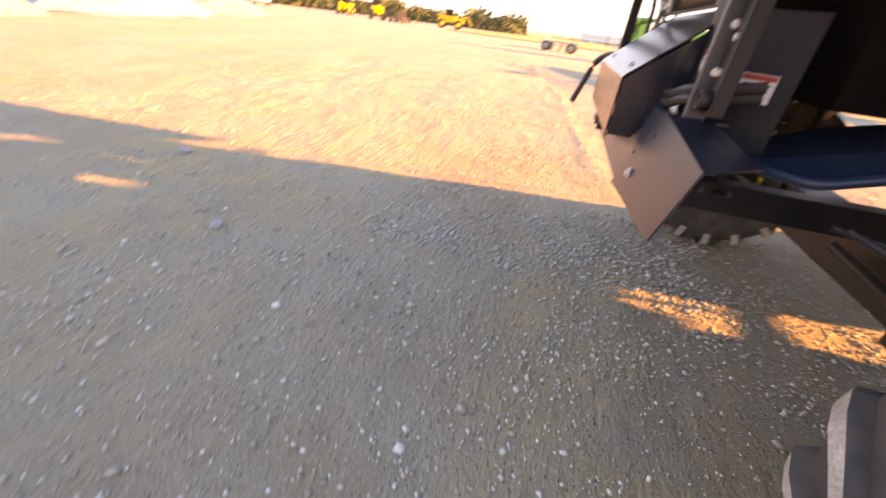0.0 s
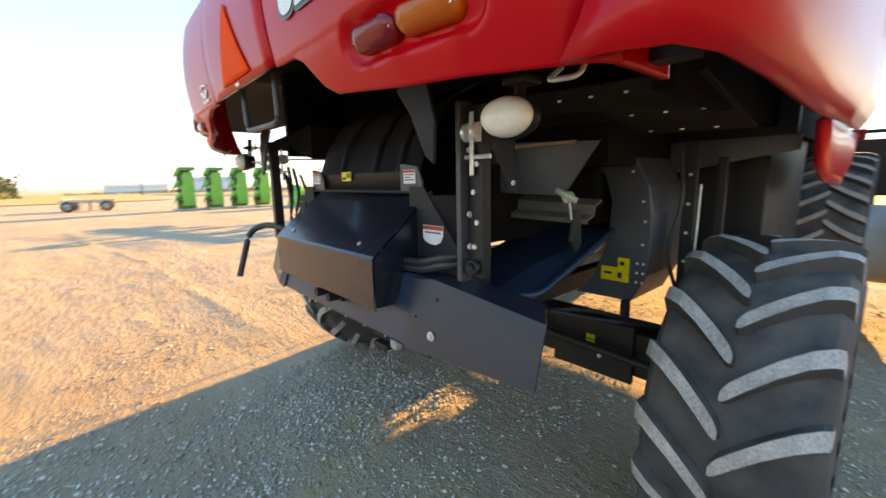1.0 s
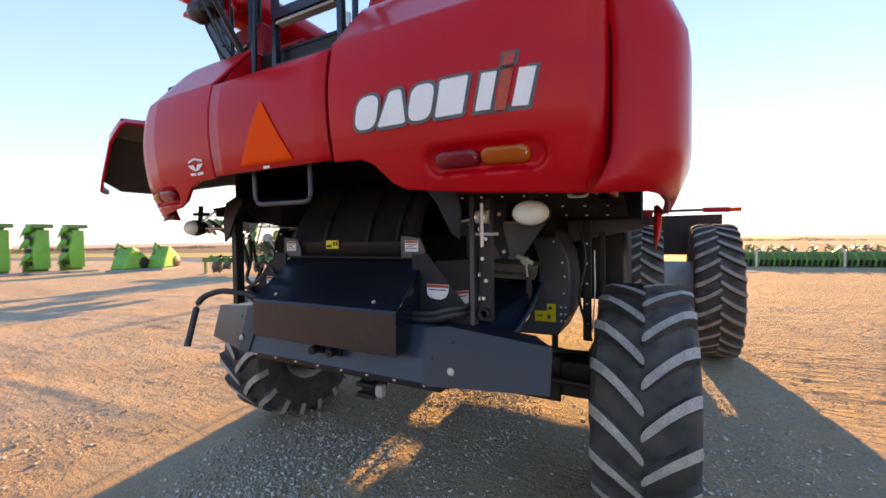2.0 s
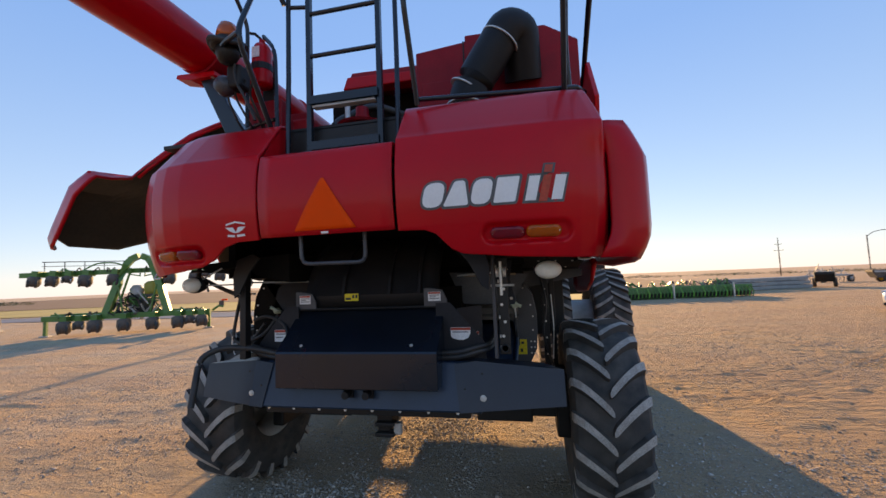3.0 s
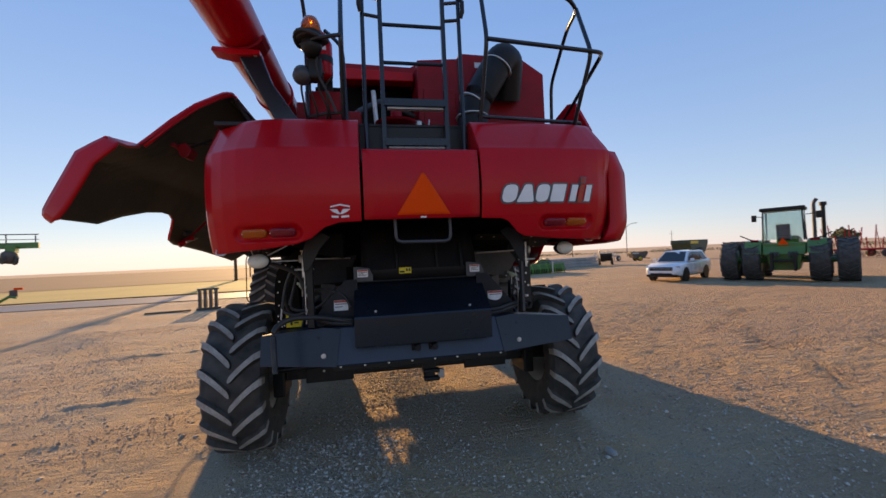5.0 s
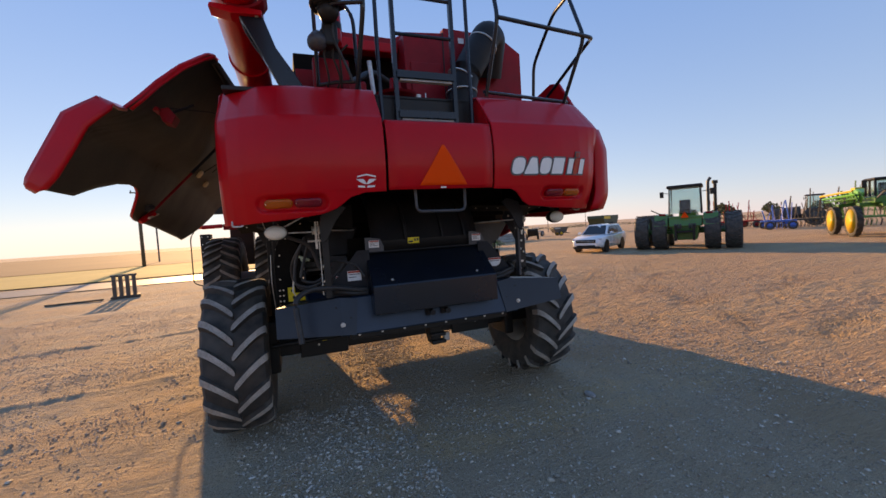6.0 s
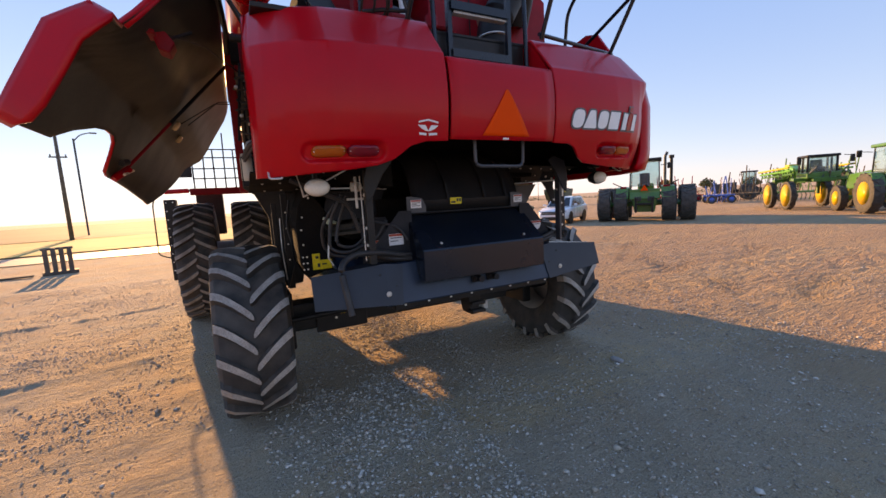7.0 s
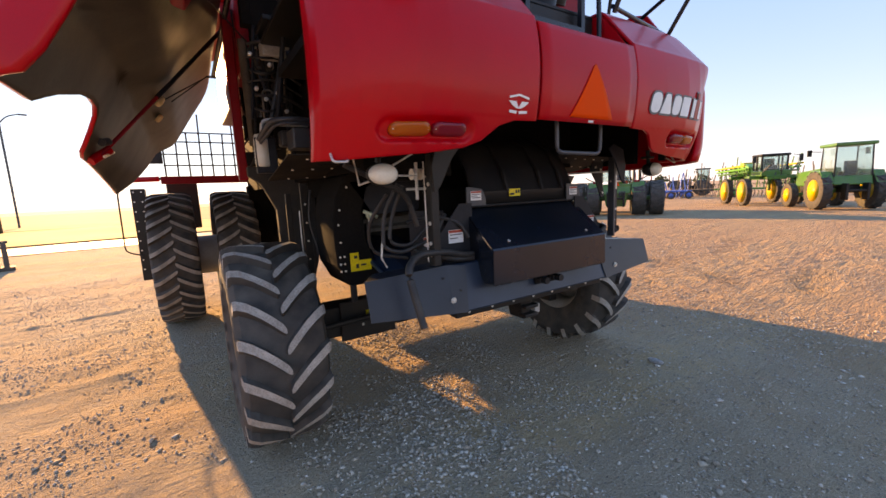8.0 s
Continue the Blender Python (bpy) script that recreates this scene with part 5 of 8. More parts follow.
bar("brake_line", combine, ZINC, [(-1.13, 0.585, 1.52), (-1.14, 0.585, 1.42), (-1.11, 0.58, 1.36)], 0.006, 6)

# spreader ducts either side, deflector plates and rollers
for s in (1, -1):
    bm = bmesh.new()
    arc_out = [(0.74, 1.975), (0.95, 1.94), (1.10, 1.84), (1.175, 1.70), (1.20, 1.55), (1.20, 1.38), (1.19, 1.24), (1.115, 1.09)]
    arc_in = [(0.80, 1.085), (0.90, 1.20), (0.975, 1.40), (0.985, 1.62), (0.94, 1.76), (0.80, 1.86), (0.70, 1.89)]
    prism(bm, [(s * x, z) for x, z in arc_out + arc_in], "y", 1.50, 1.95)
    # twin housings toned by light: right paler for sky light, left near-black for shade
    duct = part("spreader_duct", bm, GREYSTEEL if s > 0 else MATTE_BLACK, combine, "curved grey-black spreader housing", bevel=0.008)
    for x, z in ((0.86, 1.92), (0.95, 1.90), (1.09, 1.77), (1.15, 1.62), (1.165, 1.52), (1.16, 1.40), (1.14, 1.30), (1.17, 1.30), (1.14, 1.25), (1.17, 1.25), (1.14, 1.20), (1.17, 1.20)):
        bm = bmesh.new()
        lathe(bm, [(0.008, 0), (0.007, 0.005), (0, 0.0055)], Matrix.Translation((s * x, 1.499, z)) @ pose(0, 0, 0, 90), 6)
        part("bolt", bm, ZINC, duct)
    if s < 0:
        duct.matrix_basis = Matrix.Translation((-0.085, -0.48, 0.09))
    bm = bmesh.new()
    prism(bm, [(s * (1.012 - 0.06), 1.190), (s * (1.012 + 0.09), 1.190), (s * (1.012 + 0.09), 1.32), (s * (1.012 + 0.03), 1.32), (s * (1.012 + 0.03), 1.265), (s * (1.012 - 0.06), 1.265)], "y", 1.492, 1.497)
    dl = part("label", bm, LABEL_Y, duct, "yellow warning label")
    apart("mark_line", dl, LABEL_K, (s * 1.0 - 0.03, s * 1.0 + 0.01, 1.489, 1.4925, 1.225, 1.237), (s * 1.055 - 0.01, s * 1.055 + 0.01, 1.489, 1.4925, 1.21, 1.24), (s * 1.065 - 0.012, s * 1.065 + 0.012, 1.489, 1.4925, 1.28, 1.30), bevel=0)
    quick("flange_pipe", duct, BLACK, (s * 1.10 - 0.02, s * 1.10 + 0.02, 1.46, 1.50, 0.98, 1.10), bevel=0.006)
    # deflector
    bm = bmesh.new()
    prism(bm, [(s * 0.52, 1.93), (s * 1.15, 1.895), (s * 0.99, 1.665), (s * 0.63, 1.675)], "y", 1.02, 1.03)
    # again a paler plate on the sky-lit right, a darker one on the left
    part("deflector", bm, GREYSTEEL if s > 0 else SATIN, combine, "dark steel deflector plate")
    quick("deflector_lip", combine, pbr("brass_seal", (0.30, 0.20, 0.10), None, 8, 0.5) if s > 0 else BLACK, (min(s * 0.64, s * 1.05), max(s * 0.64, s * 1.05), 1.00, 1.02, 1.89, 1.905), bevel=0.002)
    bm = bmesh.new()
    sheet(bm, [[(s * 0.42, 1.22, 1.665), (s * 1.05, 1.26, 1.640)], [(s * 0.42, 1.16, 1.640), (s * 1.05, 1.20, 1.615)], [(s * 0.42, 1.15, 1.590), (s * 1.05, 1.19, 1.570)], [(s * 0.42, 1.10, 1.570), (s * 1.05, 1.13, 1.552)], [(s * 0.42, 1.10, 1.545), (s * 1.05, 1.13, 1.530)]])
    orient(bm, (0, -1, 0.2))
    part("feed_bar", bm, DUSTY_BAR, combine, "dusty flat feed bar", solid=0.012)
    bm = bmesh.new()
    sheet(bm, [[(s * 0.60, 0.72, 1.265), (s * 0.86, 0.66, 1.255), (s * 1.02, 0.80, 1.25)], [(s * 0.55, 1.0, 1.36), (s * 0.9, 1.0, 1.36), (s * 1.03, 1.1, 1.35)], [(s * 0.5, 1.5, 1.46), (s * 0.9, 1.5, 1.46), (s * 1.0, 1.5, 1.46)]])
    orient(bm, (0, -1, 1))
    part("chopper_pan", bm, BEAMBLUE, combine, "dark steel chopper pan", solid=0.01)
    bar("pan_lip", combine, BEAMBLUE, [(s * 0.60, 0.715, 1.262), (s * 0.86, 0.655, 1.252), (s * 1.02, 0.80, 1.252), (s * 1.03, 1.1, 1.355), (s * 1.0, 1.5, 1.465)], 0.018, 10, round_by=0.05)
    bm = bmesh.new()
    prism(bm, [(1.02, 1.46), (1.05, 1.60), (1.09, 1.60), (1.11, 1.44), (1.06, 1.40)], "x", s * 1.02, s * 1.04)
    part("adjuster_plate", bm, BLACK, combine, bevel=0.004)
    bm = bmesh.new()
    lathe(bm, [(0.0, -0.018), (0.026, -0.014), (0.032, 0.0), (0.026, 0.014), (0.0, 0.018)], Matrix.Translation((s * 1.03, 0.995, 1.66)) @ pose(0, 0, 0, 60, 0, 20), 6)
    box(bm, -0.055, 0.055, -0.008, 0.008, -0.012, 0.012, Matrix.Translation((s * 1.03, 0.98, 1.67)) @ pose(0, 0, 0, 0, 25, 0))
    part("adjuster_knob", bm, KNOB, combine, "small pale green adjuster knob", smooth=True)
    bar("adjuster_stem", combine, ZINC, [(s * 1.03, 1.0, 1.66), (s * 1.035, 1.02, 1.56)], 0.006, 6)
    # upright stays and lines between the housing and the wheel
    for xx, yy, z0, z1, w in ((1.285, 1.72, 1.02, 1.92, 0.030), (1.365, 1.95, 0.98, 1.84, 0.022)):
        quick("upright_stay", combine, BLACK, (s * xx - w, s * xx + w, yy, yy + 0.03, z0, z1), bevel=0.004)
    for k in range(5):
        bm = bmesh.new()
        lathe(bm, [(0.009, 0), (0.008, 0.006), (0, 0.0065)], Matrix.Translation((s * 1.285, 1.719, 1.15 + 0.15 * k)) @ pose(0, 0, 0, 90), 6)
        part("bolt", bm, ZINC, combine)
    bar("wheel_line", combine, HOSE, [(s * 1.25, 1.66, 1.86), (s * 1.30, 1.60, 1.62), (s * 1.24, 1.58, 1.36), (s * 1.33, 1.62, 1.05)], 0.010, 8, round_by=0.1)
    bar("wheel_line", combine, ZINC, [(s * 1.34, 1.70, 1.70), (s * 1.35, 1.66, 1.40), (s * 1.33, 1.66, 1.12)], 0.005, 6, round_by=0.08)
apart("inner_block", combine, MATTE_BLACK, (-0.62, 0.62, 0.95, 2.6, 1.42, 1.82), (-0.92, 0.92, 1.45, 2.7, 1.55, 1.9), bevel=0.0)

# chassis, axle and hitch
apart("sub_frame", combine, BLACK, (-0.72, 0.74, 0.42, 0.50, 0.99, 1.045), (-0.60, -0.50, 0.45, 2.4, 0.98, 1.10), (0.50, 0.60, 0.45, 2.4, 0.98, 1.10), bevel=0.006)
axle = new("rear_axle")
axle.parent = combine
axle["label"] = "dark steel steering axle"
quick("axle_beam", axle, BLACK, (-1.36, 1.36, 1.60, 1.86, 0.62, 0.88), bevel=0.015)
for s in (1, -1):
    quick("axle_cap", axle, BLACK, (min(s * 0.62, s * 1.12), max(s * 0.62, s * 1.12), 1.57, 1.60, 0.58, 0.92), bevel=0.01)
for s in (1, -1):
    quick("knuckle", axle, BLACK, (s * 1.38 - 0.06, s * 1.38 + 0.06, 1.50, 1.88, 0.48, 1.02), bevel=0.02)
    bar("tie_rod", axle, BLACK, [(s * 0.2, 1.50, 0.80), (s * 1.38, 1.44, 0.78)], 0.025, 10)
    label_plate(s * 0.869, 1.567, 0.775, 0.055, 0.085, LABEL_Y, marks=2, parent=axle)
    bm = bmesh.new()
    lathe(bm, [(0.014, 0), (0.012, 0.012), (0, 0.013)], Matrix.Translation((s * 0.93, 1.569, 0.70)) @ pose(0, 0, 0, 90), 6)
    part("bolt", bm, ZINC, axle)
for k in range(3):
    bar("axle_hose", combine, pbr("tan_hose", (0.16, 0.10, 0.06), None, 8, 0.6) if k == 0 else HOSE, [(-0.62 + 0.02 * k, 0.55 + 0.1 * k, 1.09), (-0.35, 0.62 + 0.08 * k, 1.03 - 0.012 * k), (0.0, 0.66 + 0.08 * k, 1.02 - 0.02 * k), (0.45, 0.60 + 0.06 * k, 1.05 - 0.015 * k), (0.70, 0.55 + 0.1 * k, 1.09)], 0.011, 8, round_by=0.15)
for pts in ([(0.95, 1.0, 1.12), (1.05, 1.2, 1.05), (1.25, 1.4, 1.02), (1.35, 1.55, 0.98)], [(0.88, 1.0, 1.10), (1.0, 1.25, 1.08), (1.2, 1.5, 0.99), (1.38, 1.6, 0.96)]):
    bar("steering_hose", combine, HOSE, pts, 0.012, 8, round_by=0.12)
hitch = new("drawbar_hitch")
hitch.parent = combine
hitch["label"] = "dark steel drawbar hitch under the beam"
bm = bmesh.new()
prism(bm, [(0.02, 1.05), (0.15, 1.05), (0.14, 0.86), (0.12, 0.77), (0.05, 0.77), (0.03, 0.86)], "y", 0.62, 0.78)
part("hitch_body", bm, BLACK, hitch, bevel=0.01)
apart("hitch_jaw", hitch, BLACK, (0.03, 0.17, 0.57, 0.66, 0.86, 0.89), (0.03, 0.17, 0.57, 0.66, 0.79, 0.82), bevel=0.008)
quick("hitch_tag", hitch, RIM, (0.16, 0.215, 0.60, 0.65, 0.80, 0.88), bevel=0.008)
quick("hitch_arm", hitch, BLACK, (-0.10, 0.28, 0.66, 0.74, 0.96, 1.06), bevel=0.01)

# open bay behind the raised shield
quick("cross_member", combine, MATTE_BLACK, (-1.26, -0.64, 5.30, 5.56, 1.10, 2.02), bevel=0.01)
quick("bay_wall", combine, MATTE_BLACK, (-1.20, -1.14, 0.62, 5.8, 1.95, 2.95), bevel=0)
apart("bay_post", combine, RED_DULL, (-1.63, -1.55, 2.76, 2.86, 2.00, 3.70), (-1.63, -1.55, 2.72, 4.6, 3.62, 3.70), bevel=0.008)
bm = bmesh.new()
prism(bm, [(-1.60, 2.10), (-1.02, 2.10), (-1.03, 1.30), (-1.10, 0.95), (-1.36, 0.92), (-1.38, 1.35), (-1.385, 1.70), (-1.50, 1.95), (-1.60, 2.02)], "y", 2.38, 2.46)
part("splash_guard", bm, RUBBER_SHEET, combine, "black rubber splash guard", bevel=0.006)
bm = bmesh.new()
lathe(bm, [(0.0, 0), (0.052, 0.004), (0.055, 0.03), (0.055, 0.20), (0.045, 0.245), (0, 0.25)], pose(-1.56, 1.76, 2.05), 18)
part("reservoir", bm, WHITE_PLASTIC, combine, "white plastic reservoir", smooth=True)
bar("bay_pipe", combine, GREYSTEEL, [(-1.58, 1.7, 2.25), (-1.52, 1.5, 2.36), (-1.35, 1.45, 2.37), (-1.2, 1.5, 2.36)], 0.022, 10, round_by=0.06)
bar("bay_pipe", combine, GREYSTEEL, [(-1.58, 1.66, 2.22), (-1.50, 1.46, 2.33), (-1.35, 1.42, 2.335), (-1.2, 1.46, 2.33)], 0.012, 8, round_by=0.06)
apart("grey_valve_box", combine, RIM, (-1.50, -1.36, 2.0, 2.2, 2.86, 3.02), (-1.36, -1.28, 1.6, 1.8, 2.20, 2.30), bevel=0.012)
apart("control_box", combine, GREYSTEEL, (-1.40, -1.22, 1.40, 1.62, 2.16, 2.30), (-1.34, -1.26, 1.40, 1.44, 2.94, 3.05), bevel=0.01)
for pts, r in (([(-1.50, 2.0, 2.86), (-1.42, 1.75, 2.40)], 0.011), ([(-1.38, 1.5, 2.95), (-1.46, 1.6, 2.35)], 0.018), ([(-1.52, 2.1, 2.75), (-1.55, 2.1, 2.1)], 0.009),
               ([(-1.45, 2.4, 2.9), (-1.47, 2.4, 2.2)], 0.012), ([(-1.56, 2.6, 3.5), (-1.50, 2.55, 2.3)], 0.009),
               ([(-1.30, 1.2, 2.8), (-1.32, 1.1, 2.1)], 0.02), ([(-1.25, 0.9, 2.7), (-1.28, 0.9, 2.1)], 0.028)):
    bar("bay_line", combine, [SATIN, BLACK, GREYSTEEL][int(r * 1000) % 3], pts, r, 8)
quick("valve_bank", combine, RIM, (-1.49, -1.32, 1.72, 1.86, 2.87, 2.99), bevel=0.012, label="pale grey valve bank")
quick("valve_cap", combine, ZINC, (-1.36, -1.30, 1.68, 1.72, 2.92, 2.98), bevel=0.01)
bar("bay_column", combine, DUSTY_BAR, [(-1.500, 2.50, 2.30), (-1.512, 2.50, 3.22)], 0.042, 14, label="dusty grey upright pipe")
bar("bay_arch", combine, DUSTY_BAR, [(-1.52, 1.74, 2.42), (-1.515, 1.74, 2.62), (-1.45, 1.74, 2.625), (-1.44, 1.74, 2.50)], 0.008, 8, round_by=0.03)
quick("bay_grey_box", combine, GREYSTEEL, (-1.50, -1.38, 1.95, 2.10, 2.84, 2.97), bevel=0.012)
bar("bay_stay", combine, GREYSTEEL, [(-1.33, 1.74, 2.97), (-1.47, 1.74, 2.42)], 0.016, 10)
bar("bay_stay", combine, SATIN, [(-1.53, 1.76, 3.08), (-1.60, 1.76, 2.41)], 0.012, 8)
bar("bay_stay", combine, SATIN, [(-1.46, 1.80, 2.75), (-1.49, 1.80, 2.42)], 0.010, 8)
bar("steel_line", combine, ZINC, [(-1.56, 1.70, 2.30), (-1.55, 1.70, 2.385), (-1.48, 1.70, 2.405), (-1.17, 1.72, 2.41)], 0.013, 10, round_by=0.04, label="bent bright steel line")
bar("steel_line", combine, ZINC, [(-1.57, 1.74, 2.28), (-1.53, 1.74, 2.35), (-1.45, 1.74, 2.37), (-1.17, 1.75, 2.375)], 0.011, 10, round_by=0.04)
quick("ecu_box", combine, GREYSTEEL, (-1.42, -1.18, 1.72, 1.84, 2.21, 2.33), bevel=0.015, label="grey control box")
for k in range(6):
    zz = 2.50 + 0.09 * k
    bar("harness", combine, HOSE, [(-1.60 + 0.02 * (k % 2), 1.78, zz), (-1.50, 1.70, zz - 0.05 + 0.03 * (k % 3)), (-1.38, 1.78, zz + 0.02), (-1.20, 1.84, zz - 0.06)], 0.009 + 0.003 * (k % 2), 8, round_by=0.06)
for k, (xx, zz) in enumerate(((-1.56, 2.62), (-1.50, 2.55), (-1.41, 2.60), (-1.36, 2.47), (-1.58, 2.86), (-1.45, 2.80), (-1.38, 2.72))):
    bm = bmesh.new()
    lathe(bm, [(0.016, 0), (0.016, 0.02), (0.010, 0.024), (0, 0.025)], Matrix.Translation((xx, 1.72, zz)) @ pose(0, 0, 0, 90), 8)
    part("hose_fitting", bm, ZINC, combine)
rb = random.Random(77)
for k in range(34):
    x, y, z = rb.uniform(-1.56, -1.22), rb.uniform(1.75, 3.3), rb.uniform(2.1, 3.3)
    mt = (MATTE_BLACK, BLACK, SATIN, BLACK, THROAT, MATTE_BLACK, SATIN)[k % 7]
    if k % 3 == 0:
        w, d, hh = rb.uniform(0.03, 0.09), rb.uniform(0.03, 0.08), rb.uniform(0.04, 0.16)
        quick("valve_block", combine, mt, (x - w, x + w, y - d, y + d, z - hh, z + hh), bevel=0.008)
    elif k % 3 == 1:
        bar("linkage_rod", combine, mt, [(x, y, z - rb.uniform(0.15, 0.5)), (x + rb.uniform(-0.1, 0.1), y + rb.uniform(-0.1, 0.1), z + rb.uniform(0.15, 0.4))], rb.uniform(0.006, 0.018), 8)
    else:
        bar("bay_hose", combine, HOSE, [(x, y, z), (x + rb.uniform(-0.1, 0.1), y - 0.1, z - 0.2), (x + rb.uniform(-0.15, 0.15), y + rb.uniform(-0.1, 0.2), z - 0.45)], rb.uniform(0.008, 0.014), 8, round_by=0.1)
bm = bmesh.new()
lathe(bm, [(0.0, -0.03), (0.24, -0.03), (0.25, 0.0), (0.24, 0.03), (0.0, 0.03)], Matrix.Translation((-1.25, 3.3, 2.55)) @ pose(0, 0, 0, 0, 90, 0), 28)
part("bay_pulley", bm, BLACK, combine)
bm = bmesh.new()
lathe(bm, [(0.0, -0.02), (0.13, -0.02), (0.14, 0.0), (0.13, 0.02), (0.0, 0.02)], Matrix.Translation((-1.28, 2.0, 2.55)) @ pose(0, 0, 0, 0, 90, 0), 24)
part("bay_pulley", bm, BLACK, combine)
quick("bay_cover", combine, BLACK, (-1.48, -0.95, 1.66, 2.52, 3.10, 3.14), bevel=0.01)


# ---- wheels ----
def tyre_mesh(R, W, rim_r, lug_h):
    """The carcass of a tractor tyre with its axle along x."""
    bm = bmesh.new()
    ax = pose(0, 0, 0, 0, 90, 0)
    Rc = R - lug_h
    h = W / 2
    prof = [(rim_r, -h * 0.72), (rim_r + 0.02, -h * 0.80), (rim_r + (Rc - rim_r) * 0.35, -h * 0.97), (rim_r + (Rc - rim_r) * 0.62, -h), (Rc - 0.055, -h * 0.955), (Rc - 0.018, -h * 0.86),
            (Rc, -h * 0.6), (Rc + 0.006, 0)]
    prof = prof + [(r, -z) for r, z in prof[-2::-1]]
    lathe(bm, prof, ax, 56)
    for f in bm.faces:
        if len(f.verts) > 4:
            f.material_index = 0
    caps = [f for f in bm.faces if len(f.verts) > 4]
    bmesh.ops.delete(bm, geom=caps, context='FACES_ONLY')

    bmesh.ops.recalc_face_normals(bm, faces=bm.faces[:])
    return bm


def lug_mesh(R, W, lug_h, lug_w, sweep, side):
    """One swept tread bar of a tyre, its dusty face on top, its inner end rounded."""
    bm = bmesh.new()
    Rc, h = R - lug_h, W / 2

    def at(r, a, x):
        # a: angle round the axle, 0 to the rear, rising upward behind
        return Vector((x, -r * math.cos(a), r * math.sin(a)))
    st = []
    for t, thin in ((0.0, 0.45), (0.03, 0.80), (0.08, 1.0), (0.25, 1.0), (0.5, 1.0), (0.75, 1.02), (0.93, 1.05), (1.0, 1.05), (1.03, 1.05)):
        x = side * (-0.012 * W + t * (h * 0.985 + 0.012 * W) / 1.03)
        a = sweep * (1 - (1 - min(t, 1.0)) ** 1.32)
        edge = abs(x) / h
        drop = 0.045 * max(0, (edge - 0.72) / 0.28) ** 2
        top = R - 0.006 * edge - drop
        base = Rc - 0.012 - drop * 1.6
        if t > 1.0:
            top, base = R - 0.20, Rc - 0.22
        wd = lug_w * thin
        st.append([at(base, a - wd * 0.78 / R, x), at(top, a - wd * 0.48 / R, x), at(top, a + wd * 0.48 / R, x), at(base, a + wd * 0.78 / R, x)])
    vs = [[bm.verts.new(p) for p in row] for row in st]
    for r0, r1 in zip(vs, vs[1:]):
        for q in range(3):
            f = bm.faces.new((r0[q], r0[q + 1], r1[q + 1], r1[q]))
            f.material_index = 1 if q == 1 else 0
    bm.faces.new(vs[0])
    bm.faces.new(vs[-1][::-1])
    bmesh.ops.recalc_face_normals(bm, faces=bm.faces[:])
    return bm


def wheel(m, R, W, rim_r, lugs, lug_h, lug_w, sweep, rim_mat, parent, label, dish=1, lug_mat=None):
    w = new("wheel")
    w.parent = parent
    w.matrix_basis = m
    w["label"] = label
    smooth_by_angle(part("tyre", tyre_mesh(R, W, rim_r, lug_h), RUBBER, w, "dusty black rubber tyre"), 40)
    for side in (-1, 1):
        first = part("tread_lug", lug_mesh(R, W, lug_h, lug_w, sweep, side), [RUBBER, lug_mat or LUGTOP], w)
        for k in range(lugs):
            lug = first if k == 0 else new("tread_lug", first.data)
            lug.parent = w
            lug.matrix_basis = pose(0, 0, 0, -360.0 * (k + (0.5 if side > 0 else 0.0)) / lugs)
    bm = bmesh.new()
    h = W / 2
    ax = pose(0, 0, 0, 0, 90, 0)
    lathe(bm, [(rim_r + 0.022, -h * 0.74), (rim_r + 0.024, -h * 0.70), (rim_r - 0.015, -h * 0.62), (rim_r - 0.06, -h * 0.30), (rim_r - 0.06, h * 0.30), (rim_r - 0.015, h * 0.62), (rim_r + 0.024, h * 0.70), (rim_r + 0.022, h * 0.74),
               (rim_r - 0.03, h * 0.60), (rim_r - 0.075, h * 0.28), (rim_r - 0.075, -h * 0.28), (rim_r - 0.03, -h * 0.60), (rim_r + 0.012, -h * 0.74)], ax, 48)
    for f in [f for f in bm.faces if len(f.verts) > 4]:
        bm.faces.remove(f)
    part("rim", bm, rim_mat, w, "dusty painted steel rim", smooth=True)
    bm = bmesh.new()
    o = dish * h * 0.25
    lathe(bm, [(rim_r - 0.065, o), (rim_r * 0.72, o + dish * 0.05), (rim_r * 0.42, o + dish * 0.02), (rim_r * 0.40, o - dish * 0.05), (rim_r * 0.20, o - dish * 0.06), (0.0, o - dish * 0.06)], ax, 40)
    part("disc", bm, rim_mat, w, smooth=True)
    bm = bmesh.new()
    lathe(bm, [(0.0, -h * 0.9), (rim_r * 0.28, -h * 0.9), (rim_r * 0.32, -h * 0.2), (rim_r * 0.32, h * 0.2), (rim_r * 0.28, h * 0.5), (0, h * 0.5)], ax, 20)
    part("hub", bm, BLACK, w)
    for k in range(10):
        a = 2 * math.pi * k / 10
        bm = bmesh.new()
        lathe(bm, [(0.014, -0.02), (0.014, 0.02), (0, 0.021)], Matrix.Translation((o + dish * 0.035, rim_r * 0.56 * math.cos(a), rim_r * 0.56 * math.sin(a))) @ ax, 6)
        part("wheel_nut", bm, ZINC, w)
    return w


REAR_Y = 1.60
wheel(pose(1.675, REAR_Y, 0.735, 8, 0, 0), 0.745, 0.56, 0.37, 18, 0.052, 0.064, 0.31, RIM, combine, "rear steering wheel with lugged tyre")
wheel(pose(-1.665, REAR_Y + 0.02, 0.735, 0, 0, 0), 0.745, 0.56, 0.37, 18, 0.052, 0.064, 0.31, RIM, combine, "rear steering wheel with lugged tyre", dish=-1)
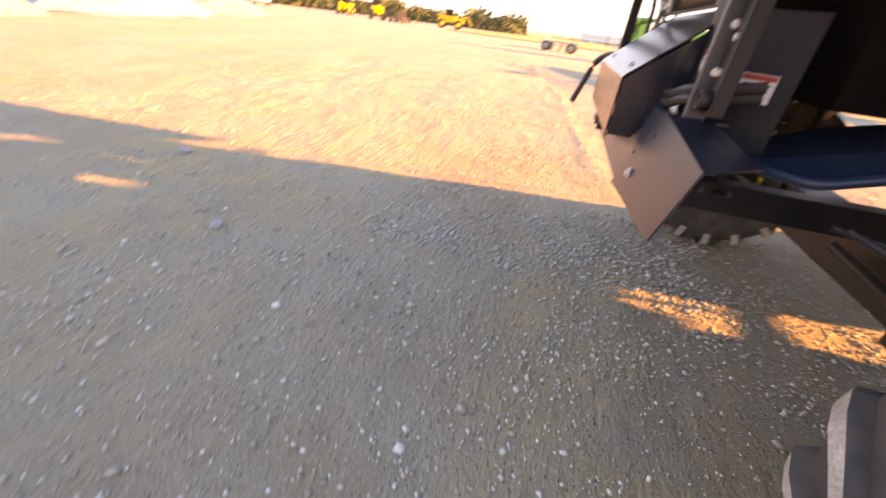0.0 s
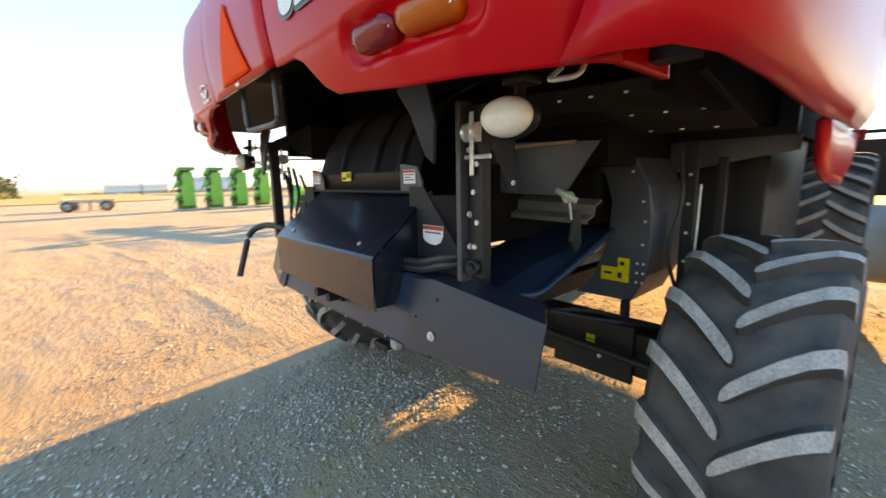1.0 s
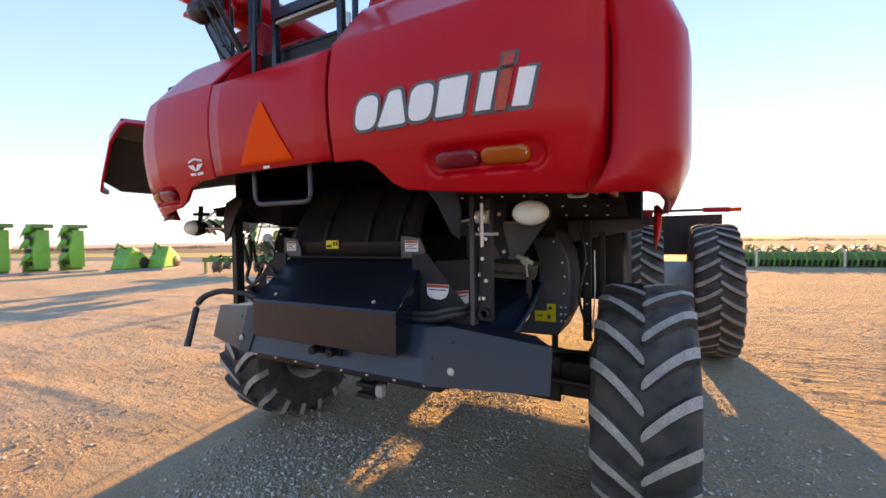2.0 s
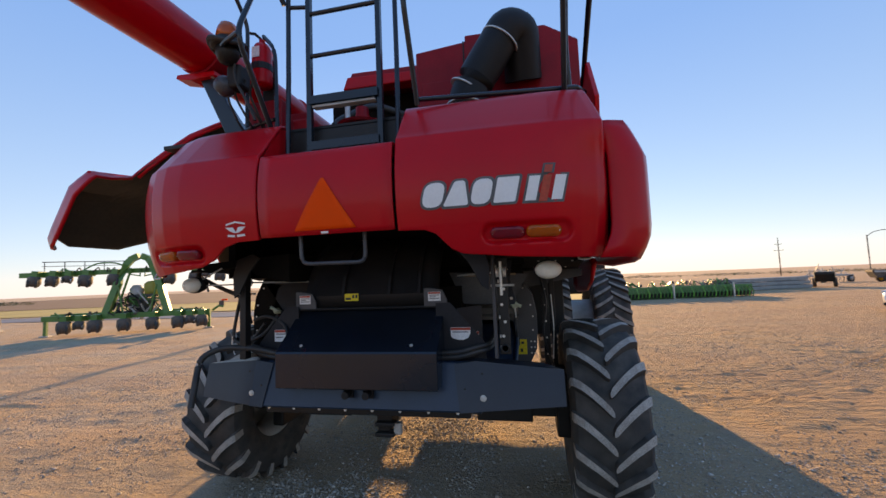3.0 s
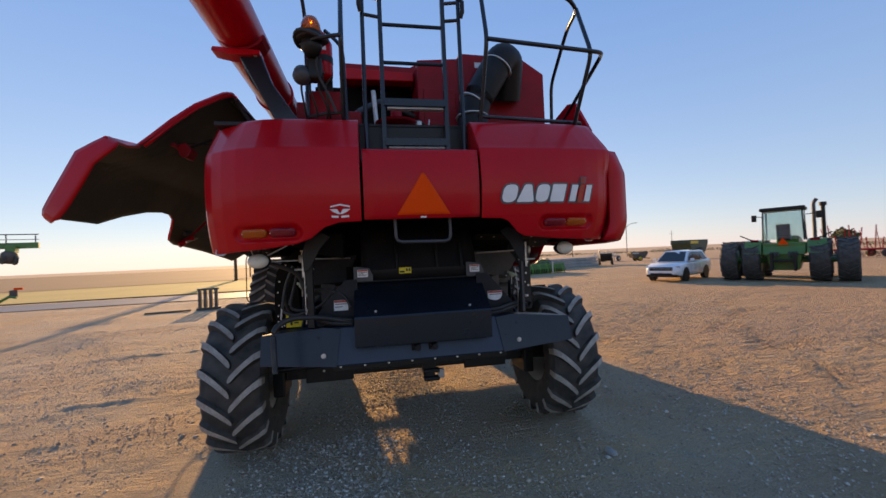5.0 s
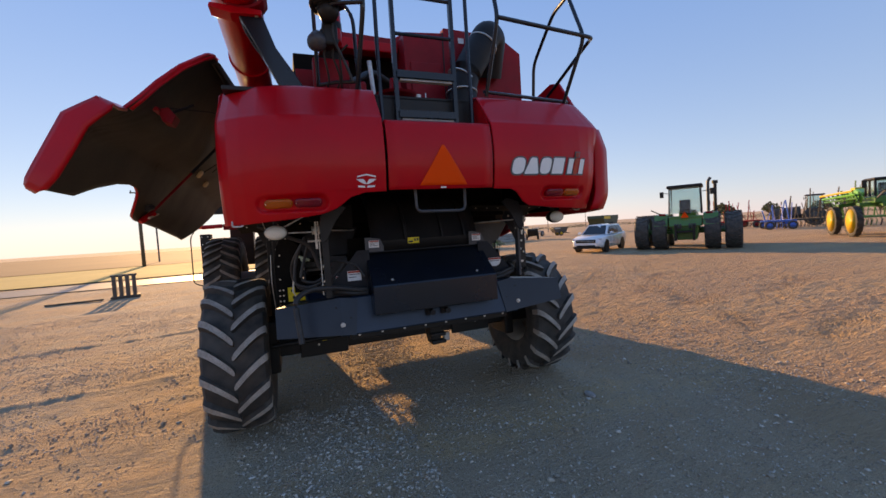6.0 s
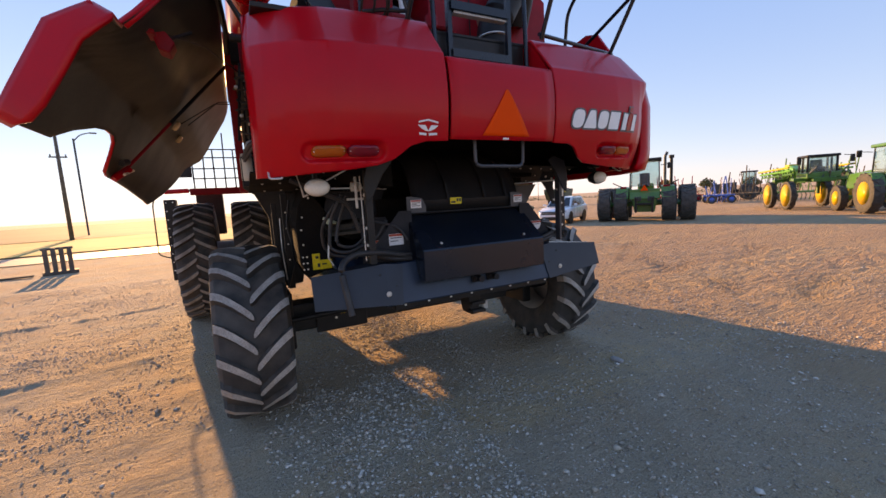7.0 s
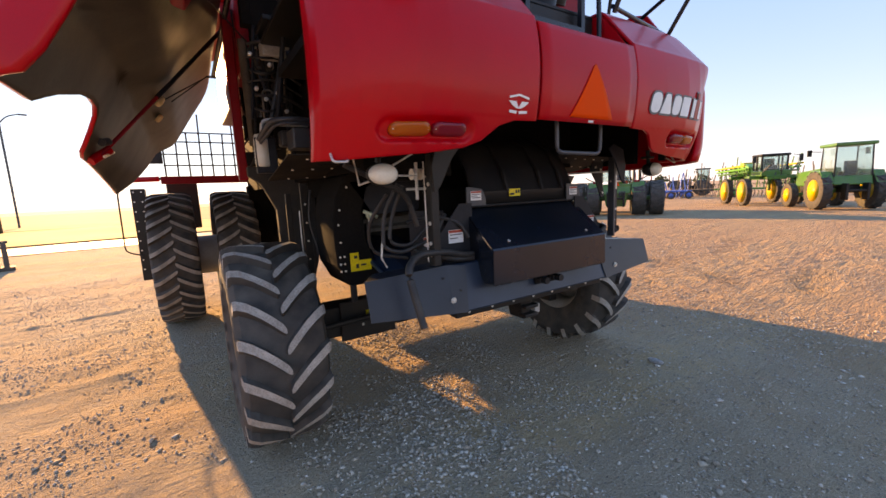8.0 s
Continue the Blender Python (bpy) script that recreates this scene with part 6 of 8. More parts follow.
for s in (1, -1):
    for k, x in enumerate((1.56, 2.49)):
        xx = s * x if not (s < 0 and k == 1) else -2.31
        if s < 0 and k == 0:
            xx = -1.49
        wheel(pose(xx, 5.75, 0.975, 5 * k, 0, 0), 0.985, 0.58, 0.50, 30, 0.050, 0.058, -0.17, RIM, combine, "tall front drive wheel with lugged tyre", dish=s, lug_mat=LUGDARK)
bar("front_axle", combine, BLACK, [(-2.38, 5.75, 0.935), (-0.7, 5.75, 0.935)], 0.042, 12)
bar("drop_line", combine, BLACK, [(-0.93, 5.45, 0.92), (-0.94, 5.45, 1.14)], 0.022, 8)
quick("front_axle_housing", combine, BLACK, (-0.70, 1.36, 5.55, 5.90, 0.77, 1.45), bevel=0.03)
bar("dual_spacer", combine, RIM, [(1.35, 5.75, 0.975), (2.4, 5.75, 0.975)], 0.42, 24)
bar("dual_spacer", combine, RIM, [(-2.3, 5.75, 0.975), (-1.5, 5.75, 0.975)], 0.30, 24)
apart("front_frame", combine, MATTE_BLACK, (-0.7, 0.9, 2.7, 6.8, 1.30, 1.6), (-0.7, 1.0, 5.5, 7.0, 1.03, 1.32), (-0.75, 1.2, 6.6, 8.2, 1.32, 2.2), bevel=0.02)
# unseen box added ahead of the right wheels to stop a streak of sun
quick("sun_block_right", combine, BLACK, (1.0, 2.75, 6.8, 7.3, 1.45, 2.15), bevel=0.02)
# its counterpart on the left, also an unseen box added for its shadow
quick("sun_block_left", combine, BLACK, (-2.36, -1.90, 6.8, 7.2, 1.35, 2.25), bevel=0.02)
# front platform, marker arms, mirror, cab
quick("cab", combine, RED_DULL, (-0.95, 0.95, 5.9, 7.6, 2.2, 3.9), bevel=0.05)
quick("platform_beam", combine, RED_DULL, (-2.40, -0.90, 6.25, 6.36, 2.12, 2.24), bevel=0.01)
quick("platform_beam", combine, RED_DULL, (1.0, 1.7, 6.25, 6.36, 2.12, 2.24), bevel=0.01)
for s in (1, -1):
    bar("marker_arm", combine, BLACK, [(s * 1.4, 6.3, 2.21), (s * 2.42, 6.3, 2.205)], 0.022, 8)
    bar("marker_tip", combine, RED, [(s * 2.42, 6.3, 2.205), (s * 2.78, 6.3, 2.195)], 0.042, 10, label="red marker arm tip")
    bar("marker_tip", combine, ORANGE, [(s * 2.78, 6.3, 2.195), (s * 2.93, 6.3, 2.195)], 0.032, 10)
for i in range(9):
    xx = -2.32 + i * 0.17
    bar("platform_baluster", combine, BLACK, [(xx, 6.35, 2.24), (xx + 0.02 * (i % 2), 6.35, 3.25 if i % 3 == 0 else 2.95)], 0.012, 6)
for zz in (2.42, 2.60, 2.80, 2.95):
    bar("platform_rail", combine, BLACK, [(-2.34, 6.35, zz), (-0.95, 6.35, zz)], 0.012, 6)
# plate added beside the platform grid to keep sun from passing there
quick("sun_block_panel", combine, BLACK, (-2.80, -2.34, 6.36, 6.40, 2.45, 2.98), bevel=0.01)
bar("access_rail", combine, BLACK, [(-2.82, 6.1, 2.22), (-2.95, 6.05, 2.0), (-2.96, 6.05, 1.1), (-2.75, 6.05, 1.02)], 0.011, 8, round_by=0.08)
bm = bmesh.new()
box(bm, -2.80, -2.62, 6.10, 6.35, 0.62, 2.05)
acc = part("access_ladder", bm, BLACK, combine, "black perforated access ladder side", bevel=0.01)
for k in range(9):
    for j in range(2):
        bm = bmesh.new()
        lathe(bm, [(0.012, 0), (0.011, 0.003), (0, 0.0035)], Matrix.Translation((-2.765 + 0.10 * j, 6.098, 0.80 + 0.15 * k)) @ pose(0, 0, 0, 90), 8)
        part("plate_rivet", bm, ZINC, acc)
bar("mirror_arm", combine, BLACK, [(1.2, 6.6, 3.72), (1.72, 6.6, 3.80), (1.76, 6.6, 3.62)], 0.018, 8)
quick("mirror", combine, PLASTIC, (1.68, 1.95, 6.55, 6.62, 3.28, 3.62), bevel=0.03)
bar("mirror_stub", combine, PLASTIC, [(1.78, 6.6, 3.66), (1.98, 6.58, 3.76)], 0.045, 10)


# ---- yard machines and distance ----
def gz(x, y):
    return float(ground_height(x, y))


def stand(x, y, heading=0.0, scale=1.0):
    """A pose on the ground; heading in degrees turns the thing's +x forward axis."""
    return pose(x, y, gz(x, y), 0, 0, heading) @ Matrix.Scale(scale, 4)


BARS = {}                                          # tread bars by wheel size


def farm_wheel(parent, x, y, r, w, rim_mat, rim_share=0.55, lugs=16, name="wheel"):
    """A smaller farm wheel with its axle along y."""
    wh = new(name)
    wh.parent = parent
    wh.matrix_basis = pose(x, y, r)
    bm = bmesh.new()
    ax = pose(0, 0, 0, 90, 0, 0)
    h, rr = w / 2, r * rim_share
    lathe(bm, [(rr, -h * 0.8), (r * 0.85, -h), (r * 0.96, -h * 0.8), (r * 0.965, 0), (r * 0.96, h * 0.8), (r * 0.85, h), (rr, h * 0.8)], ax, 28)
    for f in [f for f in bm.faces if len(f.verts) > 4]:
        bm.faces.remove(f)
    smooth_by_angle(part("tyre", bm, RUBBER, wh), 40)
    for s in (-1, 1):
        key = (round(r, 3), round(w, 3), s)
        if lugs > 2 and key not in BARS:
            bm = bmesh.new()
            vs = []
            for t, da in ((0.03, 0.0), (1.0, 0.22)):
                for rad in (r * 0.94, r):
                    for d in (-0.03, 0.03):
                        vs.append(bm.verts.new((-rad * math.cos(da + d), s * t * h * 0.95, rad * math.sin(da + d))))
            for q in ((0, 1, 3, 2), (4, 6, 7, 5), (2, 3, 7, 6), (0, 2, 6, 4), (1, 5, 7, 3)):
                bm.faces.new([vs[i] for i in q])
            bmesh.ops.recalc_face_normals(bm, faces=bm.faces[:])
            BARS[key] = bpy.data.meshes.new("tread_lug")
            bm.to_mesh(BARS[key])
            bm.free()
            BARS[key].materials.append(RUBBER)
        for k in range(lugs if lugs > 2 else 0):
            lug = new("tread_lug", BARS[key])
            lug.parent = wh
            lug.matrix_basis = pose(0, 0, 0, 0, 360.0 * (k + 0.25 * s) / lugs, 0)
    bm = bmesh.new()
    lathe(bm, [(rr * 1.03, -h * 0.82), (rr * 0.93, -h * 0.55), (rr * 0.80, -h * 0.25), (rr * 0.45, -h * 0.45), (rr * 0.25, -h * 0.60), (0, -h * 0.62)], ax, 24)
    lathe(bm, [(0, h * 0.62), (rr * 0.25, h * 0.60), (rr * 0.45, h * 0.45), (rr * 0.80, h * 0.25), (rr * 0.93, h * 0.55), (rr * 1.03, h * 0.82)], ax, 24)
    part("rim", bm, rim_mat, wh, smooth=True)
    return wh


def tractor(m, label, paint, rim_mat, rear_r, rear_w, front_r, front_w, base, track, duals, cab_top, articulated=False, stacks=True):
    """A tractor, forward along +x, rear axle at the origin."""
    t = thing("tractor", label, "tractor", m)
    for x, r, w in ((0, rear_r, rear_w), (base, front_r, front_w)):
        for s in (1, -1):
            farm_wheel(t, x, s * track, r, w, rim_mat)
            if duals:
                farm_wheel(t, x, s * (track + w * 1.25), r, w, rim_mat)
        bar("axle", t, paint, [(x, -track - (w if duals else 0), r), (x, track + (w if duals else 0), r)], 0.13, 10)
    h0 = rear_r * 0.85
    bm = bmesh.new()
    box(bm, -0.55, base + 0.5, -0.36, 0.36, h0, h0 + 0.45)
    part("chassis", bm, paint if articulated else BLACK, t, bevel=0.03)
    bm = bmesh.new()
    prism(bm, [(base * 0.42, h0 + 0.35), (base + 0.95, h0 + 0.30), (base + 1.05, h0 + 0.75), (base + 0.85, h0 + 1.10), (base * 0.42, h0 + 1.28)], "y", -0.42, 0.42)
    part("bonnet", bm, paint, t, bevel=0.06)
    bm = bmesh.new()
    prism(bm, [(-0.75, h0 + 0.40), (0.55, h0 + 0.40), (0.55, h0 + 0.78), (-0.60, h0 + 0.85)], "y", -0.75, 0.75)
    part("cab_base", bm, paint, t, bevel=0.05)
    c0, c1 = h0 + (1.05 if articulated else 0.80), cab_top
    for x in (-0.62, 0.62):
        for y in (-0.72, 0.72):
            bar("cab_pillar", t, BLACK, [(x * 1.0, y, c0), (x * 0.92, y * 0.95, c1 - 0.14)], 0.035, 6)
    bm = bmesh.new()
    box(bm, -0.74, 0.76, -0.80, 0.80, c1 - 0.16, c1)
    part("cab_roof", bm, BLACK if articulated else paint, t, bevel=0.05)
    for x0, x1, y0, y1 in ((-0.60, -0.59, -0.68, 0.68), (0.59, 0.60, -0.68, 0.68), (-0.58, 0.58, -0.70, -0.69), (-0.58, 0.58, 0.69, 0.70)):
        quick("cab_window", t, PANE, (x0, x1, y0, y1, c0 + 0.05, c1 - 0.18), bevel=0)
    quick("driver_seat", t, BLACK, (-0.35, 0.1, -0.25, 0.25, c0, c0 + 0.25), (-0.42, -0.3, -0.25, 0.25, c0 + 0.2, c0 + 0.75), bevel=0.04)
    for s in (1, -1):
        bm = bmesh.new()
        prism(bm, [(-rear_r * 0.9, rear_r * 1.35), (-rear_r * 0.5, rear_r * 1.95), (rear_r * 0.5, rear_r * 2.02), (rear_r * 0.9, rear_r * 1.6), (rear_r * 0.8, rear_r * 1.55), (rear_r * 0.45, rear_r * 1.94), (-rear_r * 0.45, rear_r * 1.88)], "y", s * (track - rear_w * 0.55), s * (track + rear_w * 0.35))
        part("fender", bm, paint, t)
        bar("mirror_arm", t, BLACK, [(0.6, s * 0.75, c1 - 0.35), (0.75, s * 1.15, c1 - 0.30)], 0.02, 6)
        quick("mirror", t, BLACK, (0.72, 0.78, s * 1.18 - 0.10, s * 1.18 + 0.10, c1 - 0.55, c1 - 0.22), bevel=0.02)
    if stacks:
        bar("exhaust_stack", t, GREYSTEEL, [(base * 0.5, -0.98, h0 + 0.6), (base * 0.5, -0.98, cab_top + 0.20), (base * 0.5, -1.10, cab_top + 0.40)], 0.08, 10, round_by=0.08)
        bar("air_intake", t, BLACK, [(base * 0.5 + 0.1, -1.30, h0 + 0.6), (base * 0.5 + 0.1, -1.30, cab_top + 0.05)], 0.085, 10)
        bar("intake_cap", t, BLACK, [(base * 0.5 + 0.1, -1.30, cab_top + 0.05), (base * 0.5 + 0.1, -1.30, cab_top + 0.22)], 0.14, 12)
        quick("stack_bracket", t, BLACK, (base * 0.5 - 0.1, base * 0.5 + 0.2, -1.42, -0.4, h0 + 0.55, h0 + 0.75), bevel=0.02)
    if articulated:
        bm = bmesh.new()
        prism(bm, [(-0.50, h0 - 0.30), (0.50, h0 - 0.30), (0.62, h0 + 0.35), (0.78, h0 + 0.95), (-0.78, h0 + 0.95), (-0.62, h0 + 0.35)], "x", -0.62, 0.75)
        part("rear_body", bm, paint, t, "green rear body between the wheels", bevel=0.05)
        for s in (1, -1):
            bar("lamp_arm", t, BLACK, [(-0.2, s * 0.8, h0 + 1.0), (-0.4, s * 1.25, h0 + 1.15), (-0.4, s * 1.6, h0 + 1.35)], 0.03, 6)
            quick("tail_lamp", t, REDLENS, (-0.50, -0.42, s * 1.05 - 0.16, s * 1.05 + 0.16, h0 + 0.98, h0 + 1.12), bevel=0.02)
            for k in range(3):
                quick("remote_valve", t, GREYSTEEL, (-0.80, -0.62, s * (0.2 + 0.12 * k) - 0.04, s * (0.2 + 0.12 * k) + 0.04, h0 + 0.3, h0 + 0.55), bevel=0.01)
        bm = bmesh.new()
        prism(bm, [(-0.19, h0 + 0.86), (0.19, h0 + 0.86), (0.0, h0 + 1.18)], "x", -0.80, -0.785)
        part("warning_triangle", bm, ORANGE, t, "orange slow-vehicle triangle")
    quick("hitch_frame", t, BLACK, (-1.15, -0.70, -0.45, -0.35, 0.5, 1.3), (-1.15, -0.70, 0.35, 0.45, 0.5, 1.3), (-1.1, -0.6, -0.4, 0.4, 0.9, 1.0), bevel=0.02)
    return t


tractor(stand(18.6, 12.3, 34), "green articulated tractor with eight dual wheels, seen from behind", GREEN, GREEN, 0.95, 0.70, 0.95, 0.70, 3.1, 1.18, True, 3.38, articulated=True)
tractor(stand(25.6, 4.4, 38), "green row-crop tractor with yellow wheels and cab", GREEN, YELLOW, 0.97, 0.46, 0.68, 0.38, 2.85, 1.05, False, 3.25, stacks=False)


def sprayer(m):
    t = thing("crop_sprayer", "green high-clearance sprayer with tall yellow wheels and folded booms", "sprayer", m)
    for x in (0, 2.7):
        for y in (-1.35, 1.35):
            farm_wheel(t, x, y, 0.84, 0.32, YELLOW, 0.76)
            bar("leg", t, GREEN, [(x, y * 0.80, 0.8), (x, y * 0.80, 1.75)], 0.10, 8)
    quick("frame", t, GREEN, (-0.8, 3.4, -0.5, 0.5, 1.55, 1.80), (-0.2, 0.2, -1.2, 1.2, 1.6, 1.8), (2.5, 2.9, -1.2, 1.2, 1.6, 1.8), bevel=0.03)
    bm = bmesh.new()
    prism(bm, [(-0.7, 1.8), (1.5, 1.8), (1.6, 2.35), (0.9, 2.6), (-0.5, 2.5)], "y", -0.75, 0.75)
    part("tank", bm, GREEN_BRIGHT, t, bevel=0.12)
    quick("engine_hood", t, GREEN, (-1.4, -0.6, -0.6, 0.6, 1.8, 2.5), bevel=0.08)
    quick("cab_base", t, GREEN, (1.9, 3.3, -0.75, 0.75, 1.75, 2.1), bevel=0.05)
    quick("cab_roof", t, BLACK, (1.9, 3.2, -0.74, 0.74, 2.92, 3.06), bevel=0.05)
    quick("cab_window", t, PANE, (2.0, 2.01, -0.62, 0.62, 2.1, 2.92), bevel=0)
    quick("cab_window", t, PANE, (3.04, 3.05, -0.62, 0.62, 2.1, 2.92), bevel=0)
    for s in (1, -1):
        quick("cab_window", t, PANE, (2.03, 3.02, s * 0.64, s * 0.64 + 0.01, 2.1, 2.92), bevel=0)
        for x in (2.0, 2.45, 3.05):
            bar("cab_pillar", t, BLACK, [(x, s * 0.64, 2.1), (x, s * 0.64, 2.94)], 0.055, 6)
        for k, z in enumerate((1.95, 2.15, 2.35)):
            bar("boom_pipe", t, [GREEN, GREEN_BRIGHT, YELLOW][k], [(-2.6, s * (1.0 + 0.1 * k), z), (2.9, s * (1.25 + 0.1 * k), z + 0.10)], 0.06, 6)
        for k in range(8):
            x = -2.4 + 0.7 * k
            bar("boom_strut", t, GREEN, [(x, s * 1.03, 1.95), (x + 0.35, s * 1.2, 2.38)], 0.03, 6)
            bar("boom_strut", t, GREEN, [(x + 0.35, s * 1.2, 2.38), (x + 0.7, s * 1.08, 1.97)], 0.03, 6)
        quick("mirror", t, BLACK, (3.3, 3.36, s * 1.15 - 0.1, s * 1.15 + 0.1, 2.55, 2.95), bevel=0.02)
        bar("mirror_arm", t, BLACK, [(3.3, s * 0.8, 2.95), (3.33, s * 1.15, 2.9)], 0.02, 6)
    rs = random.Random(14)
    for k in range(60):
        x, y = rs.uniform(-2.2, 3.4), rs.uniform(-1.3, 1.3)
        bar("boom_hose", t, [BLACK, GREEN, GREYSTEEL][k % 3], [(x, y, rs.uniform(1.6, 2.0)), (x + rs.uniform(-0.4, 0.4), y + rs.uniform(-0.3, 0.3), rs.uniform(2.0, 2.5)), (x + rs.uniform(-0.8, 0.8), y, rs.uniform(1.7, 2.3))], 0.03, 6, round_by=0.12)
    quick("driver_seat", t, BLACK, (2.3, 2.75, -0.28, 0.28, 2.1, 2.4), (2.25, 2.4, -0.28, 0.28, 2.3, 2.8), bevel=0.05)
    quick("yellow_cap", t, YELLOW, (-1.0, -0.4, -0.3, 0.3, 2.5, 2.72), bevel=0.05)
    bar("rear_mast", t, GREEN, [(-1.5, -0.5, 1.5), (-1.6, -0.5, 2.6)], 0.06, 6)
    bar("rear_mast", t, GREEN, [(-1.5, 0.5, 1.5), (-1.6, 0.5, 2.6)], 0.06, 6)
    return t


sprayer(stand(31.1, 10.35, 221, 1.04))


def suv(m):
    """A white sport-utility car, forward along +x, length 4.65."""
    t = thing("parked_car", "white sport utility car parked on the dirt yard", "car", m)
    # lower body, lofted from cross sections
    secs = [(-2.30, 0.80, 0.42, 0.95), (-2.22, 0.88, 0.34, 1.10), (-1.4, 0.92, 0.28, 1.08), (0.0, 0.92, 0.28, 1.03), (1.0, 0.92, 0.28, 1.02), (1.75, 0.91, 0.30, 0.97), (2.15, 0.86, 0.34, 0.88), (2.32, 0.72, 0.42, 0.72)]
    bm = bmesh.new()
    rows = []
    for x, hw, z0, z1 in secs:
        zs = [z0, z0 + 0.06, (z0 + z1) / 2, z1 - 0.08, z1]
        ws = [hw * 0.90, hw * 0.97, hw, hw * 0.96, hw * 0.84]
        half = list(zip(ws, zs))
        loop = [(x, w, z) for w, z in half] + [(x, -w, z) for w, z in half[::-1]]
        rows.append(loop + loop[:1])
    vs = sheet(bm, rows)
    bm.faces.new(vs[0][:-1])
    bm.faces.new(vs[-1][:-1][::-1])
    bmesh.ops.remove_doubles(bm, verts=bm.verts[:], dist=0.0005)
    bmesh.ops.recalc_face_normals(bm, faces=bm.faces[:])
    smooth_by_angle(part("body", bm, CARWHITE, t), 45)
    bm = bmesh.new()
    lo = [(-2.05, 0.80), (-1.2, 0.82), (0.4, 0.82), (1.05, 0.78)]
    hi = [(-1.70, 0.62), (-1.0, 0.66), (-0.2, 0.66), (0.25, 0.60)]
    rows = []
    for (xl, wl_), (xh, wh) in zip(lo, hi):
        rows.append([(xl, wl_, 1.03), (xh, wh, 1.60), (xh, 0, 1.65), (xh, -wh, 1.60), (xl, -wl_, 1.03)])
    sheet(bm, rows)
    f0 = [v for v in bm.verts]
    bmesh.ops.contextual_create(bm, geom=f0[:5])
    bmesh.ops.contextual_create(bm, geom=f0[-5:])
    bmesh.ops.recalc_face_normals(bm, faces=bm.faces[:])
    part("cabin", bm, CARWHITE, t, bevel=0.02)
    dark = pbr("tinted_glass", (0.015, 0.02, 0.025), None, 3, 0.08, fine=0.02)
    bm = bmesh.new()
    vs = [bm.verts.new(p) for p in ((1.03, 0.70, 1.06), (0.34, 0.54, 1.555), (0.34, -0.54, 1.555), (1.03, -0.70, 1.06))]
    bm.faces.new(vs)
    orient(bm, (1, 0, 0.5))
    part("windscreen", bm, dark, t, "tinted windscreen", solid=0.012, solid_off=1.0)
    for s in (1, -1):
        bm = bmesh.new()
        for x0, x1, a, b in ((0.10, 0.85, -0.02, 0.16), (-0.85, 0.02, -0.85, -0.06), (-1.75, -0.93, -1.45, -0.93)):
            vs = [bm.verts.new(p) for p in ((x0 if x0 > -1.7 else -1.80, s * 0.815, 1.09), (x1, s * 0.815, 1.09), (b, s * 0.685, 1.53), (a, s * 0.685, 1.53))]
            bm.faces.new(vs)
        orient(bm, (0, s, 0.3))
        part("side_window", bm, dark, t, solid=0.010, solid_off=1.0)
        quick("headlamp", t, pbr("lamp_lens", (0.6, 0.62, 0.65), None, 6, 0.15) if s > 0 else LABEL_W, (2.00, 2.20, s * 0.68 - 0.17, s * 0.68 + 0.17, 0.74, 0.85), bevel=0.02)
        quick("fog_lamp_pod", t, BLACK, (2.14, 2.26, s * 0.66 - 0.10, s * 0.66 + 0.10, 0.48, 0.60), bevel=0.02)
        quick("mirror", t, CARWHITE, (0.65, 0.82, s * 1.0 - 0.09, s * 1.0 + 0.09, 1.06, 1.20), bevel=0.03)
        for x in (-1.35, 1.38):
            wh = farm_wheel(t, x, s * 0.80, 0.345, 0.24, GREYSTEEL, 0.66, lugs=2)
        for x in (-1.35, 1.38):
            bm = bmesh.new()
            lathe(bm, [(0.39, -0.02), (0.39, 0.02), (0, 0.02)], Matrix.Translation((x, s * 0.905, 0.37)) @ pose(0, 0, 0, 90), 24)
            part("wheel_arch", bm, BLACK, t)
    quick("grille", t, BLACK, (2.20, 2.345, -0.60, 0.60, 0.60, 0.79), bevel=0.03)
    quick("lower_grille", t, BLACK, (2.18, 2.335, -0.56, 0.56, 0.38, 0.47), bevel=0.02)
    quick("grille_bar", t, ZINC, (2.34, 2.352, -0.60, 0.60, 0.70, 0.715), bevel=0.004)
    quick("number_plate", t, LABEL_W, (2.335, 2.345, -0.16, 0.16, 0.49, 0.58), bevel=0.003)
    quick("bumper_skirt", t, BLACK, (1.9, 2.30, -0.78, 0.78, 0.26, 0.38), bevel=0.03)
    quick("roof_rail", t, BLACK, (-1.5, 0.1, 0.60, 0.63, 1.62, 1.66), bevel=0.01)
    quick("roof_rail", t, BLACK, (-1.5, 0.1, -0.63, -0.60, 1.62, 1.66), bevel=0.01)
    return t


suv(stand(16.2, 16.05, 207, 0.95))


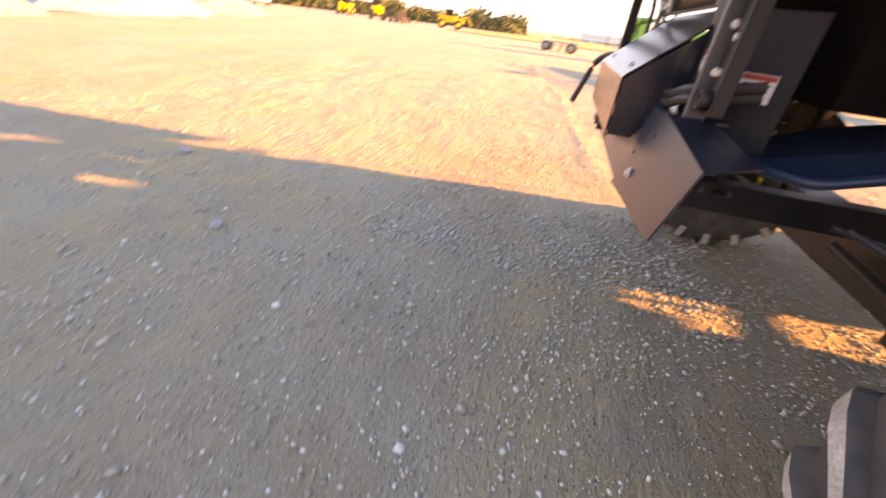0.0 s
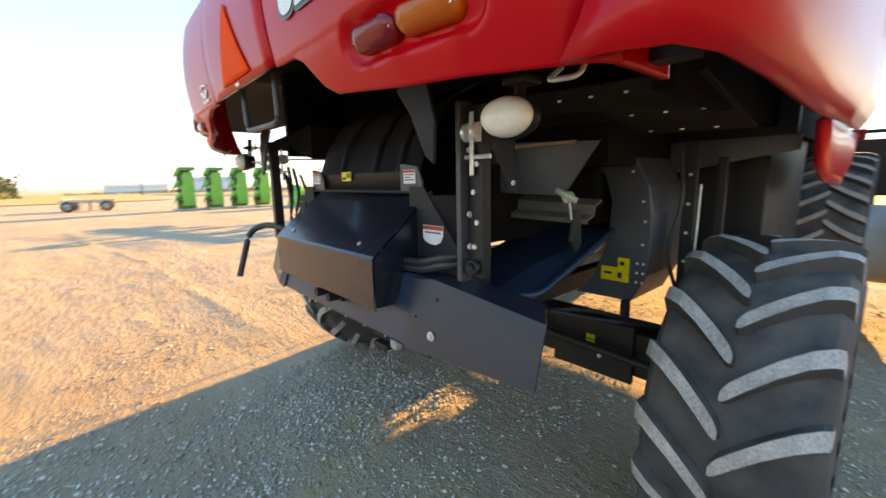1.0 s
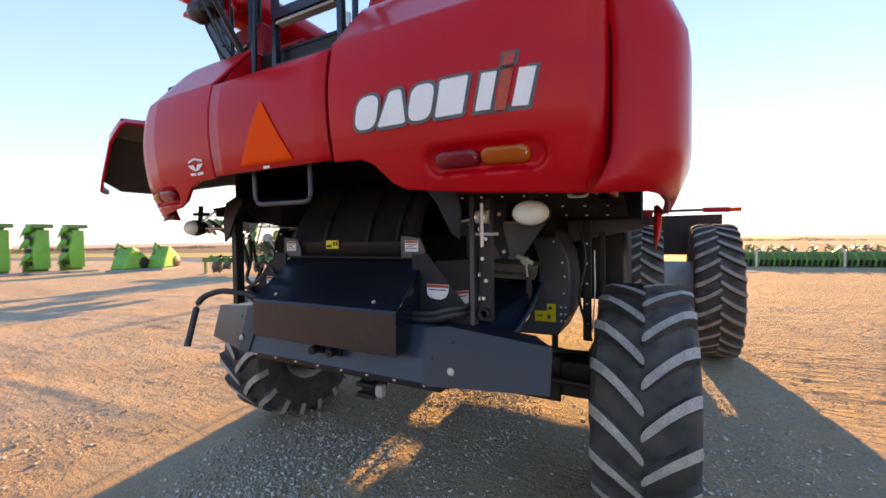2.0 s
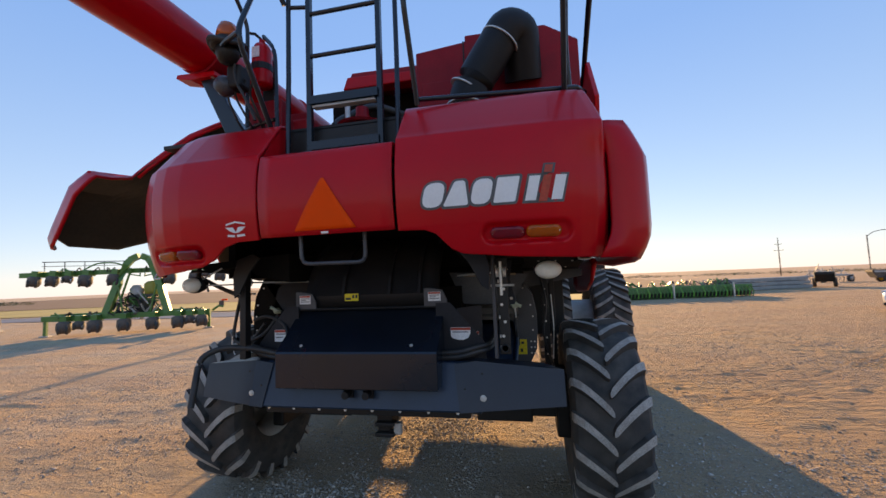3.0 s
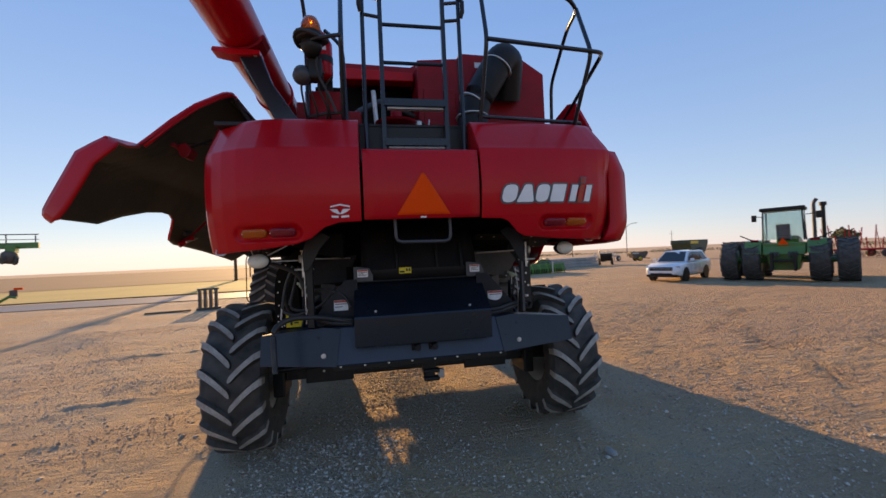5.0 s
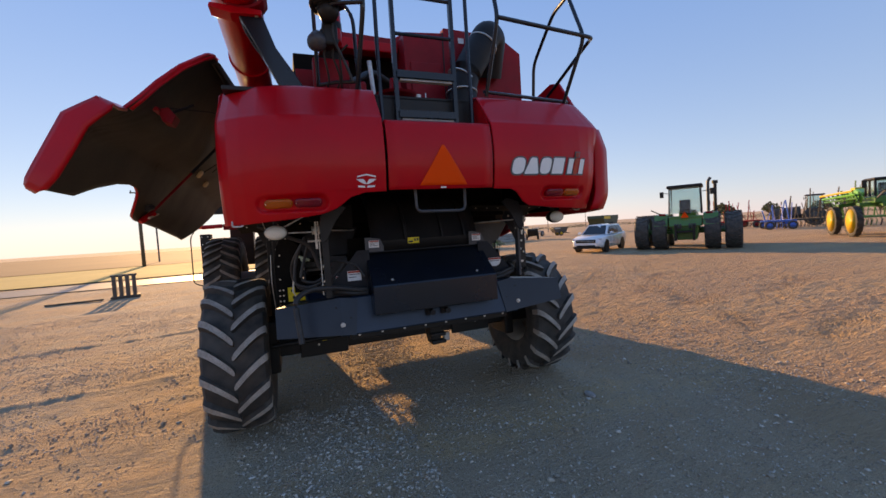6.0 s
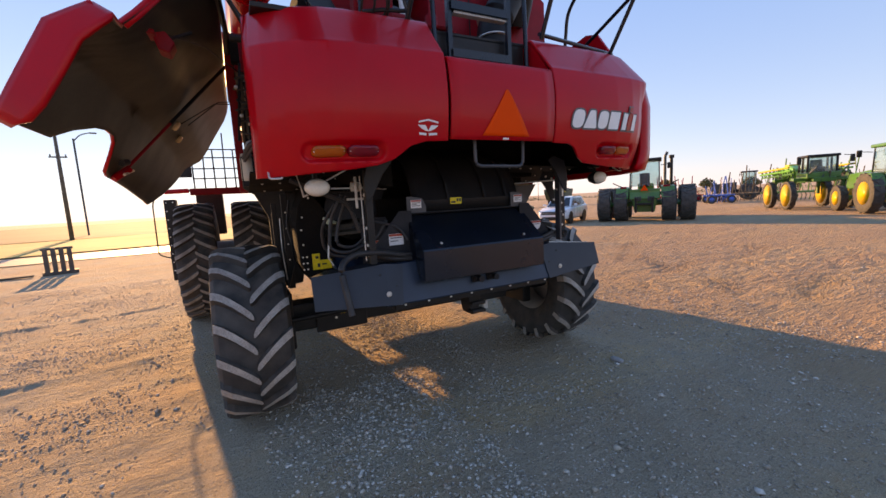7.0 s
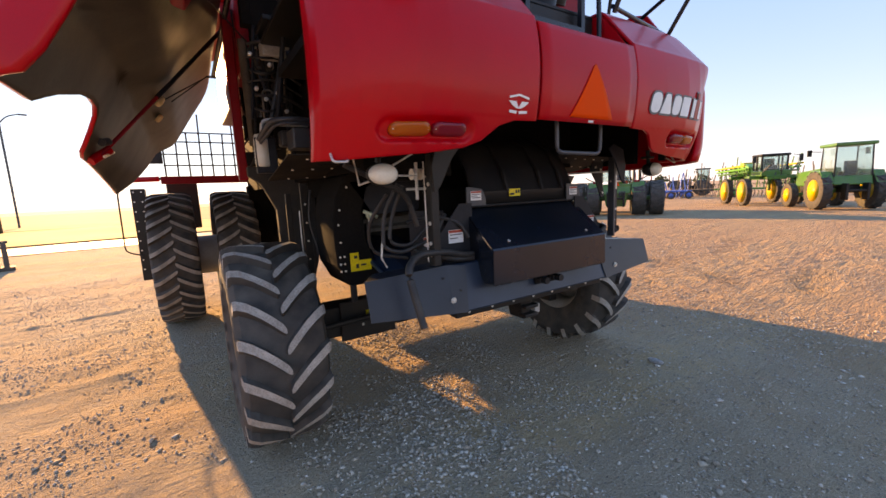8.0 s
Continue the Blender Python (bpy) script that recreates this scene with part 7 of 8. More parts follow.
def planter(m):
    """A folded row-crop planter: two toolbars, an A-frame and row units with seed hoppers."""
    rp = random.Random(31)
    t = thing("row_planter", "green row-crop planter with raised wings and small seed units", "planter", m)
    bar("lower_bar", t, GREEN, [(-3.7, 0, 0.80), (3.1, 0, 0.80)], 0.115, square=True)
    bar("upper_bar", t, GREEN, [(-5.0, 0.6, 2.80), (4.2, 0.6, 2.97)], 0.11, square=True)
    bar("tool_bar", t, GREEN, [(-3.6, 0.35, 0.92), (2.4, 0.35, 0.92)], 0.06, square=True)
    for s in (1, -1):
        bar("a_frame_leg", t, GREEN, [(s * 1.30, 0, 0.8), (s * 0.85, 0.1, 2.3), (s * 0.55, 0.15, 3.15), (s * 0.36, 0.2, 3.42), (s * 0.06, 0.2, 3.56)], 0.135, square=True)
        bar("a_frame_brace", t, GREEN, [(s * 1.02, 0.3, 0.9), (s * 0.42, 0.3, 3.0)], 0.05, 8)
        bar("a_frame_brace", t, GREEN, [(s * 0.55, -0.05, 0.9), (s * 0.80, -0.05, 2.2)], 0.04, 8)
        bar("wing_truss", t, GREEN, [(s * 0.6, 0.6, 2.95), (s * 1.2, 0.6, 3.30), (s * 2.0, 0.6, 3.30), (s * 2.6, 0.6, 2.95)], 0.034, 8, round_by=0.25)
        bar("wing_rail", t, GREYSTEEL, [(s * 0.6, 0.6, 3.36), (s * 4.2, 0.6, 3.40)], 0.022, 6)
        bar("wing_rail", t, GREYSTEEL, [(s * 0.6, 0.6, 3.17), (s * 4.2, 0.6, 3.20)], 0.014, 6)
        for k in range(5):
            bar("wing_post", t, GREYSTEEL, [(s * (0.9 + 0.8 * k), 0.6, 2.9), (s * (0.9 + 0.8 * k), 0.6, 3.38)], 0.02, 6)
        bar("wing_stay", t, GREEN, [(s * 0.5, 0.4, 2.7), (s * 0.1, 0.4, 2.62), (s * 0.1, 0.4, 3.0)], 0.03, 6)
    quick("centre_frame", t, BLACK, (-0.9, 0.9, 0.2, 1.4, 0.75, 0.98), bevel=0.04)
    quick("fan_box", t, RUSTY, (-0.55, 0.50, 0.3, 1.0, 1.0, 1.75), bevel=0.08)
    bm = bmesh.new()
    lathe(bm, [(0.0, 0), (0.30, 0.02), (0.34, 0.2), (0.34, 0.55), (0.2, 0.68), (0, 0.70)], pose(0.30, 0.7, 1.68), 20)
    part("seed_tank", bm, SEED_YELLOW, t, "dull yellow seed tank", smooth=True)
    bm = bmesh.new()
    lathe(bm, [(0.0, 0), (0.26, 0.02), (0.28, 0.4), (0.16, 0.58), (0, 0.6)], pose(-0.32, 0.6, 1.6), 20)
    part("water_tank", bm, RIM, t, "grey round tank", smooth=True)
    for k in range(46):
        x = rp.uniform(-0.9, 0.9)
        z = rp.uniform(0.9, 1.7)
        bar("hydraulic_hose", t, [BLACK, GREEN, GREYSTEEL, RIM][k % 4], [(x, rp.uniform(-0.1, 0.6), z), (x + rp.uniform(-0.25, 0.25), rp.uniform(-0.2, 0.3), z + rp.uniform(-0.1, 0.35)), (x + rp.uniform(-0.4, 0.4), rp.uniform(-0.1, 0.5), z - rp.uniform(0.0, 0.5))], 0.028, 6, round_by=0.1)
    for k in range(34):
        x = rp.uniform(-3.5, 3.0)
        up = k % 2
        z = 2.95 if up else 0.92
        bar("row_hose", t, [BLACK, GREEN, RUSTY][k % 3], [(x, 0.6 * up, z), (x + rp.uniform(-0.1, 0.1), 0.6 * up - 0.1, z + rp.uniform(0.05, 0.18)), (x + rp.uniform(-0.4, 0.4), 0.6 * up - 0.15, z - 0.1)], 0.025, 6, round_by=0.06)

    def unit(x, z, turn, big):
        u = new("row_unit")
        u.parent = t
        u.matrix_basis = pose(x, 0 if z < 1.5 else 0.6, z, 0, turn, 0)
        quick("arm", u, GREEN, (-0.13, 0.13, -0.45, 0.1, -0.16, 0.12), bevel=0.02)
        bm = bmesh.new()
        w = 0.28 * big
        lathe(bm, [(0, -0.66 * big), (w * 0.75, -0.64 * big), (w, -0.48 * big), (w * 0.95, -0.20), (w * 0.6, -0.12), (0, -0.12)], pose(0, -0.36, 0), 14)
        part("hopper", bm, RUSTY, u, "dark dusty seed hopper", smooth=True)
        for sx in (-1, 1):
            bm = bmesh.new()
            lathe(bm, [(0.10, -0.05), (0.19 * big, -0.05), (0.21 * big, 0.0), (0.19 * big, 0.05), (0.10, 0.05)], Matrix.Translation((sx * 0.16 + 0.04, -0.50, -0.48 * big)) @ pose(0, 0, 0, 0, 90, 30), 16)
            part("gauge_wheel", bm, RUBBER, u)
        bm = bmesh.new()
        lathe(bm, [(0.0, -0.02), (0.12, -0.02), (0.12, 0.02), (0.0, 0.02)], Matrix.Translation((0.22, -0.53, -0.48 * big)) @ pose(0, 0, 0, 0, 90, 30), 14)
        part("wheel_disc", bm, RIM, u)
    for x, k in ((-2.67, 1.0), (-2.1, 0.75), (-1.5, 1.0), (-0.35, 1.0), (0.8, 1.0), (1.85, 1.0), (2.35, 0.75), (2.85, 0.95)):
        unit(x, 0.80, 0, k)
    for x, k in ((-4.2, 0.9), (-3.5, 0.9), (-2.9, 0.7), (-2.2, 1.0), (-1.05, 1.0), (1.28, 1.0), (2.35, 0.9), (2.85, 0.6), (3.5, 0.9)):
        unit(x, 2.85, 8, k)
    for x in (-3.62, 3.02):
        bar("stand_leg", t, GREEN, [(x, 0.05, 0.9), (x, 0.05, 0.06)], 0.06, square=True)
        quick("stand_foot", t, RIM, (x - 0.18, x + 0.18, -0.08, 0.18, 0.0, 0.06), bevel=0.01)
    bar("marker_arm", t, GREEN, [(3.2, 0, 0.85), (3.5, -0.1, 1.05), (3.7, -0.1, 1.0)], 0.05, 6)
    quick("marker_flag", t, RUSTY, (3.50, 3.72, -0.12, 0.0, 1.02, 1.28), bevel=0.03)
    quick("reflector", t, ORANGE, (3.62, 3.86, -0.12, 0.0, 1.28, 1.36), bevel=0.01)
    return t


planter(stand(-16.73, 13.07, 24))


def corn_head(m):
    """A harvester head standing on end: tall dark green end panel and bright green snouts."""
    t = thing("harvester_head", "green corn harvesting head parked in a row", "header", m, group="row of harvester heads")
    bm = bmesh.new()
    prism(bm, [(-0.55, 0.12), (0.62, 0.12), (0.62, 1.0), (0.50, 1.15), (0.50, 2.75), (-0.42, 2.75), (-0.55, 1.4)], "y", -0.10, 0.10)
    part("end_panel", bm, GREEN, t, bevel=0.03)
    bm = bmesh.new()
    box(bm, -0.45, 0.50, 0.10, 0.9, 2.72, 2.95)
    part("top_beam", bm, GREEN, t, bevel=0.02)
    for k, (x, z) in enumerate(((0.75, 2.35), (0.85, 1.55), (0.8, 0.75))):
        bm = bmesh.new()
        rows = []
        for s, w in ((0.0, 0.30), (0.3, 0.26), (0.6, 0.17), (0.85, 0.07), (0.95, 0.02)):
            cx, cz = x - 0.3 + s * 0.55, z + 0.35 - s * s * 0.8
            rows.append([(cx + 0.25 * w * math.cos(a), 0.45 + w * math.cos(a), cz + w * 0.8 * math.sin(a)) for a in np.linspace(0, 2 * math.pi, 11)])
        sheet(bm, rows)
        bmesh.ops.recalc_face_normals(bm, faces=bm.faces[:])
        part("snout", bm, GREEN_BRIGHT, t, "bright green pointed snout", smooth=True)
    bm = bmesh.new()
    prism(bm, [(-0.3, 0.3), (0.45, 0.3), (0.55, 1.2), (0.3, 2.6), (-0.3, 2.6)], "y", 0.15, 0.80)
    part("back_sheet", bm, GREEN_BRIGHT, t, bevel=0.03)
    quick("skid", t, CONCRETE, (-0.6, 0.9, -0.1, 1.5, 0.0, 0.12), bevel=0.02)
    for k in range(3):
        quick("stalk_roll", t, BLACK, (0.5, 0.62, 0.2, 0.7, 0.5 + 0.75 * k, 0.75 + 0.75 * k), bevel=0.02)
    return t


head = corn_head(stand(-31.0, 4.6, -80))
for x, y in ((-31.0, 6.35), (-30.9, 8.0), (-30.8, 9.6)):
    copy_thing(head, stand(x, y, -80))


def small_head(m):
    t = thing("mower_head", "small bright green harvesting attachment on pallets", "header", m, group="small attachments")
    bm = bmesh.new()
    prism(bm, [(-0.9, 0.15), (0.9, 0.15), (0.7, 0.7), (0.25, 1.55), (0.05, 1.45), (-0.6, 1.0), (-0.95, 0.6)], "y", -0.5, 0.5)
    part("shell", bm, GREEN_BRIGHT, t, bevel=0.08)
    bm = bmesh.new()
    lathe(bm, [(0, -0.6), (0.35, -0.55), (0.4, 0), (0.35, 0.55), (0, 0.6)], Matrix.Translation((-0.5, 0, 0.5)) @ pose(0, 0, 0, 90), 16)
    part("drum", bm, BLACK, t)
    bar("lift_arm", t, GREEN, [(0.2, 0, 1.4), (0.75, 0, 1.7), (1.0, 0, 1.0)], 0.07, 6)
    quick("pallet", t, CONCRETE, (-1.0, 1.1, -0.6, 0.6, 0.0, 0.14), bevel=0.01)
    return t


sh = small_head(stand(-27.2, 11.2, -70))
copy_thing(sh, stand(-26.9, 13.0, -60))


def implement(m, label, paint, length, seed, tall=1.6):
    """A folded tillage or seeding implement: frame bars, tines, hoses, small wheels."""
    r = random.Random(seed)
    t = thing("tillage_implement", label, "implement", m)
    for y in (-0.8, 0.0, 0.8):
        bar("frame_bar", t, paint, [(-length / 2, y, 0.75), (length / 2, y, 0.75)], 0.07, square=True)
    n = max(3, int(length / 0.55))
    for k in range(n):
        x = -length / 2 + (k + 0.5) * length / n
        bar("cross_bar", t, paint, [(x, -0.9, 0.80), (x, 0.9, 0.80)], 0.04, 6)
        for y in (-0.7, 0.1, 0.9):
            bar("tine", t, RUSTY if r.random() < 0.5 else paint, [(x, y, 0.75), (x + 0.05, y - 0.22, 0.45), (x, y - 0.1, 0.03)], 0.03, 6)
        if tall > 1.0:
            hgt = tall * r.uniform(0.55, 1.0)
            bar("fold_post", t, paint, [(x, 0.3, 0.8), (x + r.uniform(-0.3, 0.3), r.uniform(-0.3, 0.5), hgt)], 0.05, 6)
            bar("fold_brace", t, paint, [(x, -0.4, 0.85), (x + r.uniform(-0.2, 0.4), 0.2, hgt * 0.9)], 0.03, 6)
    for x in (-length * 0.35, length * 0.35):
        farm_wheel(t, x, -1.1, 0.38, 0.28, paint, lugs=4)
        farm_wheel(t, x, 1.1, 0.38, 0.28, paint, lugs=4)
    return t


def drill(m):
    """A long low seed drill in green, full of small openers and hoses."""
    r = random.Random(4)
    t = thing("seed_drill", "long low green seed drill with many openers", "implement", m)
    bm = bmesh.new()
    prism(bm, [(-0.5, 0.35), (0.5, 0.35), (0.55, 0.75), (-0.45, 0.80)], "x", -5.2, 5.2)
    part("hopper", bm, GREEN, t, bevel=0.03)
    for k in range(44):
        x = -5.1 + k * 0.235
        bar("opener", t, GREEN if k % 3 else GREEN_BRIGHT, [(x, -0.55, 0.7), (x + 0.03, -0.75, 0.35), (x, -0.7, 0.02)], 0.04, 6)
    for k in range(60):
        x = r.uniform(-4.6, 4.2)
        bar("seed_hose", t, GREEN if r.random() < 0.6 else GREYSTEEL, [(x, r.uniform(-0.3, 0.3), 0.75), (x + r.uniform(-0.2, 0.2), r.uniform(-0.4, 0.2), r.uniform(1.0, 1.28)), (x + r.uniform(-0.4, 0.4), -0.4, 0.8)], 0.035, 5, round_by=0.2)
    for x in (-3.8, 0, 3.8):
        quick("frame_post", t, ZINC, (x - 0.04, x + 0.04, -0.8, -0.7, 0.0, 0.95), bevel=0.005)
    quick("skirt", t, BLACK, (-5.2, 5.2, -0.35, 0.4, 0.05, 0.36), bevel=0.02)
    return t


drill(stand(10.2, 27.0, 10))
implement(stand(39.2, 19.4, -50), "small bright blue folded implement frame", BLUE, 2.2, 4, 2.7)
implement(stand(45.0, 27.0, -30), "weathered red folded tillage implement", RED_DULL, 5.0, 5, 3.3)
implement(stand(44.0, 19.0, -40), "dark folded tillage implement with many tines", RUSTY, 7.0, 6, 3.7)
implement(stand(43.0, 14.0, -50), "dark green folded planter frame", GREEN, 6.5, 7, 3.8)
implement(stand(52.0, 12.0, -60), "dark folded implement frame", RUSTY, 8.0, 8, 3.4)
implement(stand(-37.0, -0.6, 85), "low grey implement at the edge of the yard", RIM, 3.0, 9, 1.1)
tractor(stand(50.0, 22.0, 120), "dark tractor among folded implements", GREYSTEEL, RUSTY, 0.9, 0.5, 0.65, 0.4, 2.6, 0.9, False, 3.2, stacks=False)


def grain_cart(m, label, paint, second):
    t = thing("grain_cart", label, "trailer", m)
    bm = bmesh.new()
    prism(bm, [(-1.6, 0.9), (1.6, 0.9), (2.3, 2.1), (2.3, 2.5), (-2.3, 2.5), (-2.3, 2.1)], "y", -1.2, 1.2)
    part("bin", bm, paint, t, bevel=0.04)
    quick("side_stripe", t, second, (-2.0, -0.2, -1.23, -1.2, 2.0, 2.35), bevel=0.005)
    for s in (1, -1):
        farm_wheel(t, 0.0, s * 1.25, 0.75, 0.5, YELLOW)
    bar("drawbar", t, BLACK, [(1.6, 0, 0.8), (3.4, 0, 0.6)], 0.09, square=True)
    return t


grain_cart(stand(43.6, 45.2, 20, 1.05), "dark green grain cart with yellow panel far off", DARKGREEN, YELLOW)
implement(stand(33.5, 50.0, 20), "weathered grey implement at the yard's edge", RIM, 5.0, 15, 2.2)
grain_cart(stand(25.0, 36.5, 60, 0.5), "black and yellow cart beside concrete slabs", BLACK, YELLOW)
grain_cart(stand(36.0, 46.0, -10, 0.5), "weathered cart at the yard's edge", RUSTY, RIM)
for k, (x, y, w) in enumerate(((17.5, 34.5, 4.5), (21.5, 36.0, 4.0))):
    sl = thing("concrete_slab_stack", "stack of pale grey concrete slabs", "slabs", stand(x, y, 12))
    for j in range(3):
        quick("slab", sl, CONCRETE, (-w / 2 + 0.1 * j, w / 2 - 0.15 * j, -0.8, 0.8, 0.02 + 0.32 * j, 0.30 + 0.32 * j), bevel=0.02)

# weight block with chain plates left on the yard
blk = thing("ballast_block", "rusty ballast weight bracket standing on the dirt", "weight", stand(-7.2, 15.6, 15))
quick("base_plate", blk, RUSTY, (-0.45, 0.45, -0.25, 0.25, 0.0, 0.10), bevel=0.01)
for k in range(4):
    bm = bmesh.new()
    prism(bm, [(-0.25, 0.08), (0.20, 0.08), (0.12, 0.7), (0.06, 0.88), (-0.16, 0.88), (-0.2, 0.7)], "x", -0.38 + 0.2 * k, -0.26 + 0.2 * k)
    part("weight_plate", bm, RUSTY, blk, bevel=0.015)
bar("top_pin", blk, RUSTY, [(-0.42, -0.02, 0.86), (0.38, -0.02, 0.86)], 0.04, 8)
pl = thing("timber_plank", "grey timber plank lying on the dirt", "plank", stand(-8.6, 15.2, 8))
quick("board", pl, WOOD, (-0.8, 0.8, -0.08, 0.08, 0.0, 0.06), bevel=0.008)


def utility_pole(m, height, arms, label):
    t = thing("utility_pole", label, "pole", m)
    bm = bmesh.new()
    lathe(bm, [(0.17, 0), (0.15, height * 0.5), (0.11, height), (0, height + 0.02)], Matrix.Identity(4), 12)
    part("shaft", bm, WOOD, t, smooth=True)
    for z, w in arms:
        quick("cross_arm", t, WOOD, (-w / 2, w / 2, -0.06, 0.06, z, z + 0.12), bevel=0.01)
        for x in (-w / 2 + 0.1, w / 2 - 0.1):
            quick("insulator", t, GREYSTEEL, (x - 0.05, x + 0.05, -0.05, 0.05, z + 0.12, z + 0.30), bevel=0.02)
    return t


utility_pole(stand(-15.0, 44.5, 10), 10.0, ((7.3, 1.2),), "weathered wooden utility pole beside the road")
utility_pole(stand(82, 148, -40), 12.5, ((8.2, 2.6), (10.2, 1.8)), "distant wooden utility pole with cross arms")
utility_pole(stand(165, 190, -40), 12.0, ((10.2, 2.4),), "distant wooden utility pole")
utility_pole(stand(-150, 12, 80), 14.0, ((12.0, 2.4), (10.4, 1.8)), "distant wooden utility pole with cross arms")


def street_lamp(m, height, reach):
    t = thing("street_lamp", "thin grey street lamp with a curved arm", "street lamp", m)
    bar("mast", t, GREYSTEEL, [(0, 0, 0), (0, 0, height)], 0.10, 10)
    bar("arm", t, GREYSTEEL, [(0, 0, height - 0.3), (reach * 0.4, 0, height + 0.5), (reach, 0, height + 0.8)], 0.06, 8, round_by=0.5)
    quick("lantern", t, GREYSTEEL, (reach - 0.1, reach + 0.6, -0.15, 0.15, height + 0.70, height + 0.84), bevel=0.03)
    return t


street_lamp(stand(66.5, 91, -20), 8.0, 2.2)
street_lamp(stand(-17.8, 60.0, 20), 11.5, 1.6)


def gravel_heap(m, label, material, rx, ry, h, seed):
    bm = bmesh.new()
    rows = []
    for j in range(13):
        row = []
        for i in range(33):
            a, v = 2 * math.pi * i / 32, j / 12
            rr = (1 - v) ** 0.9 * (1 + 0.12 * math.sin(3 * a + seed) + 0.06 * math.sin(7 * a + 2 * seed))
            row.append((rx * rr * math.cos(a), ry * rr * math.sin(a), h * v ** 1.1 - 0.05 + 0.05 * h * math.sin(5 * a + 9 * v)* (1 - v)))
        rows.append(row)
    sheet(bm, rows)
    bmesh.ops.recalc_face_normals(bm, faces=bm.faces[:])
    ob = part("gravel_heap", bm, material, None, smooth=True)
    ob.matrix_basis = m
    return tagged(ob, label, "heap", kind="stuff")


gravel_heap(stand(-15.8, -21.6, 18), "pale heap of crushed gravel", CONCRETE, 5.2, 3.2, 2.3, 1.0)
gravel_heap(stand(-5.5, -19.5, 10), "dark heap of gravel", STONE, 5, 3.2, 2.4, 2.0)
gravel_heap(stand(-26.0, -24.5, 20), "dark low heap of dusty gravel", STONE, 6, 2.6, 1.5, 3.0)
tr = thing("site_trailer", "white site trailer with a small window", "trailer", stand(-66, -52, 40))
quick("shell", tr, CARWHITE, (-5, 5, -1.3, 1.3, 0.7, 3.8), bevel=0.05)
quick("window", tr, BLACK, (-1.0, 1.0, -1.33, -1.29, 2.0, 2.8), (-1.0, 1.0, 1.29, 1.33, 2.0, 2.8), bevel=0.01)
for x in (-2.0, 2.0):
    farm_wheel(tr, x, 1.0, 0.4, 0.3, GREYSTEEL, lugs=2)
    farm_wheel(tr, x, -1.0, 0.4, 0.3, GREYSTEEL, lugs=2)


def yellow_machine(m, label):
    t = thing("earth_mover", label, "machine", m)
    quick("body", t, YELLOW, (-2.2, 1.2, -1.0, 1.0, 1.0, 2.1), (0.4, 2.6, -0.8, 0.8, 1.0, 1.7), bevel=0.1)
    quick("cab", t, BLACK, (-0.8, 0.6, -0.8, 0.8, 2.1, 3.2), bevel=0.08)
    for x in (-1.4, 1.6):
        for s in (1, -1):
            farm_wheel(t, x, s * 1.1, 0.75, 0.45, YELLOW, lugs=6)
    bar("boom", t, YELLOW, [(1.8, 0, 1.6), (3.2, 0, 2.2), (4.2, 0, 0.8)], 0.18, square=True)
    return t


yellow_machine(stand(-74, -34, 30), "yellow loader parked far off")
yellow_machine(stand(-80, -22, 100), "yellow earth mover parked far off")
yellow_machine(stand(-85, -46, 10), "yellow earth mover beside trees")
implement(stand(-70, -28, 10), "dark implements at the far edge of the yard", RUSTY, 8.0, 12, 2.4)


def tree(x, y, h, seed):
    """A tapered trunk with limbs and a ragged crown of small leaf clumps."""
    r = random.Random(seed)
    t = thing("tree", "distant low tree with a ragged dark green crown", "tree", stand(x, y, 0), group="far trees")
    bm = bmesh.new()
    rail(bm, [(0, 0, 0), (0.1, 0, h * 0.3), (0.0, 0.1, h * 0.6)], h * 0.03, 6)
    for k in range(5):
        a = r.uniform(0, 6.28)
        rail(bm, [(0.05, 0.02, h * r.uniform(0.25, 0.5)), (h * 0.28 * math.cos(a), h * 0.28 * math.sin(a), h * r.uniform(0.55, 0.85))], h * 0.012, 5)
    part("trunk", bm, BARK, t)
    bm = bmesh.new()
    for k in range(420):
        a, u = r.uniform(0, 6.28), r.random() ** 0.5
        rad = h * 0.48 * u * (0.75 + 0.25 * math.sin(3 * a + seed))
        c = Vector((rad * math.cos(a), rad * math.sin(a), h * (0.62 + 0.36 * (1 - u * u) * r.uniform(-0.6, 1.0))))
        s = h * r.uniform(0.03, 0.07)
        q = Euler((r.uniform(0, 6), r.uniform(0, 6), r.uniform(0, 6))).to_matrix()
        vs = [bm.verts.new(c + q @ Vector(p) * s) for p in ((-1, -0.6, 0), (1, -0.5, 0.2), (0.8, 0.7, -0.2), (-0.7, 0.8, 0.3))]
        bm.faces.new(vs)
    part("crown", bm, LEAF, t)


rt = random.Random(21)
for k in range(16):
    az = radians(-98 - 3.6 * k + rt.uniform(-1.2, 1.2))
    d = rt.uniform(95, 150)
    tree(d * math.sin(az), d * math.cos(az), rt.uniform(2.6, 4.8), 30 + k)
for k in range(6):
    az = radians(58 + 4.0 * k + rt.uniform(-1, 1))
    d = rt.uniform(75, 120)
    tree(d * math.sin(az), d * math.cos(az), rt.uniform(2.8, 4.6), 60 + k)


def far_shed(x, y, w, h, rot, material, label):
    t = thing("farm_shed", label, "shed", stand(x, y, rot))
    quick("wall", t, material, (-w / 2, w / 2, -w * 0.2, w * 0.2, 0, h), bevel=0.02)
    bm = bmesh.new()
    prism(bm, [(-w * 0.22, h), (w * 0.22, h), (0, h * 1.35)], "x", -w / 2 - 0.3, w / 2 + 0.3)
    part("roof", bm, RIM, t)


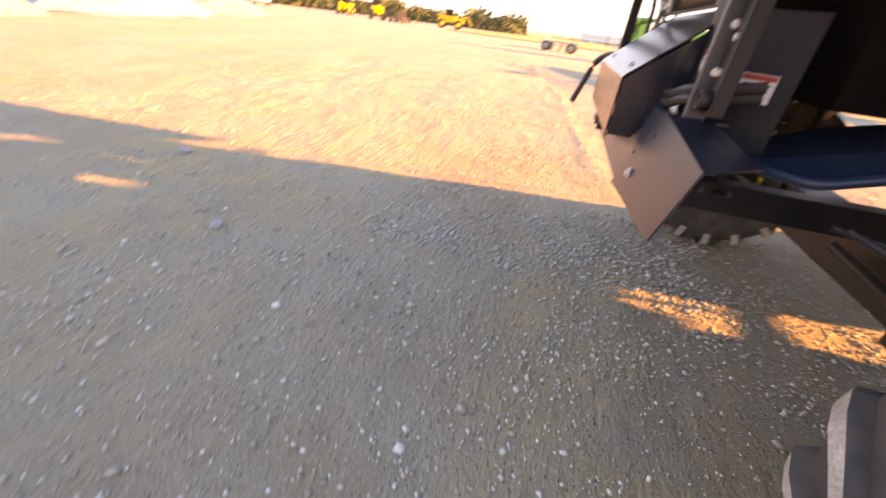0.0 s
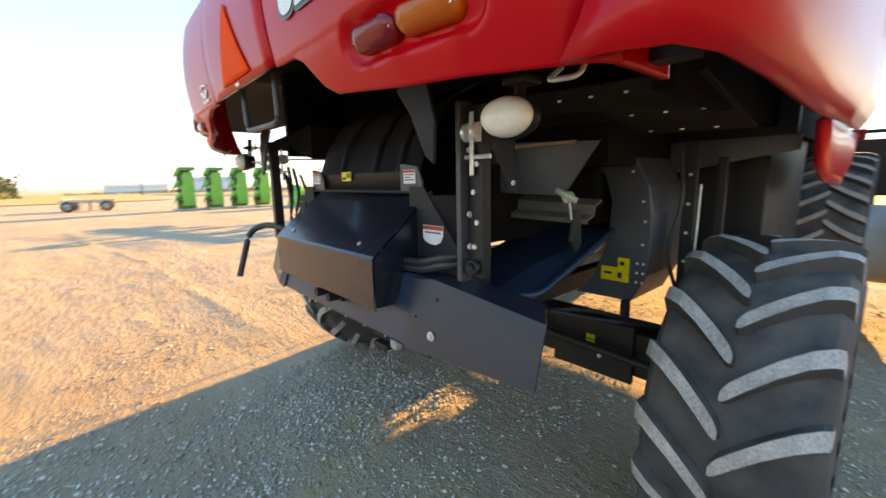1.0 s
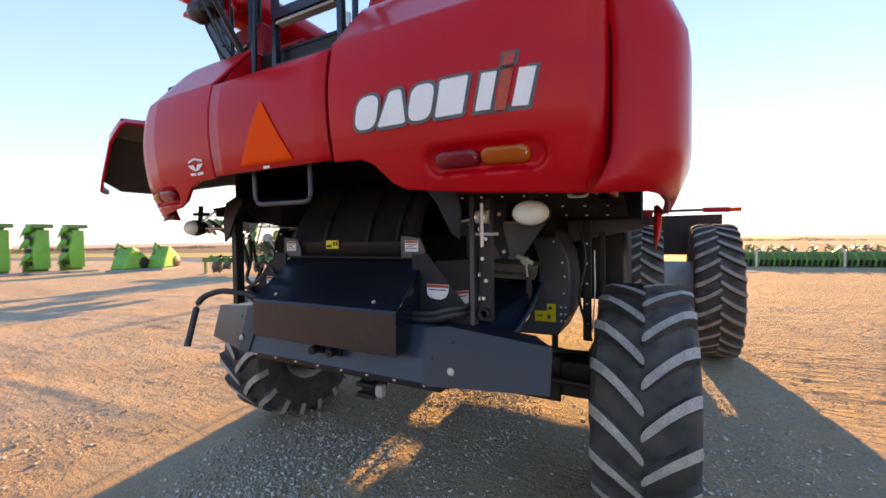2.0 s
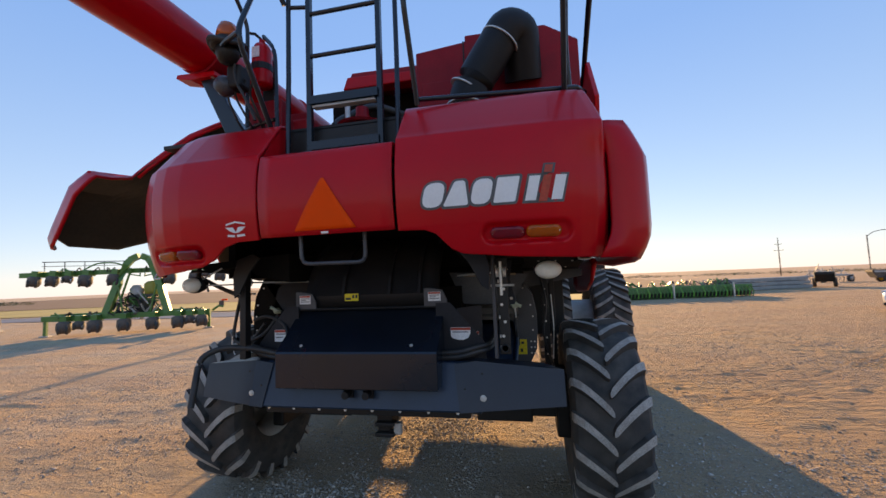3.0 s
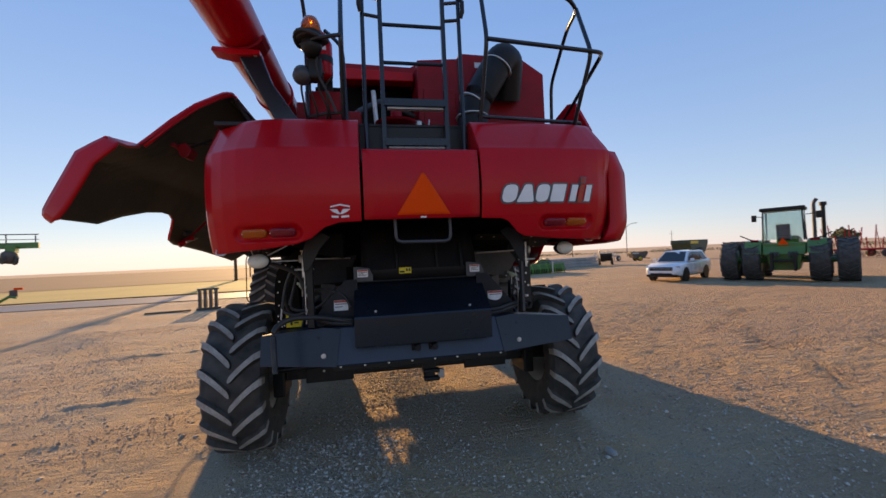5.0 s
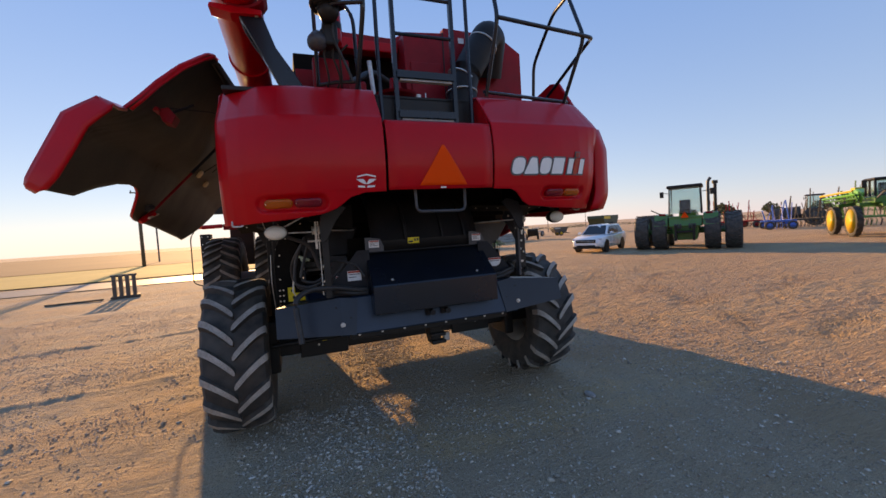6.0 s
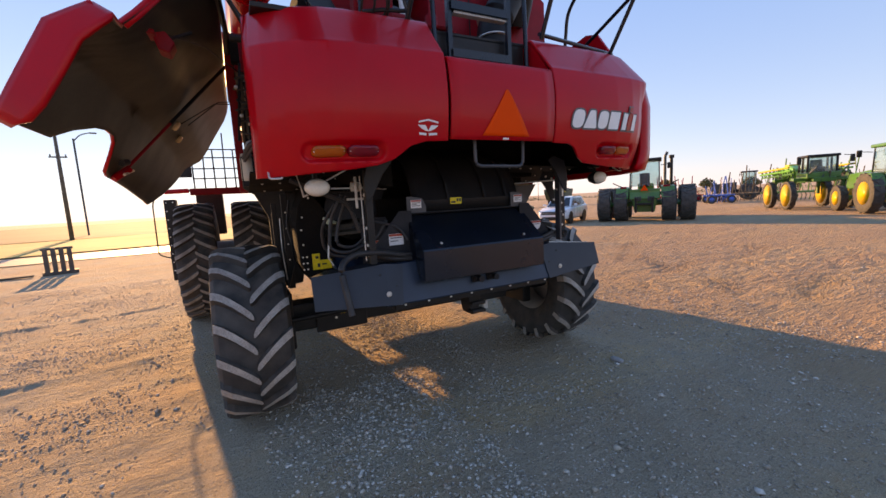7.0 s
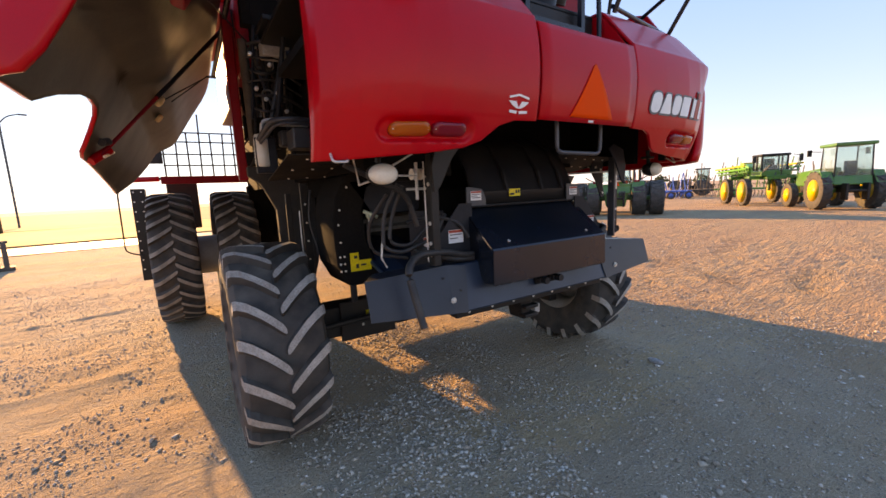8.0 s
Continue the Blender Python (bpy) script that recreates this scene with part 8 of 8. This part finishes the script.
far_shed(-330, 25, 34, 4.5, 80, CARWHITE, "long white farm shed on the skyline")
far_shed(-300, 60, 30, 7, 70, CARWHITE, "white farm shed on the skyline")


def far_growth(label, az0, az1, near, far, low, high, clumps, seed):
    """A ragged distant belt of scrub and low trees, as loose leaf clumps."""
    r = random.Random(seed)
    verts, faces = [], []
    for k in range(clumps):
        deg = r.uniform(az0, az1)
        az, d = radians(deg), r.uniform(near, far)
        x, y = d * math.sin(az), d * math.cos(az)
        tall = low + (high - low) * float(vnoise(np.array([deg * 0.55]), np.array([seed * 3.1]), 7)[0]) * r.uniform(0.5, 1.1)
        z = gz(x, y)
        for q in range(12):
            s = tall * r.uniform(0.05, 0.13)
            c0 = Vector((x + r.uniform(-1, 1) * tall * 0.6, y + r.uniform(-1, 1) * tall * 0.6, z + tall * r.uniform(0.02, 1.0)))
            e = Euler((r.uniform(0, 6), r.uniform(0, 6), r.uniform(0, 6))).to_matrix()
            n = len(verts)
            verts += [tuple(c0 + e @ Vector(p) * s) for p in ((-1, -0.6, 0), (0.2, -0.9, 0.1), (1, -0.3, 0.2), (0.7, 0.8, -0.2), (-0.7, 0.7, 0.3))]
            faces.append((n, n + 1, n + 2, n + 3, n + 4))
    me = bpy.data.meshes.new("far_scrub")
    me.from_pydata(verts, [], faces)
    me.materials.append(LEAF)
    ob = new("far_scrub", me)
    tagged(ob, label, "scrub", kind="stuff")


far_growth("dark green belt of low trees beyond the yard", -172, -96, 150, 215, 2.5, 8.0, 3600, 3)
far_growth("thin line of scrub on the skyline", -92, -58, 230, 320, 0.6, 2.6, 900, 4)
far_growth("low scrub on the far skyline", 8, 75, 260, 420, 0.6, 2.6, 1500, 5)


# ---- loose stones on the yard ----
def scatter(name, label, count, area, size, seed, material, follow=None):
    """Small broken stones lying on the ground, joined as one mesh."""
    rng = np.random.RandomState(seed)
    x0, x1, y0, y1 = area
    px, py = rng.uniform(x0, x1, count * 4), rng.uniform(y0, y1, count * 4)
    dens = vnoise(px * 0.9, py * 0.9, 41) * 0.6 + vnoise(px * 3.3, py * 3.3, 43) * 0.4
    if follow is not None:
        dens = dens + follow(px, py)
    keep = np.argsort(-(dens + rng.uniform(0, 1.1, count * 4)))[:count]
    px, py = px[keep], py[keep]
    s = size[0] * (size[1] / size[0]) ** (rng.random_sample(count) ** 2.2)
    pz = ground_height(px, py)
    base = np.array([(0, 0, 1), (0.9, 0, 0.35), (0.28, 0.86, 0.4), (-0.73, 0.53, 0.3), (-0.73, -0.53, 0.42), (0.28, -0.86, 0.33), (0.6, 0.2, -0.4), (-0.5, 0.5, -0.4), (-0.2, -0.6, -0.4)])
    tri = np.array([(0, 1, 2), (0, 2, 3), (0, 3, 4), (0, 4, 5), (0, 5, 1), (1, 6, 2), (2, 6, 7), (2, 7, 3), (3, 7, 4), (4, 7, 8), (4, 8, 5), (5, 8, 1), (1, 8, 6)])
    a = rng.uniform(0, 6.28, count)
    jit = 1 + 0.35 * rng.uniform(-1, 1, (count, len(base), 3))
    v = base[None] * jit * np.stack([s, s * rng.uniform(0.6, 1.0, count), s * rng.uniform(0.35, 0.75, count)], 1)[:, None, :]
    c, sn = np.cos(a)[:, None], np.sin(a)[:, None]
    vx, vy = v[..., 0] * c - v[..., 1] * sn, v[..., 0] * sn + v[..., 1] * c
    verts = np.stack([vx + px[:, None], vy + py[:, None], v[..., 2] + (pz + s * 0.12)[:, None]], -1).reshape(-1, 3)
    faces = (tri[None] + (np.arange(count) * len(base))[:, None, None]).reshape(-1, 3)
    me = bpy.data.meshes.new(name)
    me.vertices.add(len(verts))
    me.vertices.foreach_set("co", verts.ravel())
    me.loops.add(faces.size)
    me.loops.foreach_set("vertex_index", faces.ravel())
    me.polygons.add(len(faces))
    me.polygons.foreach_set("loop_start", np.arange(0, faces.size, 3))
    me.update(calc_edges=True)
    me.materials.append(material)
    return tagged(new(name, me), label, "gravel", kind="stuff")


def mat_stones():
    m = pbr("loose_stones", (0.46, 0.42, 0.38), (0.30, 0.265, 0.235), 9, 0.9, bump=0.15, bscale=120, fine=0.25)
    n, l = m.node_tree.nodes, m.node_tree.links
    b = n["Principled BSDF"]
    geo = n.new("ShaderNodeNewGeometry")
    ramp = n.new("ShaderNodeValToRGB")
    ramp.color_ramp.elements[0].color, ramp.color_ramp.elements[1].color = (0.30, 0.24, 0.185, 1), (0.60, 0.54, 0.47, 1)
    ramp.color_ramp.elements[0].position, ramp.color_ramp.elements[1].position = 0.1, 0.95
    e = ramp.color_ramp.elements.new(0.55)
    e.color = (0.46, 0.375, 0.29, 1)
    l.new(geo.outputs["Random Per Island"], ramp.inputs[0])
    l.new(ramp.outputs[0], b.inputs["Base Color"])
    return m


STONES = mat_stones()


def along_tracks(x, y):
    """More stones where wheels have swept them aside."""
    u = x * 0.985 + y * 0.17
    return 0.35 * np.exp(-((u + 1.25) / 0.35) ** 2) + 0.30 * np.exp(-((u - 2.3) / 0.5) ** 2) + 0.15 * np.exp(-((u - 0.6) / 0.6) ** 2)


scatter("gravel", "fine loose grey gravel on the packed dirt", 36000, (-4.5, 4.5, -4.2, 4.6), (0.004, 0.015), 5, STONES, along_tracks)
scatter("gravel", "scattered larger stones and clods on the yard", 34000, (-9.0, 11.0, -8.0, 11.0), (0.006, 0.023), 6, STONES)
scatter("gravel", "thin sprinkling of small stones over the open yard", 42000, (-8.0, 10.5, -6.0, 9.0), (0.006, 0.017), 11, STONES)
scatter("gravel", "coarse pale limestone pebbles pressed into the dirt", 1000, (-4.0, 4.5, -4.5, 3.5), (0.014, 0.036), 8, STONES)
scatter("gravel", "coarse crushed stone heaped loosely under the harvester", 6500, (-1.3, 0.7, 0.3, 4.2), (0.006, 0.022), 15, STONES)
scatter("gravel", "loose pale crushed stone beside the rear wheels", 5200, (-1.7, -0.2, -1.2, 1.6), (0.006, 0.024), 16, STONES)
cl = random.Random(9)
for x, y, s in ((1.73, 0.48, 0.055), (-0.95, -3.6, 0.06), (0.2, -2.2, 0.05), (-2.0, -5.2, 0.06)):
    bm = bmesh.new()
    bmesh.ops.create_icosphere(bm, subdivisions=2, radius=s)
    for v in bm.verts:
        v.co = Vector((v.co.x * 1.6, v.co.y * 0.9, v.co.z * 0.45)) * (1 + 0.18 * noise.noise(v.co * 30))
    ob = part("dirt_clod", bm, STONE, None, smooth=True)
    ob.matrix_basis = pose(x, y, gz(x, y) + s * 0.2, 0, 0, cl.uniform(0, 180))
    tagged(ob, "dark flat clod of dirt on the gravel", "stone", group="dirt clods")
